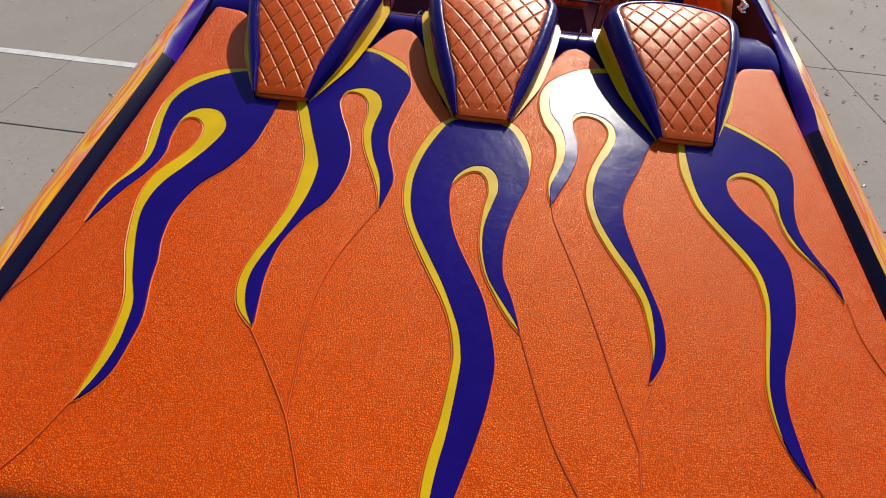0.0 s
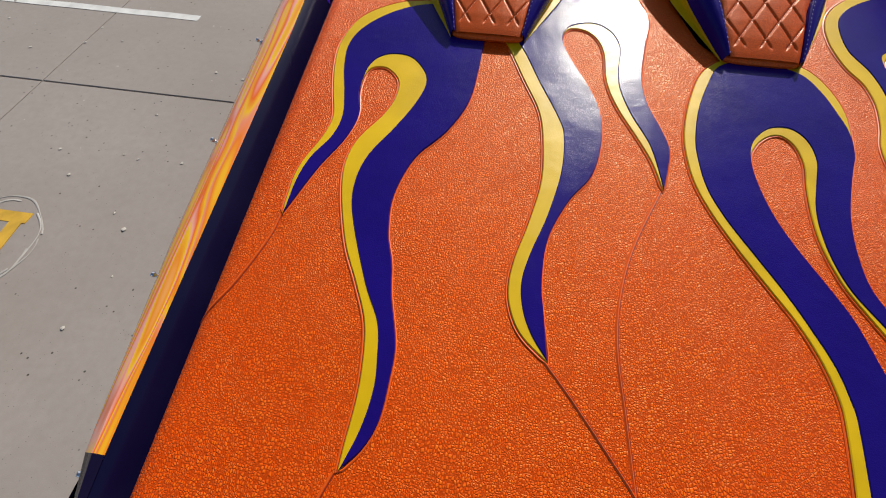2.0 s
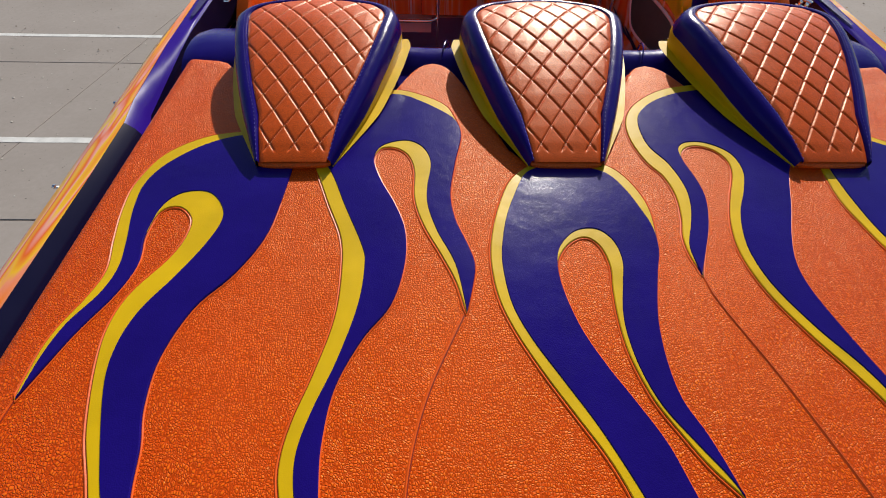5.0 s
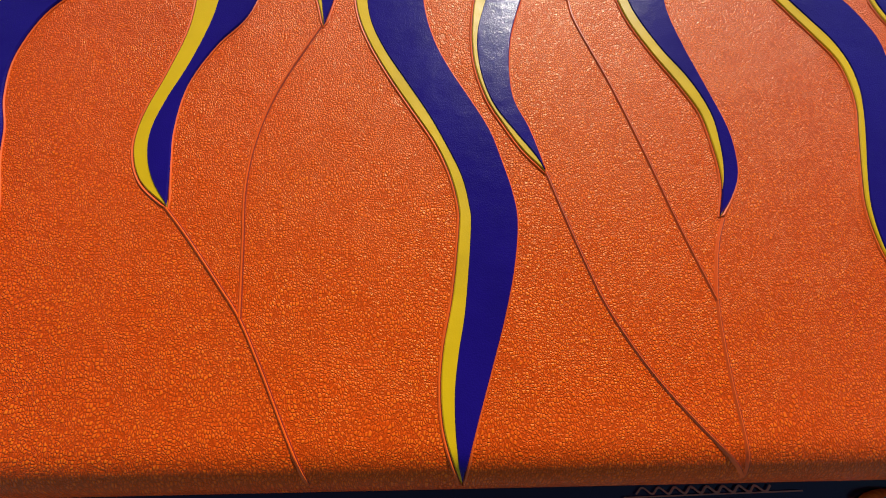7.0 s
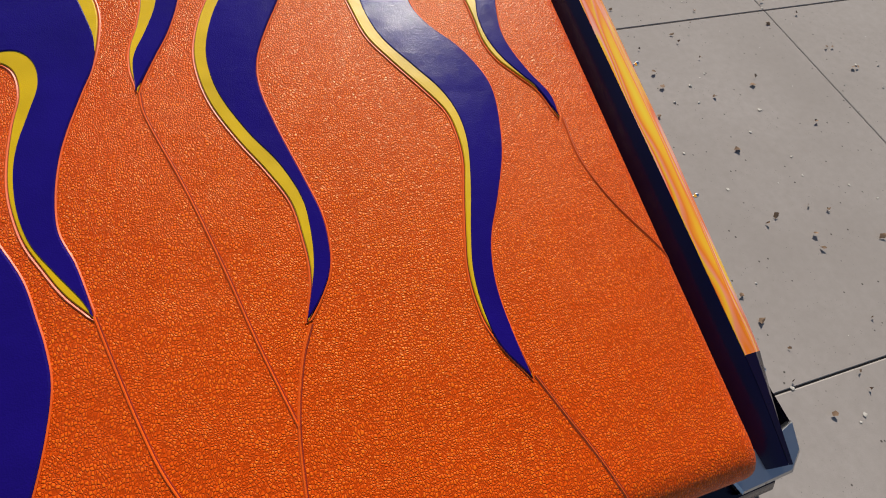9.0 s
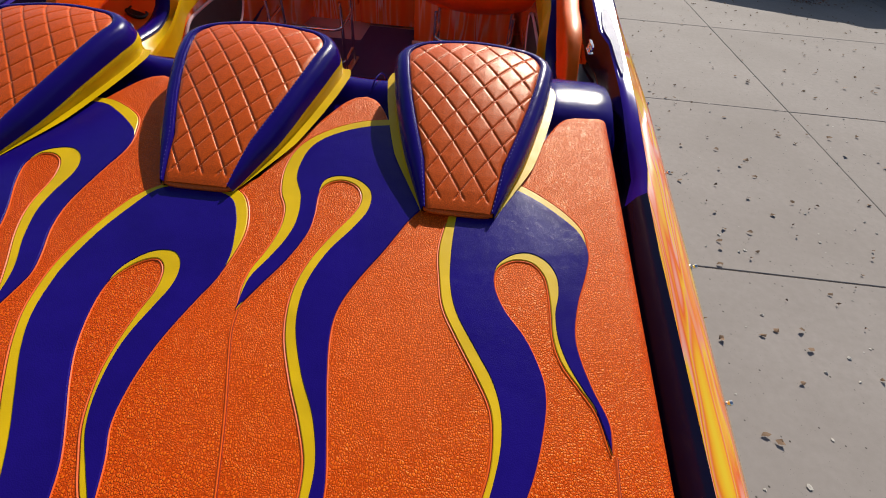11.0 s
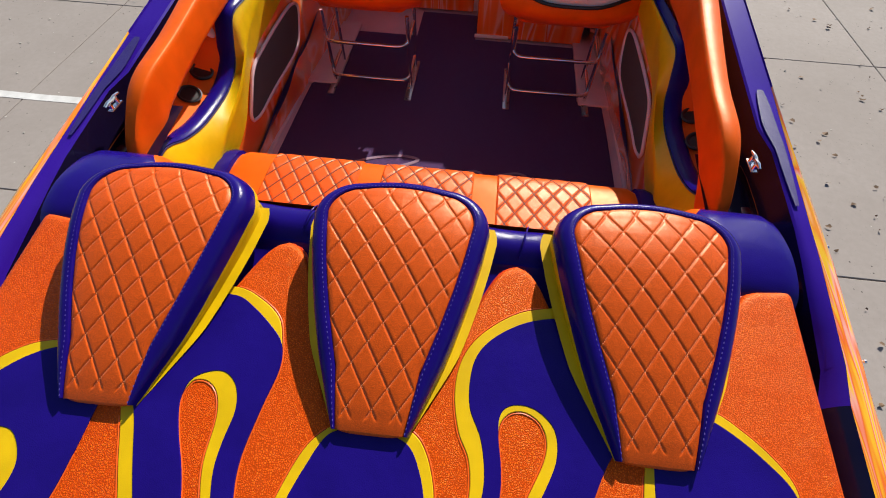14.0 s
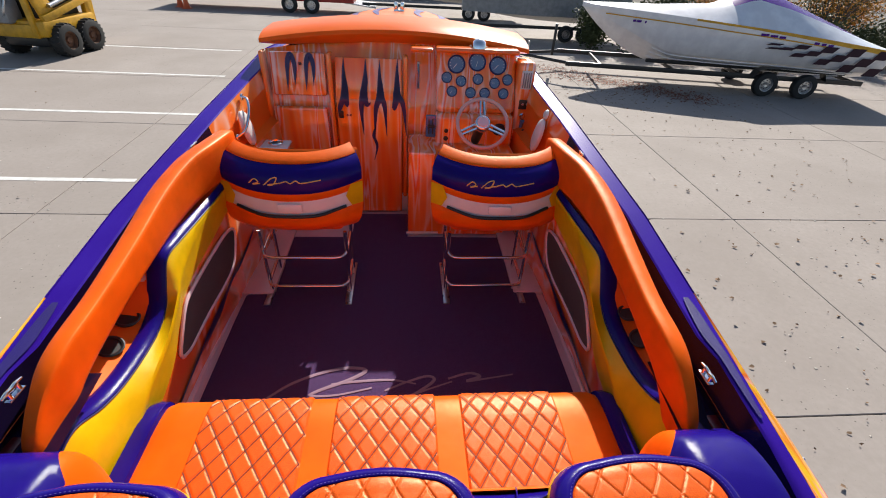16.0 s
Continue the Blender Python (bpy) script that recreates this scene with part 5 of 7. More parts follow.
def grip_patch(side):
    rows = []
    for i in range(14):
        y = 2.28 + i * 0.038
        a, b_, c, h = lerp_table(RAIL, y)
        k = math.sin(math.pi * (i + 0.5) / 14) ** 0.4
        mid, w = (a + b_) / 2 - 0.004, (b_ - a) * 0.30 * k
        z = deck_z(y) + h + 0.0065
        rows.append([(side * (mid - w), y, z), (side * mid, y, z + 0.001), (side * (mid + w), y, z)])
    m = plain("violet_grit", (0.016, 0.005, 0.13), 0.5, grain=420, bump=1.0)
    part("grip_patch", loft(rows), m, boat, "gritty violet non-slip patch")


for side in (1, -1):
    grip_patch(side)


# ---- helm seats ----
def build_seat():
    s = thing("helm_seat", "orange, purple and white helm seat on chrome tube frame", "seat", (0, 0, 0), "helm seats")

    def back(x, z):
        """y of the seat's outer back: it wraps forward at the sides and rolls over at the top."""
        wrap = 0.12 * abs(x / 0.39) ** 2.6
        roll = 0.10 * max(0, (z - 0.90) / 0.11) ** 2.2
        tuck = 0.10 * max(0, (0.66 - z) / 0.10) ** 1.6
        return -0.05 + wrap + roll + tuck + 0.05 * (z - 0.8)

    def edge(z):
        return 0.388 - 0.085 * max(0, (0.74 - z) / 0.22) ** 2.2 - 0.045 * max(0, (z - 0.93) / 0.09) ** 2

    def band(z0, z1, lift, n=8, sag=0.0):
        rows = []
        for j in range(n + 1):
            row = []
            for i in range(33):
                t = -1 + i / 16
                z = z0 + (z1 - z0) * j / n
                zz = z - sag * (1 - t * t) * (0.3 + 0.7 * (1 - j / n)) + 0.02 * t * t
                x = t * edge(zz)
                pf = lift * math.sin(math.pi * min(1, max(0, j / n))) ** 0.4
                row.append((x, back(x, zz) - pf, zz))
            rows.append(row)
        return loft(rows)

    part("lower_back", band(0.520, 0.722, 0.018, 12, 0.035), M_ORANGE, s, "orange vinyl lower back")
    part("white_recess", band(0.727, 0.82, 0.004, 8, 0.03), M_WHITE, s, "white moulded recess")
    part("orange_stripe", band(0.825, 0.865, 0.008, 4, 0.04), M_ORANGE, s)
    part("purple_band", band(0.855, 0.992, 0.014, 10, 0.03), M_PURPLE, s, "purple vinyl top band")
    part("top_roll", band(0.984, 1.022, 0.014, 8, 0.0), M_ORANGE, s, "orange vinyl top roll")
    for side in (1, -1):
        rows = []
        for j in range(7):
            z = 0.74 + 0.13 * j / 6
            rows.append([(side * x, back(x, z) - 0.012, z) for x in (0.30 + 0.03 * abs(j - 3) / 3, 0.33, 0.36, edge(z) - 0.003, edge(z) + 0.003)])
        part("yellow_cheek", loft(rows), M_YELLOW, s, "yellow vinyl cheek")
    # black bar drawn in place of the shadow below the recess
    part("shadow_gap_bar", tube(spline([(-0.30, back(-0.30, 0.715) - 0.012, 0.744), (-0.15, -0.066, 0.714), (0, -0.072, 0.706), (0.15, -0.066, 0.714), (0.30, back(0.30, 0.715) - 0.012, 0.744)], 5), 0.009, 8), M_BLACK, s, "black bar painting the shadow gap below the white recess")
    part("recess_centre", box((0.13, 0.012, 0.05), (0, -0.066, 0.757), 0.004), M_GEL_W, s)
    # pale gold script-like mark: plain strokes
    mk = bmesh.new()
    for st in ([(-.20, .875), (-.17, .90), (-.15, .885), (-.18, .87), (-.14, .878)], [(-.12, .87), (-.08, .905), (-.05, .91), (-.07, .875), (-.10, .872), (-.03, .885)],
               [(-.03, .885), (0, .893), (.02, .882), (.05, .897), (.08, .884), (.18, .897)]):
        tube(spline([(x, back(x, z) - 0.016, z) for x, z in [(px, pz + 0.024) for px, pz in st]], 5), 0.0035, 5, False, mk)
    part("script_mark", mk, plain("gold_thread", (0.75, 0.42, 0.10), 0.5, var=0, bump=0), s, "gold embroidered mark")
    # inside of the shell and the seat cushion
    rows = [[(x, back(x, z) + 0.10 - 0.10 * abs(x / 0.39) ** 3 * 0.6, z) for x in [edge(z) * (-1 + i / 10) for i in range(21)]] for z in (0.56, 0.7, 0.85, 0.98, 1.01)]
    part("backrest", loft(rows), M_ORANGE, s)
    part("cushion", box((0.54, 0.50, 0.15), (0, 0.30, 0.60), 0.05, 4), M_ORANGE, s)
    part("pan", box((0.44, 0.40, 0.03), (0, 0.32, 0.53), 0.01), M_BLACK, s)
    # chrome tube frame
    for z, y0 in ((0.095, 0.06), (0.335, 0.05)):
        part("frame_hoop", tube(rounded([(-0.26, 0.32, z + 0.02), (-0.26, y0, z), (0.26, y0, z), (0.26, 0.32, z + 0.02)], 0.07), 0.011, 10), M_CHROME, s, "chrome tube hoop")
    for x in (-0.26, 0.26):
        for y, lean in ((0.12, -0.02), (0.36, 0.0)):
            part("leg", tube([(x, y + lean, 0.50), (x, y, 0.012)], 0.012, 10), M_CHROME, s)
        part("foot_rail", box((0.045, 0.46, 0.014), (x, 0.20, 0.008), 0.004), M_STEEL, s)
    return s


seat = build_seat()
seat.matrix_basis = pose(-0.575, 3.77, FLOOR_Z)
copy_thing(seat, pose(0.60, 3.77, FLOOR_Z))


def seat_plate(side):
    b = box((0.22, 0.80, 0.03), (side * 0.93, 4.25, FLOOR_Z + 0.008), 0.008)
    part("seat_plinth", b, M_GEL_PINK, boat, "pale fibreglass plinth beside the seat")


for side in (1, -1):
    seat_plate(side)

# ---- dashboard ----
def visor_z(x):
    return 2.895 - 0.083 * x * x


def build_dash():
    d = thing("dashboard", "orange airbrushed fibreglass dashboard with dark blue flames", "dashboard", (0, 5.0, FLOOR_Z))
    n = 40
    xs = [-0.99 + 1.98 * i / n for i in range(n + 1)]
    # cowl: rolled lip and its underside
    rows = []
    for x in xs:
        z = visor_z(x)
        pull = 0.07 * (abs(x) / 0.99) ** 2
        rows.append([(x, y - pull, zz) for y, zz in ((5.20, z - 0.115 + 0.055 * (x / 0.99) ** 4), (5.15, z - 0.075 + 0.03 * (x / 0.99) ** 4), (5.13, z - 0.045), (5.14, z - 0.018), (5.19, z), (5.30, z + 0.018), (5.6, z + 0.020))])
    part("cowl", loft(rows), M_GEL_DECK, d, "glossy orange cowl")
    # bulkhead face
    rows = []
    for x in xs:
        z = visor_z(x) - 0.11
        xx = x * 1.0
        rows.append([(xx, y, zz) for y, zz in ((5.20, z), (5.14, z - 0.10), (5.05, 2.45), (5.02, 2.30), (5.02, 1.95), (5.04, 1.60), (5.04, 1.40))])
    part("bulkhead", loft(rows), M_DASH, d, "airbrushed orange bulkhead")
    # cabin door in the middle with a ledge
    part("cabin_door", box((0.50, 0.05, 0.98), (-0.215, 4.985, 1.93), 0.012), M_DASH, d, "airbrushed cabin door")
    up = box((0.50, 0.05, 0.30), (-0.215, 5.02, 2.55), 0.012, m=pose(0, 0, 0, -14, 0, 0))
    part("door_top", up, M_DASH, d, "airbrushed upper door panel")
    part("door_handle", box((0.032, 0.02, 0.055), (-0.43, 4.955, 2.30), 0.004), M_BLACK, d, "black latch")
    for x in (-0.385, -0.36):
        part("screw", cyl(0.008, 0.008, 0.01, (x, 4.958, 2.295), 10, 0.002, pose(0, 0, 0, 90, 0, 0)), M_RED, d)
    # storage panel on the port side
    part("storage_panel", box((0.40, 0.06, 0.42), (-0.73, 4.965, 2.14), 0.02), M_DASH, d, "airbrushed storage panel")
    part("storage_lid", box((0.40, 0.045, 0.30), (-0.73, 5.03, 2.57), 0.018, m=pose(0, 0, 0, -12, 0, 0)), M_DASH, d, "airbrushed storage lid")
    part("lid_latch", box((0.022, 0.012, 0.018), (-0.71, 5.02, 2.645), 0.003), M_BLACK, d)
    for x in (-0.965, -0.495, 0.06):
        part("rib", box((0.035, 0.10, 1.15), (x, 5.01, 2.16), 0.014, 3), M_DASH, d, "raised orange rib")
    # kick riser and step at the cabin entry
    part("riser", box((0.46, 0.03, 0.16), (-0.14, 5.00, FLOOR_Z + 0.09), 0.006), M_GEL_W, d, "white riser under the door")
    part("helm_base", box((0.80, 0.40, 0.72), (0.48, 4.80, FLOOR_Z + 0.36), 0.02), M_DASH, d, "airbrushed helm base")
    part("helm_base_trim", box((0.26, 0.012, 0.025), (0.20, 4.595, FLOOR_Z + 0.02), 0.003), M_GEL_W, d)
    # helm pod
    m = pose(0, 0, 0, -24, 0, 0)
    part("helm_pod", box((0.60, 0.16, 0.46), (0.59, 5.00, 2.56), 0.04, 4, m), M_DASH, d, "airbrushed gauge pod")
    part("helm_lower", box((0.60, 0.26, 0.36), (0.59, 4.93, 2.19), 0.035, 3), M_DASH, d, "airbrushed lower helm panel")
    part("pod_hood", box((0.62, 0.14, 0.035), (0.59, 5.03, 2.785), 0.015, 3), M_GEL_O, d)
    part("helm_side", box((0.13, 0.22, 0.82), (0.955, 4.99, 2.33), 0.03, 3), M_DASH, d, "airbrushed side console")
    part("ledge", box((0.16, 0.12, 0.03), (0.18, 5.02, 2.78), 0.01), M_GEL_O, d)
    # dark blue flame licks on door and lid
    def stroke(pts, widths):
        path = spline([Vector(p) for p in pts], 6)
        rows = []
        for i, p in enumerate(path):
            t = i / (len(path) - 1)
            w = lerp_table([(k / (len(widths) - 1), v) for k, v in enumerate(widths)], t)[0]
            dn = (path[min(i + 1, len(path) - 1)] - path[max(i - 1, 0)]).normalized()
            row = []
            for sgn in (-1, 0, 1):
                x, z = p.x - dn.y * w * sgn, p.y + dn.x * w * sgn
                if x < -0.5:
                    y = 4.928 if z < 2.36 else 4.962 + (z - 2.41) * 0.215
                else:
                    y = 4.953 if z < 2.41 else 4.953 + (z - 2.41) * 0.25
                row.append((x, y - 0.002, z))
            rows.append(row)
        return rows

    for x0, z0, lean, left, right in ((-0.395, 2.70, 0.0, (-0.055, 0.42), (0.018, 0.34)), (-0.235, 2.70, -0.02, (-0.03, 0.56), (0.035, 0.30)), (-0.13, 2.69, 0.0, (-0.05, 0.58), (0.045, 0.56)), (0.0, 2.70, -0.005, (-0.03, 0.34), (0.07, 0.56))):
        b = bmesh.new()
        fz = z0 - 0.24
        loft(stroke([(x0, z0), (x0 - 0.004, z0 - 0.10), (x0 + lean, fz), (x0 + lean + left[0] * 0.7, fz - 0.10), (x0 + left[0], z0 - left[1])], (0.001, 0.011, 0.029, 0.017, 0.001)), bm=b)
        loft(stroke([(x0 + 0.002, z0 - 0.06), (x0 + 0.004, z0 - 0.14), (x0 + lean + 0.004, fz), (x0 + lean + right[0] * 0.7, fz - 0.08), (x0 + right[0], z0 - right[1])], (0.001, 0.009, 0.026, 0.017, 0.001)), bm=b)
        part("painted_flame", b, M_FLAME_B, d, "dark blue painted flame")
    b = bmesh.new()
    loft(stroke([(-0.17, 2.22), (-0.19, 2.14), (-0.165, 2.05), (-0.19, 1.93)], (0.001, 0.012, 0.010, 0.001)), bm=b)
    part("painted_flame", b, M_FLAME_B, d, "dark blue painted flame")
    for x0, w in ((-0.775, 0.036), (-0.64, 0.036)):
        b = bmesh.new()
        loft(stroke([(x0 - 0.034, 2.46), (x0 - 0.03, 2.56), (x0 - 0.022, 2.66), (x0, 2.705), (x0 + 0.022, 2.66), (x0 + 0.026, 2.60), (x0 + 0.02, 2.50)], (0.001, 0.010, 0.017, 0.019, 0.016, 0.012, 0.001)), bm=b)
        part("painted_flame", b, M_FLAME_B, d, "dark blue painted flame")
    return d


dash = build_dash()
POD = pose(0.59, 5.00, 2.56, -24, 0, 0)


def gauge(u, v, r):
    """A round gauge on the pod's face."""
    m = POD @ pose(u, -0.080, v, 90, 0, 0)
    c = m.translation
    g = thing("gauge", "round gauge with blue face and dark bezel", "gauge", tuple(c), "helm gauges")
    part("bezel", lathe([(r * 0.82, 0.004), (r * 0.86, 0.012), (r * 0.95, 0.012), (r, 0.006), (r, -0.004), (r * 0.82, -0.004), (r * 0.82, 0.004)], 28, m), M_FLAME_B, g)
    part("dial", lathe([(0.0, 0.004), (r * 0.84, 0.004), (r * 0.84, -0.002), (0.0, -0.002)], 28, m), M_DIAL, g)
    a = 215 + 40 * math.sin(u * 40 + v * 60)
    b = box((r * 0.62, r * 0.06, 0.002), (r * 0.26, 0, 0.0065))
    bmesh.ops.transform(b, verts=b.verts, matrix=m @ pose(0, 0, 0, 0, 0, a))
    part("needle", b, M_NEEDLE, g)
    t = bmesh.new()
    for i in range(11):
        ang = radians(-40 + 26 * i)
        k = box((r * 0.12, r * 0.03, 0.0015), (r * 0.70, 0, 0.0055))
        bmesh.ops.transform(k, verts=k.verts, matrix=m @ pose(0, 0, 0, 0, 0, math.degrees(ang)))
        merge(t, k)
    tagged(part("tick_marks", t, M_NEEDLE, g), kind="stuff")


for u, v, r in ((-0.155, 0.110, 0.066), (0.0, 0.130, 0.066), (0.155, 0.110, 0.066), (-0.225, 0.015, 0.040), (-0.118, -0.008, 0.040), (0.008, 0.010, 0.040), (0.135, -0.015, 0.040), (0.232, 0.012, 0.040),
                (-0.185, -0.082, 0.040), (-0.045, -0.088, 0.040), (0.062, -0.088, 0.040), (0.205, -0.088, 0.040)):
    gauge(u, v, r)


def build_wheel():
    m = pose(0.602, 4.56, 2.395, 49, 0, 0)
    w = thing("steering_wheel", "chrome three-spoke steering wheel with pink padded hub", "steering wheel", tuple(m.translation))
    ring = [m @ Vector((0.178 * math.cos(a), 0.178 * math.sin(a), 0)) for a in [2 * math.pi * i / 48 for i in range(48)]]
    part("rim", tube(ring, 0.0135, 12, True), plain("pale_pink_grip", (0.62, 0.42, 0.38), 0.3, coat=0.5), w, "glossy pale pink rim")
    hub = part("hub", lathe([(0.0, 0.03), (0.045, 0.028), (0.056, 0.018), (0.060, -0.01), (0.055, -0.03), (0.04, -0.05), (0.0, -0.05)], 28, m), M_CHROME, w, "chrome hub")
    part("horn_pad", lathe([(0.0, 0.040), (0.034, 0.038), (0.042, 0.028), (0.0, 0.026)], 8, m), M_GEL_PINK, hub, "pink padded horn button")
    for a in (90, 205, 335):
        for off in (-0.016, 0.016):
            d, n = Vector((math.cos(radians(a)), math.sin(radians(a)), 0)), Vector((-math.sin(radians(a)), math.cos(radians(a)), 0))
            part("spoke", tube([m @ (d * 0.045 + n * off + Vector((0, 0, 0.0))), m @ (d * 0.172 + n * off * 0.8)], 0.0085, 8), M_CHROME, w, "chrome spoke")
    part("column", tube([m @ Vector((0, 0, -0.03)), m @ Vector((0, 0, -0.34))], 0.035, 16), M_BLACK, w)


build_wheel()


def throttle(x, y, z, name, lab):
    t = thing("throttle_control", lab, "boat control", (x, y, z), "throttle controls")
    part("plate", box((0.075, 0.016, 0.17), (x, y, z), 0.008, 3), M_BLUE, t, "anodised blue plate")
    for dx in (-0.014, 0.014):
        part("slot", box((0.010, 0.006, 0.12), (x + dx, y - 0.008, z), 0.002), M_BLACK, t)
        part("lever", tube([(x + dx, y - 0.005, z - 0.01), (x + dx, y - 0.06, z + 0.02)], 0.005, 8), M_CHROME, t)
    part("knob", cyl(0.012, 0.012, 0.055, (x, y - 0.062, z + 0.02), 12, 0.004, pose(0, 0, 0, 0, 90, 0)), M_BLACK, t)


throttle(0.25, 4.78, 2.29, "a", "blue anodised shift control with two levers")
throttle(0.985, 4.87, 2.24, "b", "blue anodised throttle control with two levers")


def switch_row():
    s = thing("switch_panel", "row of black rocker switches on the helm", "switch panel", (0.59, 4.86, 2.345))
    part("panel", box((0.46, 0.012, 0.034), (0.585, 4.862, 2.352), 0.004, m=None), M_BLACK, s)
    for i in range(12):
        part("rocker", box((0.026, 0.010, 0.022), (0.38 + 0.037 * i, 4.853, 2.352), 0.003, m=None), M_GREY if i % 4 == 3 else M_RUBBER, s)
    part("key_switch", cyl(0.016, 0.016, 0.012, (0.37, 4.795, 2.25), 14, 0.003, pose(0, 0, 0, 90, 0, 0)), M_BLACK, s)
    part("key_switch", cyl(0.018, 0.018, 0.012, (0.37, 4.795, 2.19), 14, 0.003, pose(0, 0, 0, 90, 0, 0)), M_BLACK, s)
    part("speaker_grille", lathe([(0.0, 0.006), (0.035, 0.006), (0.045, 0.004), (0.048, 0.0), (0.0, 0.0)], 24, pose(0.775, 4.795, 2.27, 90, 0, 0)), M_BLACK, s, "round black grille")


switch_row()


def side_console_bits():
    v = thing("dash_vent", "white slatted vent on the side console", "vent", (0.955, 4.88, 2.62))
    part("surround", box((0.08, 0.012, 0.13), (0.955, 4.876, 2.62), 0.005), M_WHITE, v)
    for i in range(4):
        part("slat", box((0.008, 0.010, 0.11), (0.93 + 0.017 * i, 4.868, 2.62), 0.002), M_GREY, v)
    r = thing("stereo_panel", "small black control panel on the side console", "control panel", (0.965, 4.88, 2.44))
    part("face", box((0.085, 0.012, 0.07), (0.965, 4.876, 2.44), 0.004), M_BLACK, r)
    part("dial", cyl(0.010, 0.010, 0.010, (0.95, 4.868, 2.445), 10, 0.002, pose(0, 0, 0, 90, 0, 0)), M_STEEL, r)
    part("dial", cyl(0.010, 0.010, 0.010, (0.985, 4.868, 2.445), 10, 0.002, pose(0, 0, 0, 90, 0, 0)), M_STEEL, r)
    solo("push_knob", lathe([(0.0, 0.02), (0.014, 0.018), (0.02, 0.006), (0.026, 0.0), (0.0, 0.0)], 18, pose(0.965, 4.878, 2.35, 90, 0, 0)), M_CHROME, "chrome push knob with blue centre", "knob", (0.965, 4.878, 2.35))
    s = thing("dash_slot", "narrow blue slot trim in the dash", "trim", (0.155, 4.96, 2.62))
    part("slot_frame", box((0.020, 0.02, 0.20), (0.155, 4.985, 2.60), 0.008, 3), M_STEEL, s)
    part("slot", box((0.010, 0.01, 0.17), (0.155, 4.973, 2.60), 0.004), M_BLUE, s)
    c = thing("compass", "chrome dome compass on the cowl", "compass", (0.60, 5.12, 2.80))
    part("dome", lathe([(0.0, 0.065), (0.025, 0.060), (0.045, 0.045), (0.055, 0.02), (0.058, 0.0), (0.0, 0.0)], 24, pose(0.60, 5.03, 2.80)), M_CHROME, c)
    part("collar", lathe([(0.055, 0.0), (0.066, 0.0), (0.066, 0.010), (0.055, 0.014), (0.055, 0.0)], 24, pose(0.60, 5.06, 2.798)), M_STEEL, c)


side_console_bits()


def speaker(side):
    m = pose(side * 0.985, 4.45, 2.36, 0, -side * 78, 0)
    s = thing("speaker", "white oval marine speaker on the cockpit side", "speaker", tuple(m.translation), "marine speakers")
    rows = lambda k, h: [m @ Vector((0.115 * k * math.cos(a), 0.070 * k * math.sin(a), h)) for a in [2 * math.pi * i / 28 for i in range(28)]]
    part("grille", loft([rows(1.0, 0), rows(1.0, 0.014), rows(0.92, 0.022), rows(0.6, 0.028), rows(0.05, 0.03)], True, True), M_WHITE, s, "white grille")
    m2 = m @ pose(0.15, 0, 0)
    part("tweeter", lathe([(0.0, 0.02), (0.022, 0.018), (0.032, 0.008), (0.034, 0.0), (0.0, 0.0)], 18, m2), M_WHITE, s, "white tweeter")


for side in (1, -1):
    speaker(side)


def grab_handle():
    g = thing("grab_handle", "curved chrome grab handle on the port side", "handle", (-1.0, 4.35, 2.45))
    part("bar", tube(spline([(-1.01, 4.56, 2.53), (-0.97, 4.53, 2.52), (-0.95, 4.45, 2.46), (-0.965, 4.37, 2.38), (-1.01, 4.34, 2.34)], 6), 0.010, 10), M_CHROME, g)
    for p in ((-1.01, 4.56, 2.53), (-1.01, 4.34, 2.34)):
        part("flange", cyl(0.022, 0.02, 0.014, p, 14, 0.003, pose(0, 0, 0, 0, 90, 0)), M_CHROME, g)
    c = thing("cup_holder", "chrome cup holder ring beside the passenger seat", "cup holder", (-0.83, 4.55, 2.22))
    part("tray", box((0.22, 0.16, 0.02), (-0.86, 4.55, 2.205), 0.008), M_WHITE, c, "white moulded tray")
    part("ring", lathe([(0.038, 0.0), (0.048, 0.0), (0.05, 0.012), (0.042, 0.016), (0.038, 0.0)], 24, pose(-0.84, 4.55, 2.216)), M_CHROME, c)
    part("well", lathe([(0.0, 0.003), (0.039, 0.003), (0.039, 0.0), (0.0, 0.0)], 24, pose(-0.84, 4.55, 2.216)), M_BLACK, c)


grab_handle()


def deck_crown(y, zr):
    d = y - 5.28
    return max(zr + 0.03, visor_z(0) + 0.015 - 0.03 * d - 0.02 * d * d)


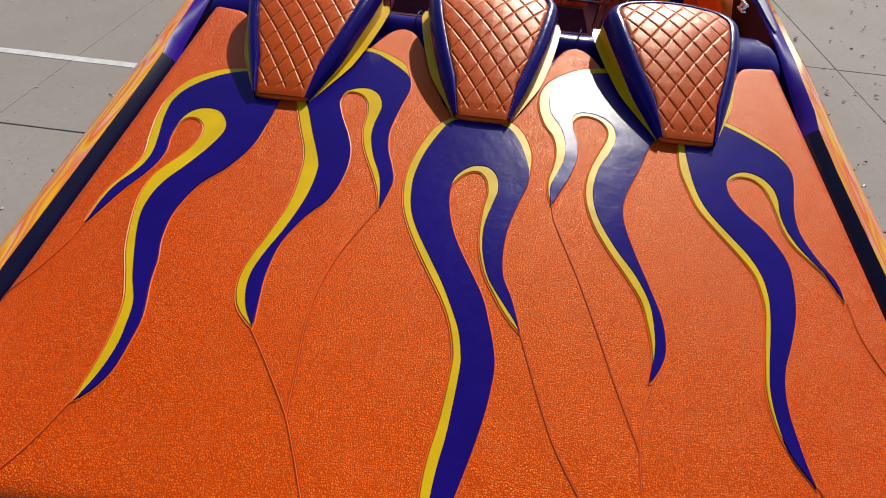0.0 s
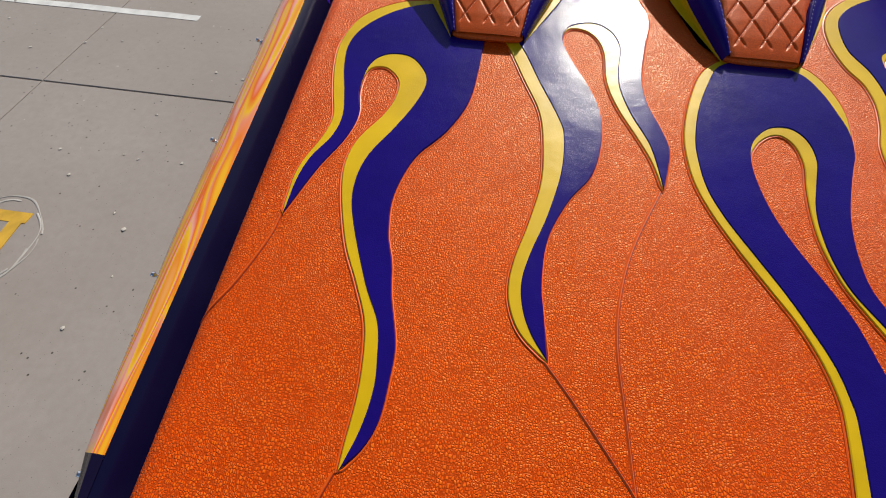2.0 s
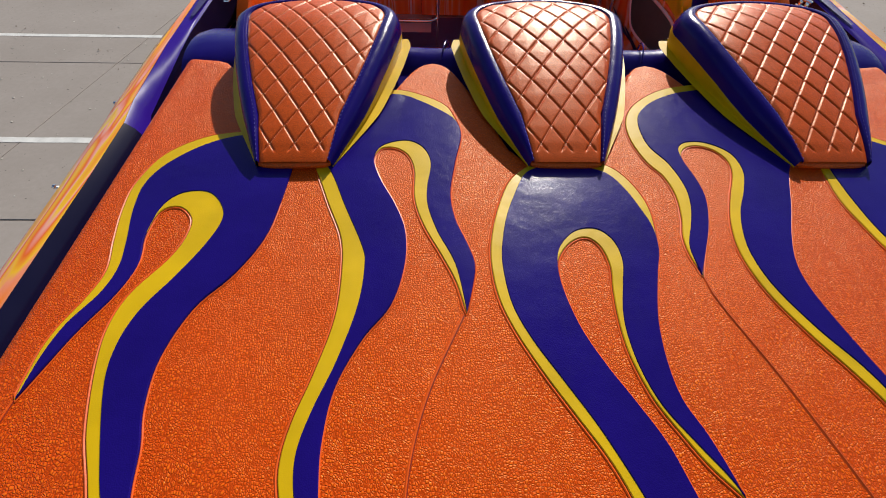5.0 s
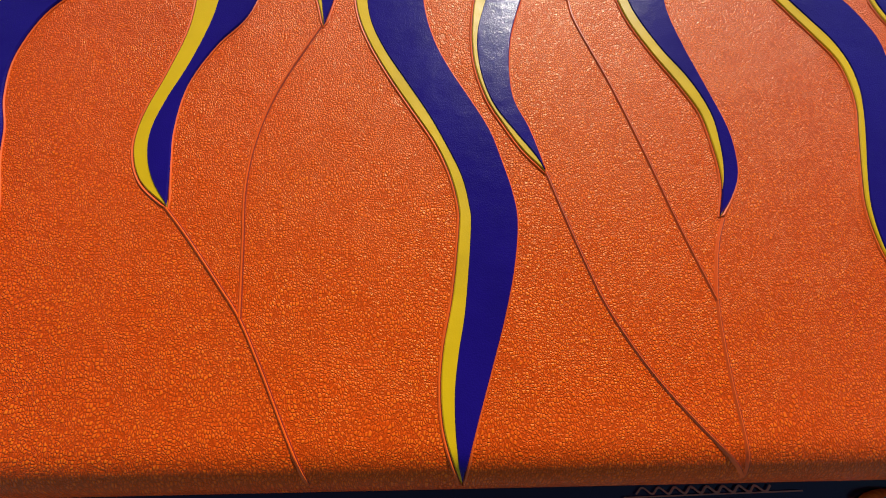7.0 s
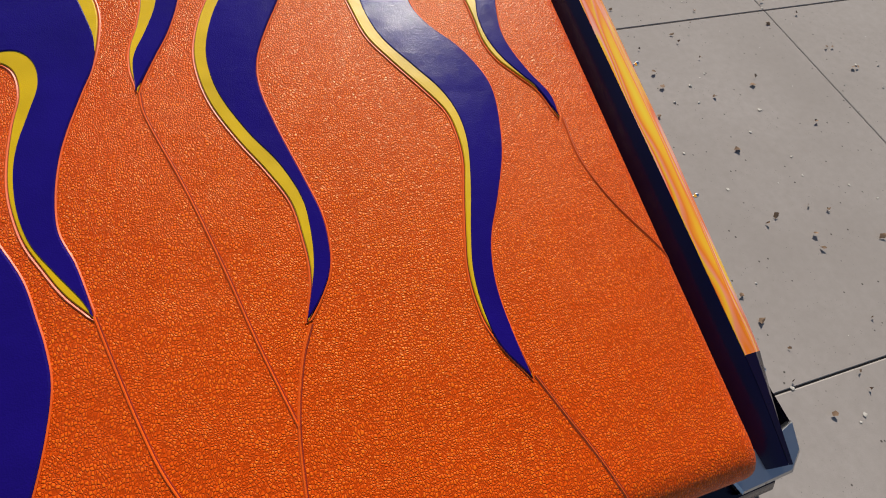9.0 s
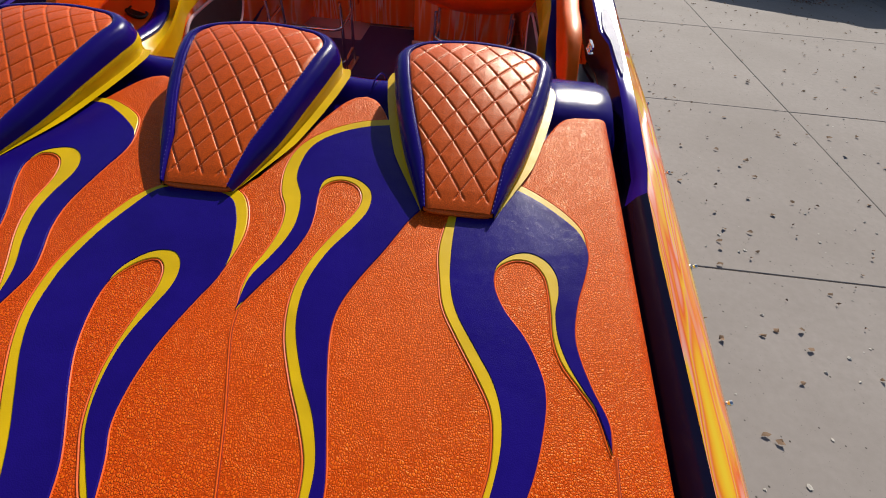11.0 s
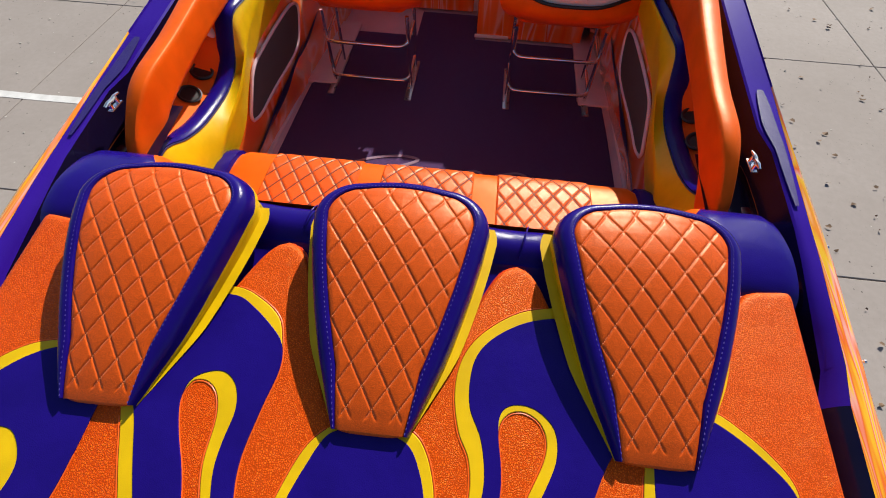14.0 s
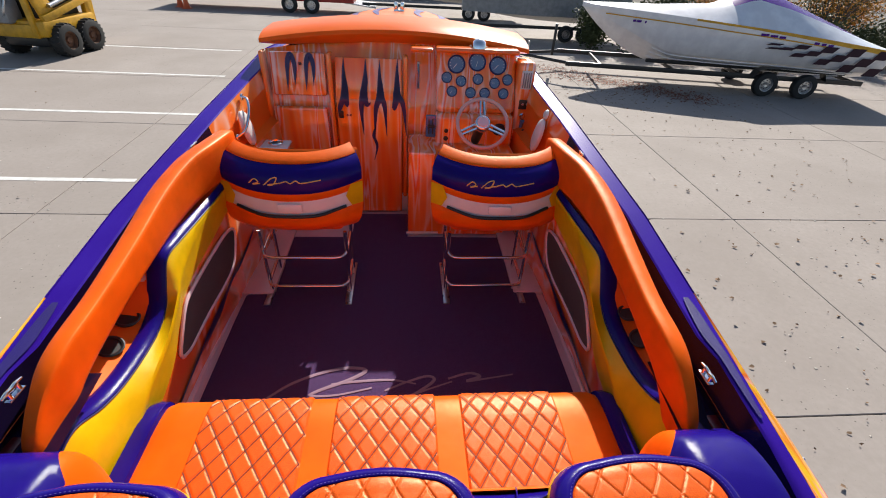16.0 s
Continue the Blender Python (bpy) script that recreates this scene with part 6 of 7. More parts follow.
def build_foredeck():
    rows = []
    for i in range(34):
        y = 5.28 + i * 0.15
        a, b_, c, h = lerp_table(RAIL, y)
        zr = deck_z(y) + h + 0.01
        mid = deck_crown(y, zr)
        rows.append([(a * (-1 + k / 10), y, zr + (mid - zr) * (1 - (abs(-1 + k / 10)) ** 2.2)) for k in range(21)])
    part("foredeck", loft(rows), M_GEL_DECK, boat, "glossy orange foredeck")
    # long blue flame strokes over the deck
    for k, x0 in enumerate((-0.62, -0.42, -0.2, 0.2, 0.42, 0.62)):
        rws = []
        for i in range(20):
            y = 5.75 + 0.07 * i
            t = i / 19
            a, b_, c, h = lerp_table(RAIL, y)
            zr = deck_z(y) + h + 0.01
            mid = deck_crown(y, zr)
            xc = x0 * (1 - 0.1 * t) + 0.03 * math.sin(6 * t + k)
            w = 0.05 * t ** 0.7 + 0.004
            zf = lambda x: zr + (mid - zr) * (1 - abs(x / a) ** 2.2) + 0.004
            rws.append([(xc - w, y, zf(xc - w)), (xc, y, zf(xc)), (xc + w, y, zf(xc + w))])
        part("painted_flame", loft(rws), M_FLAME_P, boat, "purple-blue painted flame")
    n = thing("bow_light", "chrome twin bow light on the foredeck", "boat light", (0.0, 6.3, 2.855))
    part("base", box((0.10, 0.08, 0.02), (0.0, 6.3, 2.862), 0.006), M_CHROME, n)
    for x in (-0.03, 0.03):
        part("lamp", cyl(0.022, 0.018, 0.07, (x, 6.3, 2.90), 14, 0.006), M_CHROME, n)


build_foredeck()


# ---- the yard: trailers, another boat, machines, bushes ----
def wheel_at(parent, x, y, z, r, w, rim_mat, tread=False):
    """A tyre and rim with the axle along x or y, given by the parent's side."""
    m = pose(x, y, z, 90, 0, 0)
    prof = [(r * 0.55, -w / 2), (r * 0.80, -w / 2), (r * 0.94, -w * 0.44), (r, -w * 0.25), (r, w * 0.25), (r * 0.94, w * 0.44), (r * 0.80, w / 2), (r * 0.55, w / 2), (r * 0.55, -w / 2)]
    wheel = part("wheel", lathe(prof, 36, m), M_RUBBER, parent, "black rubber tyre")
    rim = part("rim", lathe([(0.0, w * 0.30), (r * 0.18, w * 0.34), (r * 0.22, w * 0.20), (r * 0.45, w * 0.18), (r * 0.52, w * 0.42), (r * 0.58, w * 0.44), (r * 0.58, 0), (0.0, 0)], 28, m), rim_mat, wheel)
    if tread:
        t = bmesh.new()
        for i in range(22):
            a = 2 * math.pi * i / 22
            for s in (-1, 1):
                k = box((0.10 * r, 0.04, w * 0.46), (r * 0.99, 0, s * w * 0.22), 0.006, 1, pose(0, 0, 0, s * 22, 0, 0))
                bmesh.ops.transform(k, verts=k.verts, matrix=m @ pose(0, 0, 0, 0, 0, math.degrees(a)))
                merge(t, k)
        tagged(part("tread", t, M_RUBBER, wheel, "chunky tread blocks"), kind="stuff")
    else:
        b = bmesh.new()
        for i in range(8):
            a = 2 * math.pi * i / 8
            k = cyl(r * 0.045, r * 0.045, w * 0.06, (r * 0.34 * math.cos(a), r * 0.34 * math.sin(a), w * 0.22), 8)
            bmesh.ops.transform(k, verts=k.verts, matrix=m)
            merge(b, k)
        tagged(part("rim_holes", b, M_BLACK, wheel), kind="stuff")
    return wheel


def other_boat():
    bt = thing("speedboat", "white speedboat with violet deck and checkered stern on a trailer", "boat", (10, 16.4, 0.6))
    L0, L1 = 5.45, 14.15
    half, hull_l, deck = [], [], []
    sections = []
    for i in range(41):
        t = i / 40
        x = L0 + (L1 - L0) * t
        wide = 1.22 * min(1, (t * 2.2) ** 0.62) if t < 0.46 else 1.22
        wide = max(0.02, wide)
        sheer = 2.08 - 0.62 * t + 0.10 * math.sin(math.pi * t)
        keel = 0.50 + 1.50 * max(0, 1 - t / 0.36) ** 2.0
        chine = keel + (sheer - keel) * (0.34 if t > 0.3 else 0.34 + 0.3 * (1 - t / 0.3))
        sections.append((x, wide, sheer, keel, chine))
    for s in (-1, 1):
        rows = [[(x, 16.4 + s * a, z) for a, z in ((w, sh), (w * 1.0, sh - 0.10), (w * 0.93, (sh + ch) / 2), (w * 0.80, ch), (w * 0.76, ch - 0.03), (w * 0.4, (ch + ke) / 2 - 0.02), (0, ke))] for x, w, sh, ke, ch in sections]
        part("hull_side", loft(rows), M_HULL_W, bt, "white gelcoat hull side")
        rows = [[(x, 16.4 + s * (w * 0.955 + 0.012 - 0.06 * k), sh - 0.27 - 0.045 * k) for k in (0, 1)] for x, w, sh, ke, ch in sections[3:34]]
        part("pin_stripe", loft([[(x, 16.4 + s * (w * 0.99 + 0.012), sh - 0.17), (x, 16.4 + s * (w * 0.985 + 0.012), sh - 0.20)] for x, w, sh, ke, ch in sections[3:32]]), M_LOADER, bt, "thin yellow pin stripe")
        for k in range(3):
            rows = [[(x, 16.4 + s * (w * (0.73 - 0.2 * k) + 0.012), ch - (ch - ke) * (0.15 + 0.27 * k) + dz) for dz in (0.0, -0.03)] for x, w, sh, ke, ch in sections[10:38]]
            part("strake", loft(rows), M_HULL_W, bt)
    rows = []
    for x, w, sh, ke, ch in sections:
        t = (x - L0) / (L1 - L0)
        crown = lerp_table([(0, 0.03), (0.25, 0.16), (0.44, 0.36), (0.54, 0.90), (0.66, 0.74), (0.95, 0.14), (1.0, 0.05)], t)[0]
        rows.append([(x, 16.4 + w * a, sh + crown * (1 - abs(a) ** 1.8)) for a in (-1, -0.8, -0.5, -0.2, 0, 0.2, 0.5, 0.8, 1)])
    part("deck", loft(rows[:20]), M_HULL_W, bt, "white foredeck")
    part("side_deck", loft([r[:3] for r in rows[19:]]), M_HULL_W, bt, "white side deck")
    part("side_deck", loft([r[6:] for r in rows[19:]]), M_HULL_W, bt, "white side deck")
    part("cockpit_cover", loft([r[2:7] for r in rows[19:]]), M_HULL_P, bt, "violet deck and cockpit")
    part("transom", loft([[(14.15, 16.4 - 1.22, 1.46), (14.15, 16.4 + 1.22, 1.46)], [(14.1, 16.4 - 0.98, 0.9), (14.1, 16.4 + 0.98, 0.9)], [(14.1, 16.3, 0.66), (14.1, 16.5, 0.66)]]), M_HULL_W, bt)
    # violet sweep and checks on the near side
    side_y = lambda x, z: 16.4 - 1.22 - 0.012 + 0.10 * max(0, min(1, (1.30 - z) / 0.6)) * 1.0
    rows = [[(x, 16.4 - w - 0.012, sh + 0.004), (x, 16.4 - w * 0.998 - 0.014, sh - 0.05 - 0.16 * max(0, (t0 - 0.5)) )] for (x, w, sh, ke, ch), t0 in [(q, (q[0] - L0) / (L1 - L0)) for q in sections[14:]]]
    part("yellow_sweep", loft(rows), M_LOADER, bt, "yellow paint sweep below the deck edge")
    for r in range(3):
        for c in range(9):
            if (r + c) % 2:
                continue
            grow = min(1, 0.22 + 0.12 * c)
            x = 10.75 + 0.38 * c
            if x > 13.9:
                continue
            z = 1.46 - 0.045 * (x - 10.75) - 0.23 * (r - 0.1) * grow
            b = bmesh.new()
            hw, hh = 0.19, 0.115 * grow
            skew = 0.10
            vs = [(x - hw + skew, z + hh), (x + hw + skew, z + hh), (x + hw - skew * 0.3, z - hh), (x - hw - skew * 0.3, z - hh)]
            b.faces.new([b.verts.new((px, side_y(px, pz) - 0.006, pz)) for px, pz in vs])
            part("check_square", b, M_CHECK, bt, "dark maroon check")
    for x0, w in ((6.9, 0.08), (7.02, 0.14), (7.2, 0.05), (10.4, 0.22), (10.66, 0.2), (10.9, 0.18), (11.9, 0.14), (12.1, 0.12), (12.3, 0.14)):
        b = box((w, 0.006, 0.06), (x0, 16.4 - lerp_table([(s[0], s[1]) for s in sections], x0)[0] * 0.985 - 0.02, lerp_table([(s[0], s[2]) for s in sections], x0)[0] - (0.27 if x0 < 8 else 0.14)), 0.0)
        part("lettering_bar", b, M_HULL_P, bt, "illegible dark lettering")
    tr = thing("boat_trailer", "black steel tandem-axle boat trailer", "trailer", (10.5, 16.2, 0.0), "boat trailers")
    for yy in (15.45, 17.35):
        part("frame_beam", box((8.8, 0.07, 0.13), (9.5, yy, 0.52), 0.01), M_BLACK, tr)
    for x in (6.2, 8.4, 10.4, 13.8):
        part("cross_beam", box((0.07, 1.9, 0.09), (x, 16.4, 0.50), 0.01), M_BLACK, tr)
    part("tongue", tube([(5.2, 15.5, 0.52), (3.6, 16.4, 0.55), (5.2, 17.3, 0.52)], 0.045, 8), M_BLACK, tr)
    part("jack", tube([(4.0, 16.2, 0.02), (4.0, 16.2, 0.95)], 0.03, 8), M_STEEL, tr)
    part("winch_post", box((0.08, 0.08, 0.9), (4.8, 16.4, 1.0), 0.01), M_BLACK, tr)
    for x in (11.08, 12.22):
        wheel_at(tr, x, 15.35, 0.345, 0.345, 0.22, M_STEEL)
        wheel_at(tr, x, 17.4, 0.345, 0.345, 0.22, M_STEEL)
    part("fender", loft([[(x, 15.22, z), (x, 15.52, z)] for x, z in ((10.6, 0.55), (10.7, 0.74), (10.9, 0.80), (11.65, 0.82), (12.4, 0.80), (12.6, 0.74), (12.7, 0.55))]), M_BLACK, tr)
    for yy in (15.9, 16.9):
        part("bunk", box((6.0, 0.12, 0.10), (10.6, yy, 0.68), 0.02), M_RUBBER, tr)
    swing = pose(4.95, 16.45, 0, 0, 0, -8.0) @ pose(-5.0, -16.4, 0)
    for ob in (bt, tr):
        ob.matrix_basis = swing @ pose(*BASE[ob])


other_boat()


def loader():
    """Built along x at the origin, its wheels on the -y side, then turned to stand along y."""
    l = thing("skid_loader", "worn yellow skid-steer loader with black tyres", "loader", (0, 0, 0))
    part("chassis", box((2.0, 1.5, 0.42), (0.0, 0.55, 0.78), 0.06), M_LOADER, l)
    part("belly", box((1.8, 1.3, 0.3), (0.0, 0.6, 0.45), 0.05), M_BLACK, l)
    part("rear_sill", box((0.16, 2.3, 0.34), (-0.98, 1.30, 0.72), 0.03), M_LOADER, l)
    part("rear_post", box((0.14, 0.14, 1.0), (-0.98, 0.10, 1.05), 0.02), M_LOADER, l)
    part("rear_post", box((0.14, 0.14, 1.5), (-0.98, 1.75, 1.35), 0.02), M_LOADER, l)
    part("tower", box((0.34, 0.16, 1.5), (1.05, -0.02, 1.35), 0.03, m=pose(0, 0, 0, 0, 8, 0)), M_LOADER, l)
    part("tower", box((0.34, 0.16, 1.5), (1.05, 1.3, 1.35), 0.03, m=pose(0, 0, 0, 0, 8, 0)), M_LOADER, l)
    part("side_plate", box((0.55, 0.10, 0.8), (-0.62, -0.05, 1.30), 0.10, 3, pose(0, 0, 0, 0, -16, 0)), M_LOADER, l)
    part("lift_arm", box((2.0, 0.14, 0.20), (0.10, -0.12, 1.22), 0.03, m=pose(0, 0, 0, 0, -12, 0)), M_LOADER, l)
    part("ram", tube([(-0.55, -0.16, 1.32), (0.65, -0.16, 1.58)], 0.06, 12), M_STEEL, l, "bright hydraulic ram")
    part("cab", box((1.4, 1.1, 1.4), (0.1, 0.65, 1.65), 0.05), M_BLACK, l, "dark open cab")
    part("engine_block", box((0.5, 0.7, 0.6), (-0.95, 0.9, 1.2), 0.08), M_GREY, l)
    part("hose", tube(spline([(-1.12, 0.5, 1.5), (-1.2, 0.6, 1.2), (-1.1, 0.75, 0.95)], 5), 0.03, 8), M_STEEL, l)
    for x in (-0.47, 0.47):
        wheel_at(l, x, -0.22, 0.44, 0.44, 0.36, M_RUST, True)
        wheel_at(l, x, 1.35, 0.44, 0.44, 0.36, M_RUST, True)
    l.matrix_basis = pose(-9.95, 16.85, 0, 0, 0, 82)


loader()


def red_trailer():
    t = thing("red_trailer", "long red equipment trailer with two dark wheels", "trailer", (-6, 27.4, 0))
    part("bed", box((9.0, 2.0, 0.20), (-7.0, 27.9, 0.62), 0.03), M_RED, t)
    part("side_rail", box((9.0, 0.08, 0.30), (-7.0, 26.9, 0.80), 0.02), M_RED, t)
    for i in range(7):
        part("stake", box((0.07, 0.07, 0.5), (-11.2 + 1.35 * i, 26.88, 0.95), 0.01), M_RED, t)
    for x in (-5.62, -4.55):
        wheel_at(t, x, 26.85, 0.38, 0.38, 0.24, M_STEEL)
    part("ramp", box((1.6, 1.8, 0.06), (-2.2, 27.9, 0.45), 0.01, m=pose(0, 0, 0, 0, 6, 0)), M_STEEL, t)


red_trailer()


def cone(x, y):
    c = thing("traffic_cone", "orange plastic traffic cone on concrete", "traffic cone", (x, y, 0), "traffic cones")
    part("body", lathe([(0.0, 0.72), (0.03, 0.72), (0.15, 0.03), (0.15, 0.02), (0.0, 0.02)], 24, pose(x, y, 0)), M_ORCONE, c)
    part("base", box((0.38, 0.38, 0.03), (x, y, 0.015), 0.01), M_ORCONE, c)


cone(-10.9, 27.0)
cone(-10.45, 26.6)


def far_boats():
    """Small craft and trailers behind, seen over the bow."""
    for k, (x, y, ln, mat, lab) in enumerate(((2.4, 28.0, 7.4, M_GREY, "grey aluminium boat on a trailer"), (6.0, 23.0, 7.0, M_GREY, "dull silver open boat on a trailer"), (-0.8, 36.0, 7.0, M_HULL_W, "white cabin boat far across the yard"))):
        b = thing("moored_boat", lab, "boat", (x, y, 0), "boats in the yard")
        secs = []
        tall = 2.15 if k == 1 else 1.55
        for i in range(15):
            t = i / 14
            w = 1.05 * min(1, 0.25 + t * 1.8)
            secs.append([(x - ln / 2 + ln * t, y + s * w * a, z) for s, a, z in ((-1, 1, tall - 0.2 * t), (-1, 0.85, 0.95), (-1, 0.0, 0.62 + 0.5 * (1 - t) ** 3), (1, 0.85, 0.95), (1, 1, tall - 0.2 * t))])
        part("hull", loft(secs, True, True), mat, b)
        part("gunwale", tube([s[0] for s in secs], 0.04, 6), M_BLACK, b)
        part("engine_cowl", box((0.5, 0.45, 0.8), (x + ln / 2 + 0.2, y, tall - 0.05), 0.12, 3), M_BLACK, b)
        part("windscreen", box((0.06, 1.3, 0.4), (x, y, tall + 0.10), 0.02, m=pose(0, 0, 0, 0, -25, 0)), M_GLASS_D, b)
        part("trailer_beam", box((ln + 1.0, 0.10, 0.12), (x - 0.3, y - 0.7, 0.5), 0.01), M_BLACK, b)
        for dx in (0.9, 1.7):
            wheel_at(b, x + dx, y - 1.05, 0.33, 0.33, 0.2, M_STEEL)


far_boats()


def truck():
    t = thing("box_truck", "white and grey truck parked far across the yard", "truck", (4.5, 38, 0))
    part("cargo_box", box((6.5, 2.4, 2.5), (5.2, 39, 2.1), 0.05), M_WHITE, t)
    part("cab", box((1.9, 2.3, 1.9), (1.0, 39, 1.5), 0.2, 3), M_GREY, t)
    part("window", box((1.0, 0.04, 0.6), (1.0, 37.83, 1.9), 0.05), M_GLASS_D, t)
    for x in (1.0, 6.3, 7.4):
        wheel_at(t, x, 38.0, 0.48, 0.48, 0.3, M_STEEL)


truck()


def leaf_clump(b, rng, centre, spread, count, size):
    for _ in range(count):
        p = Vector(centre) + Vector([rng.gauss(0, s) for s in spread])
        a, e = rng.uniform(0, 6.28), rng.uniform(-0.9, 0.9)
        s = size * rng.uniform(0.6, 1.3)
        d = Vector((math.cos(a) * math.cos(e), math.sin(a) * math.cos(e), math.sin(e)))
        n = d.orthogonal().normalized()
        n = n * math.cos(a * 3) + d.cross(n) * math.sin(a * 3)
        vs = [b.verts.new(q) for q in (p - d * s, p + n * s * 0.45, p + d * s, p - n * s * 0.45)]
        b.faces.new(vs)


def shrub(x, y, h, mat, lab, seed, bare=False):
    rng = random.Random(seed)
    t = thing("autumn_tree" if bare else "shrub", lab, "tree" if bare else "shrub", (x, y, 0), "" if bare else "shrubs")
    limbs = bmesh.new()
    tips = []
    n = 9 if not bare else 14
    for i in range(n):
        a = rng.uniform(0, 6.28)
        lean = rng.uniform(0.15, 0.6)
        top = Vector((x + math.cos(a) * lean * h * 0.6, y + math.sin(a) * lean * h * 0.6, h * rng.uniform(0.6, 1.0)))
        z0 = h * rng.uniform(0.0, 0.3) if bare else 0.0
        mid = Vector((x, y, z0)).lerp(top, 0.5) + Vector((rng.gauss(0, 0.06), rng.gauss(0, 0.06), 0.1)) * h * 0.3
        tube(spline([(x, y, z0), mid, top], 4), lambda q, h=h: 0.02 * h * (1 - q) * 0.6 + 0.006, 6, False, limbs)
        tips += [mid, top]
    if bare:
        tube([(x, y, 0), (x, y, h * 0.35)], lambda q: 0.06 * (1 - q * 0.4), 8, False, limbs)
    part("trunk", limbs, M_BARK, t)
    leaves = bmesh.new()
    for p in tips:
        leaf_clump(leaves, rng, p, (h * 0.16, h * 0.16, h * 0.14), 60 if bare else 220, 0.05 if bare else 0.07)
    tagged(part("crown", leaves, mat, t), kind="stuff")


# last seven are an added hedge, there to darken the ground behind the boat
for i, (x, y, h, mat) in enumerate(((14.0, 22.5, 3.0, M_FOL_O), (16.2, 23.0, 2.8, M_FOL_O), (12.0, 23.5, 2.6, M_FOL_G), (18.5, 22.0, 2.4, M_FOL_G), (19.5, 19.5, 1.6, M_FOL_G), (21.0, 24.0, 3.2, M_FOL_O), (7.6, 20.6, 1.3, M_FOL_G), (9.2, 20.2, 1.5, M_FOL_G), (10.9, 20.0, 1.4, M_FOL_G), (12.5, 19.8, 1.5, M_FOL_G), (14.1, 19.6, 1.4, M_FOL_G), (15.8, 19.2, 1.5, M_FOL_G), (17.4, 18.8, 1.3, M_FOL_G))):
    shrub(x, y, h, mat, "orange autumn shrub behind the boats" if mat is M_FOL_O else "olive green shrub behind the boats, partly added to shade the ground", 40 + i)
shrub(17.6, 20.6, 3.4, M_FOL_O, "small bare-branched autumn tree at the yard's edge", 77, True)


def far_bank():
    rng = random.Random(5)
    b = bmesh.new()
    for i in range(70):
        x = -60 + i * 2.0
        leaf_clump(b, rng, (x, 62 + rng.uniform(-3, 3), rng.uniform(0.8, 2.6)), (1.2, 0.8, 1.2), 90, 0.28)
    solo("tree_line", b, M_FOL_G, "distant olive and brown tree line", "trees", (0, 62, 0), kind="stuff")


far_bank()

# tyre of a machine that stands beside the boat
def spare_tyre():
    t = thing("machine_wheel", "black chunky machine tyre standing on the concrete", "wheel", (-3.93, 0.90, 0))
    wheel_at(t, -3.93, 0.90, 0.36, 0.36, 0.28, M_RUST, True)


spare_tyre()


def litter():
    rng = random.Random(11)
    b = bmesh.new()
    for i in range(1000):
        if i < 520:
            x, y = rng.uniform(1.7, 9.5), rng.uniform(-1.0, 12.5)
        elif i < 620:
            x, y = rng.uniform(-9, -1.8), rng.uniform(-0.5, 14)
            if i % 3:
                continue
        else:
            x, y = rng.gauss(6.0, 2.2), rng.gauss(14.3, 0.7)
        s = rng.uniform(0.012, 0.040) * (0.7 if x < 0 else 1)
        a = rng.uniform(0, 6.28)
        ring = []
        for k in range(5):
            q = a + 2 * math.pi * k / 5
            rr = s * rng.uniform(0.5, 1.2)
            ring.append(b.verts.new((x + rr * math.cos(q), y + rr * 0.7 * math.sin(q), 0.006 + rng.uniform(0, 0.030))))
        c = b.verts.new((x, y, 0.006 + s * 0.5))
        for k in range(5):
            b.faces.new((c, ring[k], ring[(k + 1) % 5]))
    r = bmesh.new()
    for i in range(2600):
        if i < 1500:
            t = rng.random()
            x, y = 4.6 + 4.2 * t + rng.gauss(0, 0.35), 17.0 - 3.2 * t + rng.gauss(0, 0.55 - 0.2 * t)
        else:
            x, y = rng.uniform(12.5, 22), rng.uniform(16.3, 21.5)
        s, a = rng.uniform(0.02, 0.05), rng.uniform(0, 6.28)
        ring = [r.verts.new((x + s * rng.uniform(0.6, 1.2) * math.cos(a + 1.57 * k), y + s * 0.7 * math.sin(a + 1.57 * k), 0.006 + rng.uniform(0, 0.03))) for k in range(4)]
        r.faces.new(ring)
    solo("leaf_drift", r, M_LEAF_R, "drift of red-brown fallen leaves under the boats", "leaves", (6, 15, 0), kind="stuff")
    solo("leaf_litter", b, M_LEAF, "scattered dry brown leaves on the concrete", "leaves", (5, 6, 0), kind="stuff")
    b = bmesh.new()
    for i in range(420):
        x, y = rng.choice((-1, 1)) * rng.uniform(1.7, 7.5), rng.uniform(-1, 9)
        s = rng.uniform(0.006, 0.02)
        k = bmesh.new()
        bmesh.ops.create_icosphere(k, subdivisions=1, radius=s)
        for v in k.verts:
            v.co *= rng.uniform(0.6, 1.2)
            v.co.z = abs(v.co.z) * 0.7
        bmesh.ops.translate(k, verts=k.verts, vec=(x, y, 0.001))
        me = bpy.data.meshes.new("t")
        k.to_mesh(me)
        k.free()
        b.from_mesh(me)
        bpy.data.meshes.remove(me)
    solo("stone_chips", b, M_PEBB_W, "small pale stone chips on the concrete", "stones", (0, 4, 0), kind="stuff")


litter()


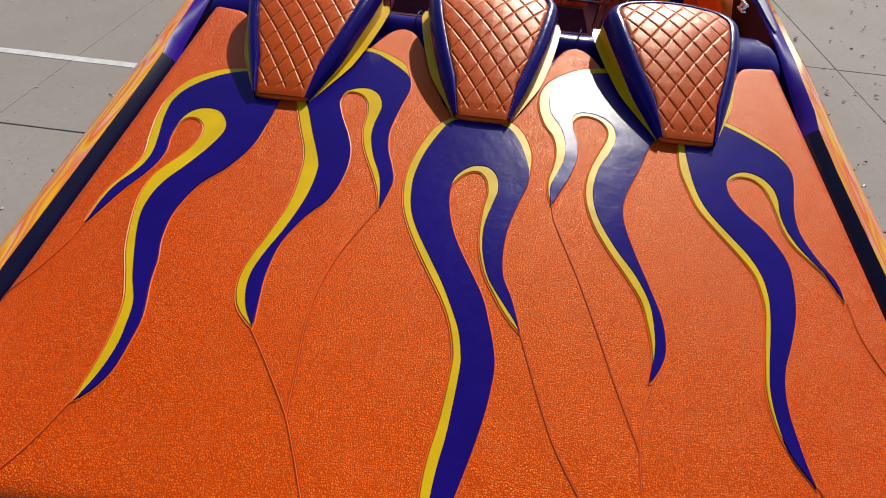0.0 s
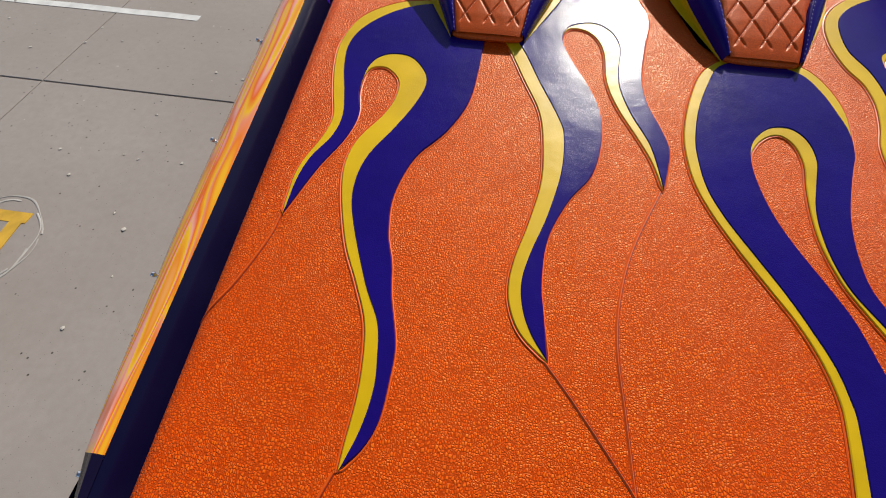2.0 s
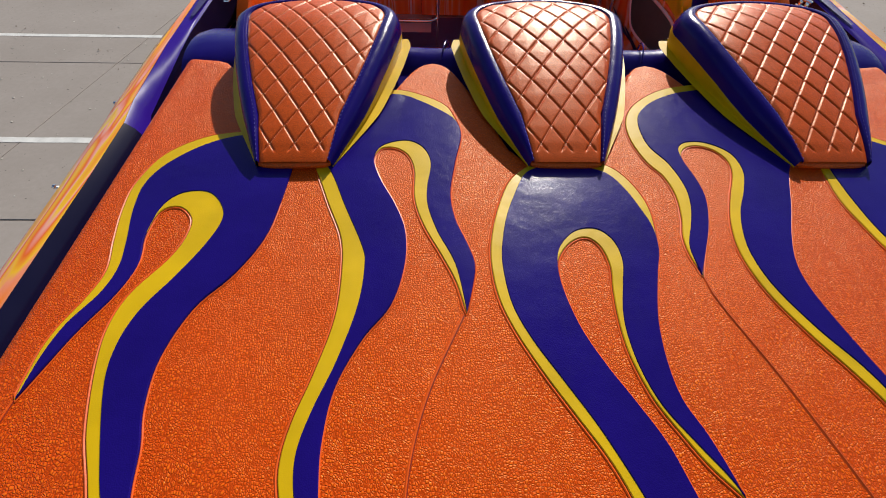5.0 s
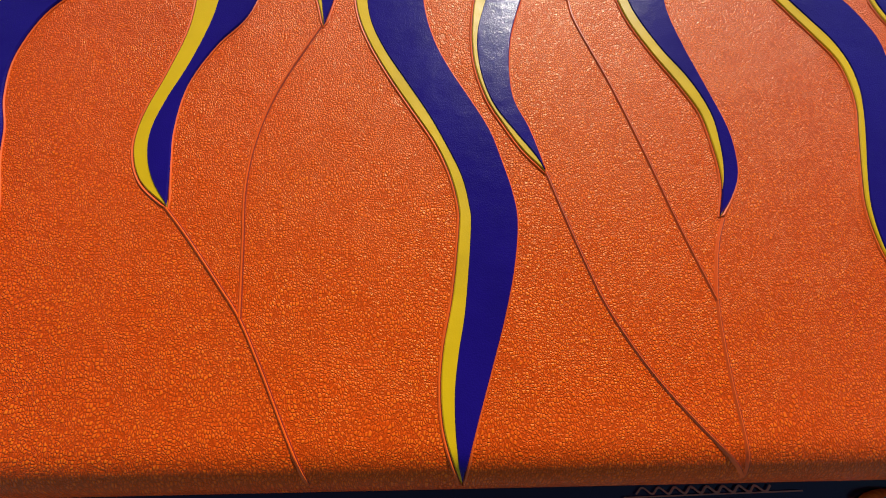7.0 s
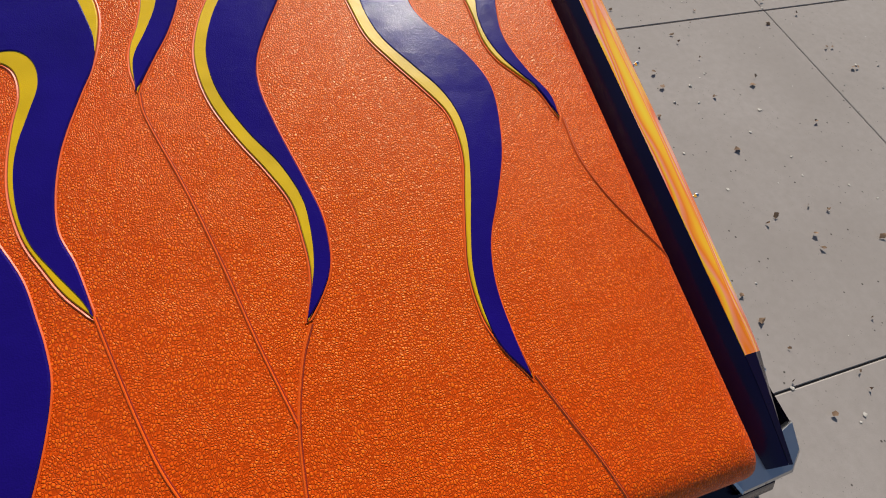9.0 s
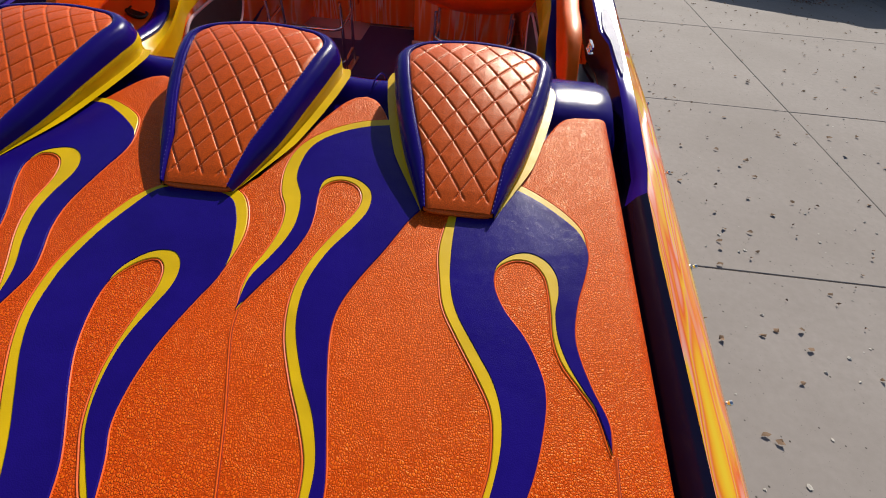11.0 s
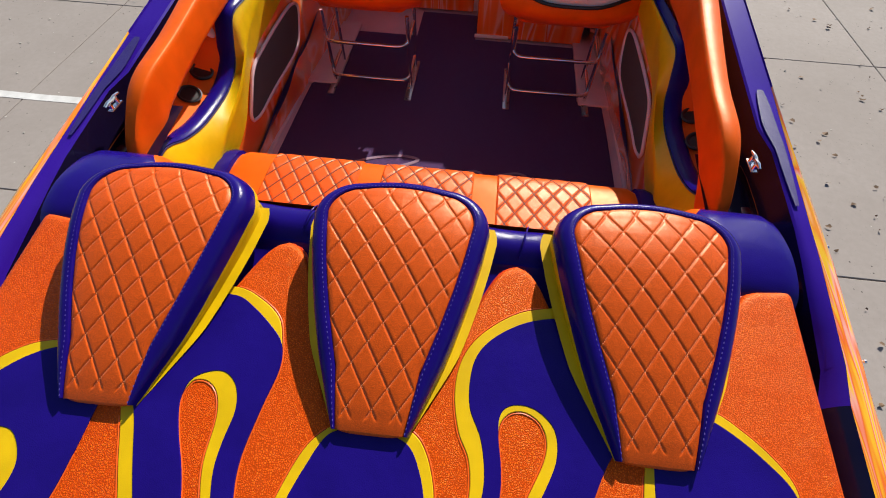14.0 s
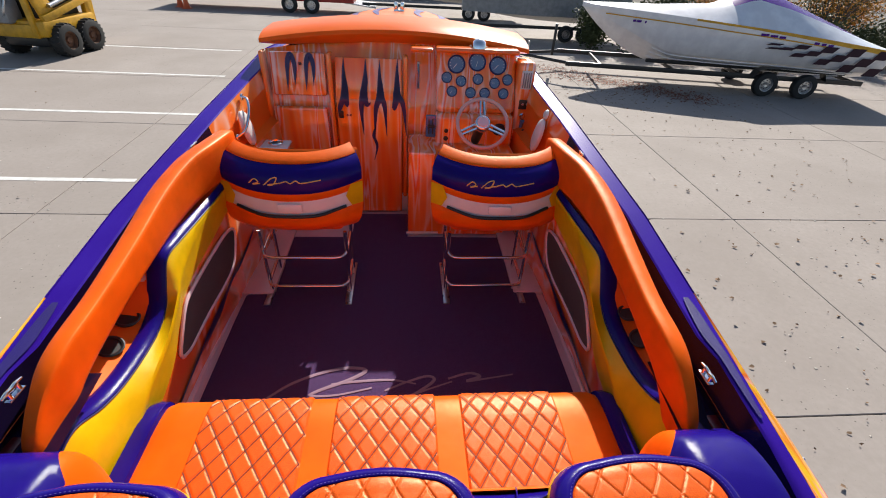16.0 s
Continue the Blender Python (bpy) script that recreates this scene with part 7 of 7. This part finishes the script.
def boat_trailer():
    """The trailer under the boat."""
    t = thing("boat_trailer", "dark steel trailer under the orange powerboat", "trailer", (0, 4, 0), "boat trailers")
    for x in (-0.95, 0.95):
        part("frame_beam", box((0.09, 8.6, 0.14), (x, 4.6, 0.52), 0.01), M_BLACK, t)
        part("bunk", box((0.14, 6.5, 0.30), (x * 0.55, 4.0, 0.74), 0.02), M_RUBBER, t)
        for y in (2.6, 3.5, 4.4):
            w = part("wheel", lathe([(0.19, -0.11), (0.28, -0.11), (0.33, -0.09), (0.345, -0.05), (0.345, 0.05), (0.33, 0.09), (0.28, 0.11), (0.19, 0.11), (0.19, -0.11)], 28, pose(x * 1.12, y, 0.345, 0, 90, 0)), M_RUBBER, t)
            part("rim", lathe([(0.0, -0.08), (0.19, -0.08), (0.20, 0.08), (0.0, 0.08)], 24, pose(x * 1.12, y, 0.345, 0, 90, 0)), M_STEEL, w)
    for y in (0.8, 3.0, 5.5, 8.0):
        part("cross_beam", box((1.9, 0.09, 0.10), (0, y, 0.50), 0.01), M_BLACK, t)


boat_trailer()

# ---- concrete slabs: pieces of the ground ----
def build_slabs():
    xs = [-25.7, -20.55, -15.4, -10.25, -5.1, 0.05, 5.3, 10.45, 15.5, 20.65, 25.8]
    ys = [-10.5, -6.9, -3.3, 0.28, 3.74, 7.26, 10.9, 14.5, 18.1, 21.7, 25.3, 28.9, 32.5, 36.1, 39.7]
    rng = random.Random(3)
    for i in range(len(xs) - 1):
        for j in range(len(ys) - 1):
            x0, x1, y0, y1 = xs[i] + 0.006, xs[i + 1] - 0.006, ys[j] + 0.006, ys[j + 1] - 0.006
            w, d = x1 - x0, y1 - y0
            me = bpy.data.meshes.new("slab")
            b = bmesh.new()
            rows = []
            for inset, z in ((0.0, -0.02), (0.0, -0.005), (0.006, 0.0)):
                rows.append([(-w / 2 + inset, -d / 2 + inset, z), (w / 2 - inset, -d / 2 + inset, z), (w / 2 - inset, d / 2 - inset, z), (-w / 2 + inset, d / 2 - inset, z)])
            loft(rows, True, False, b)
            b.faces.new([v for v in b.verts if v.co.z == 0.0])
            bmesh.ops.recalc_face_normals(b, faces=b.faces)
            b.to_mesh(me)
            b.free()
            me.materials.append(M_CONC)
            s = new("slab", me)
            s.parent = GROUND
            s.location = ((x0 + x1) / 2, (y0 + y1) / 2, rng.uniform(-0.0012, 0.0012))


build_slabs()
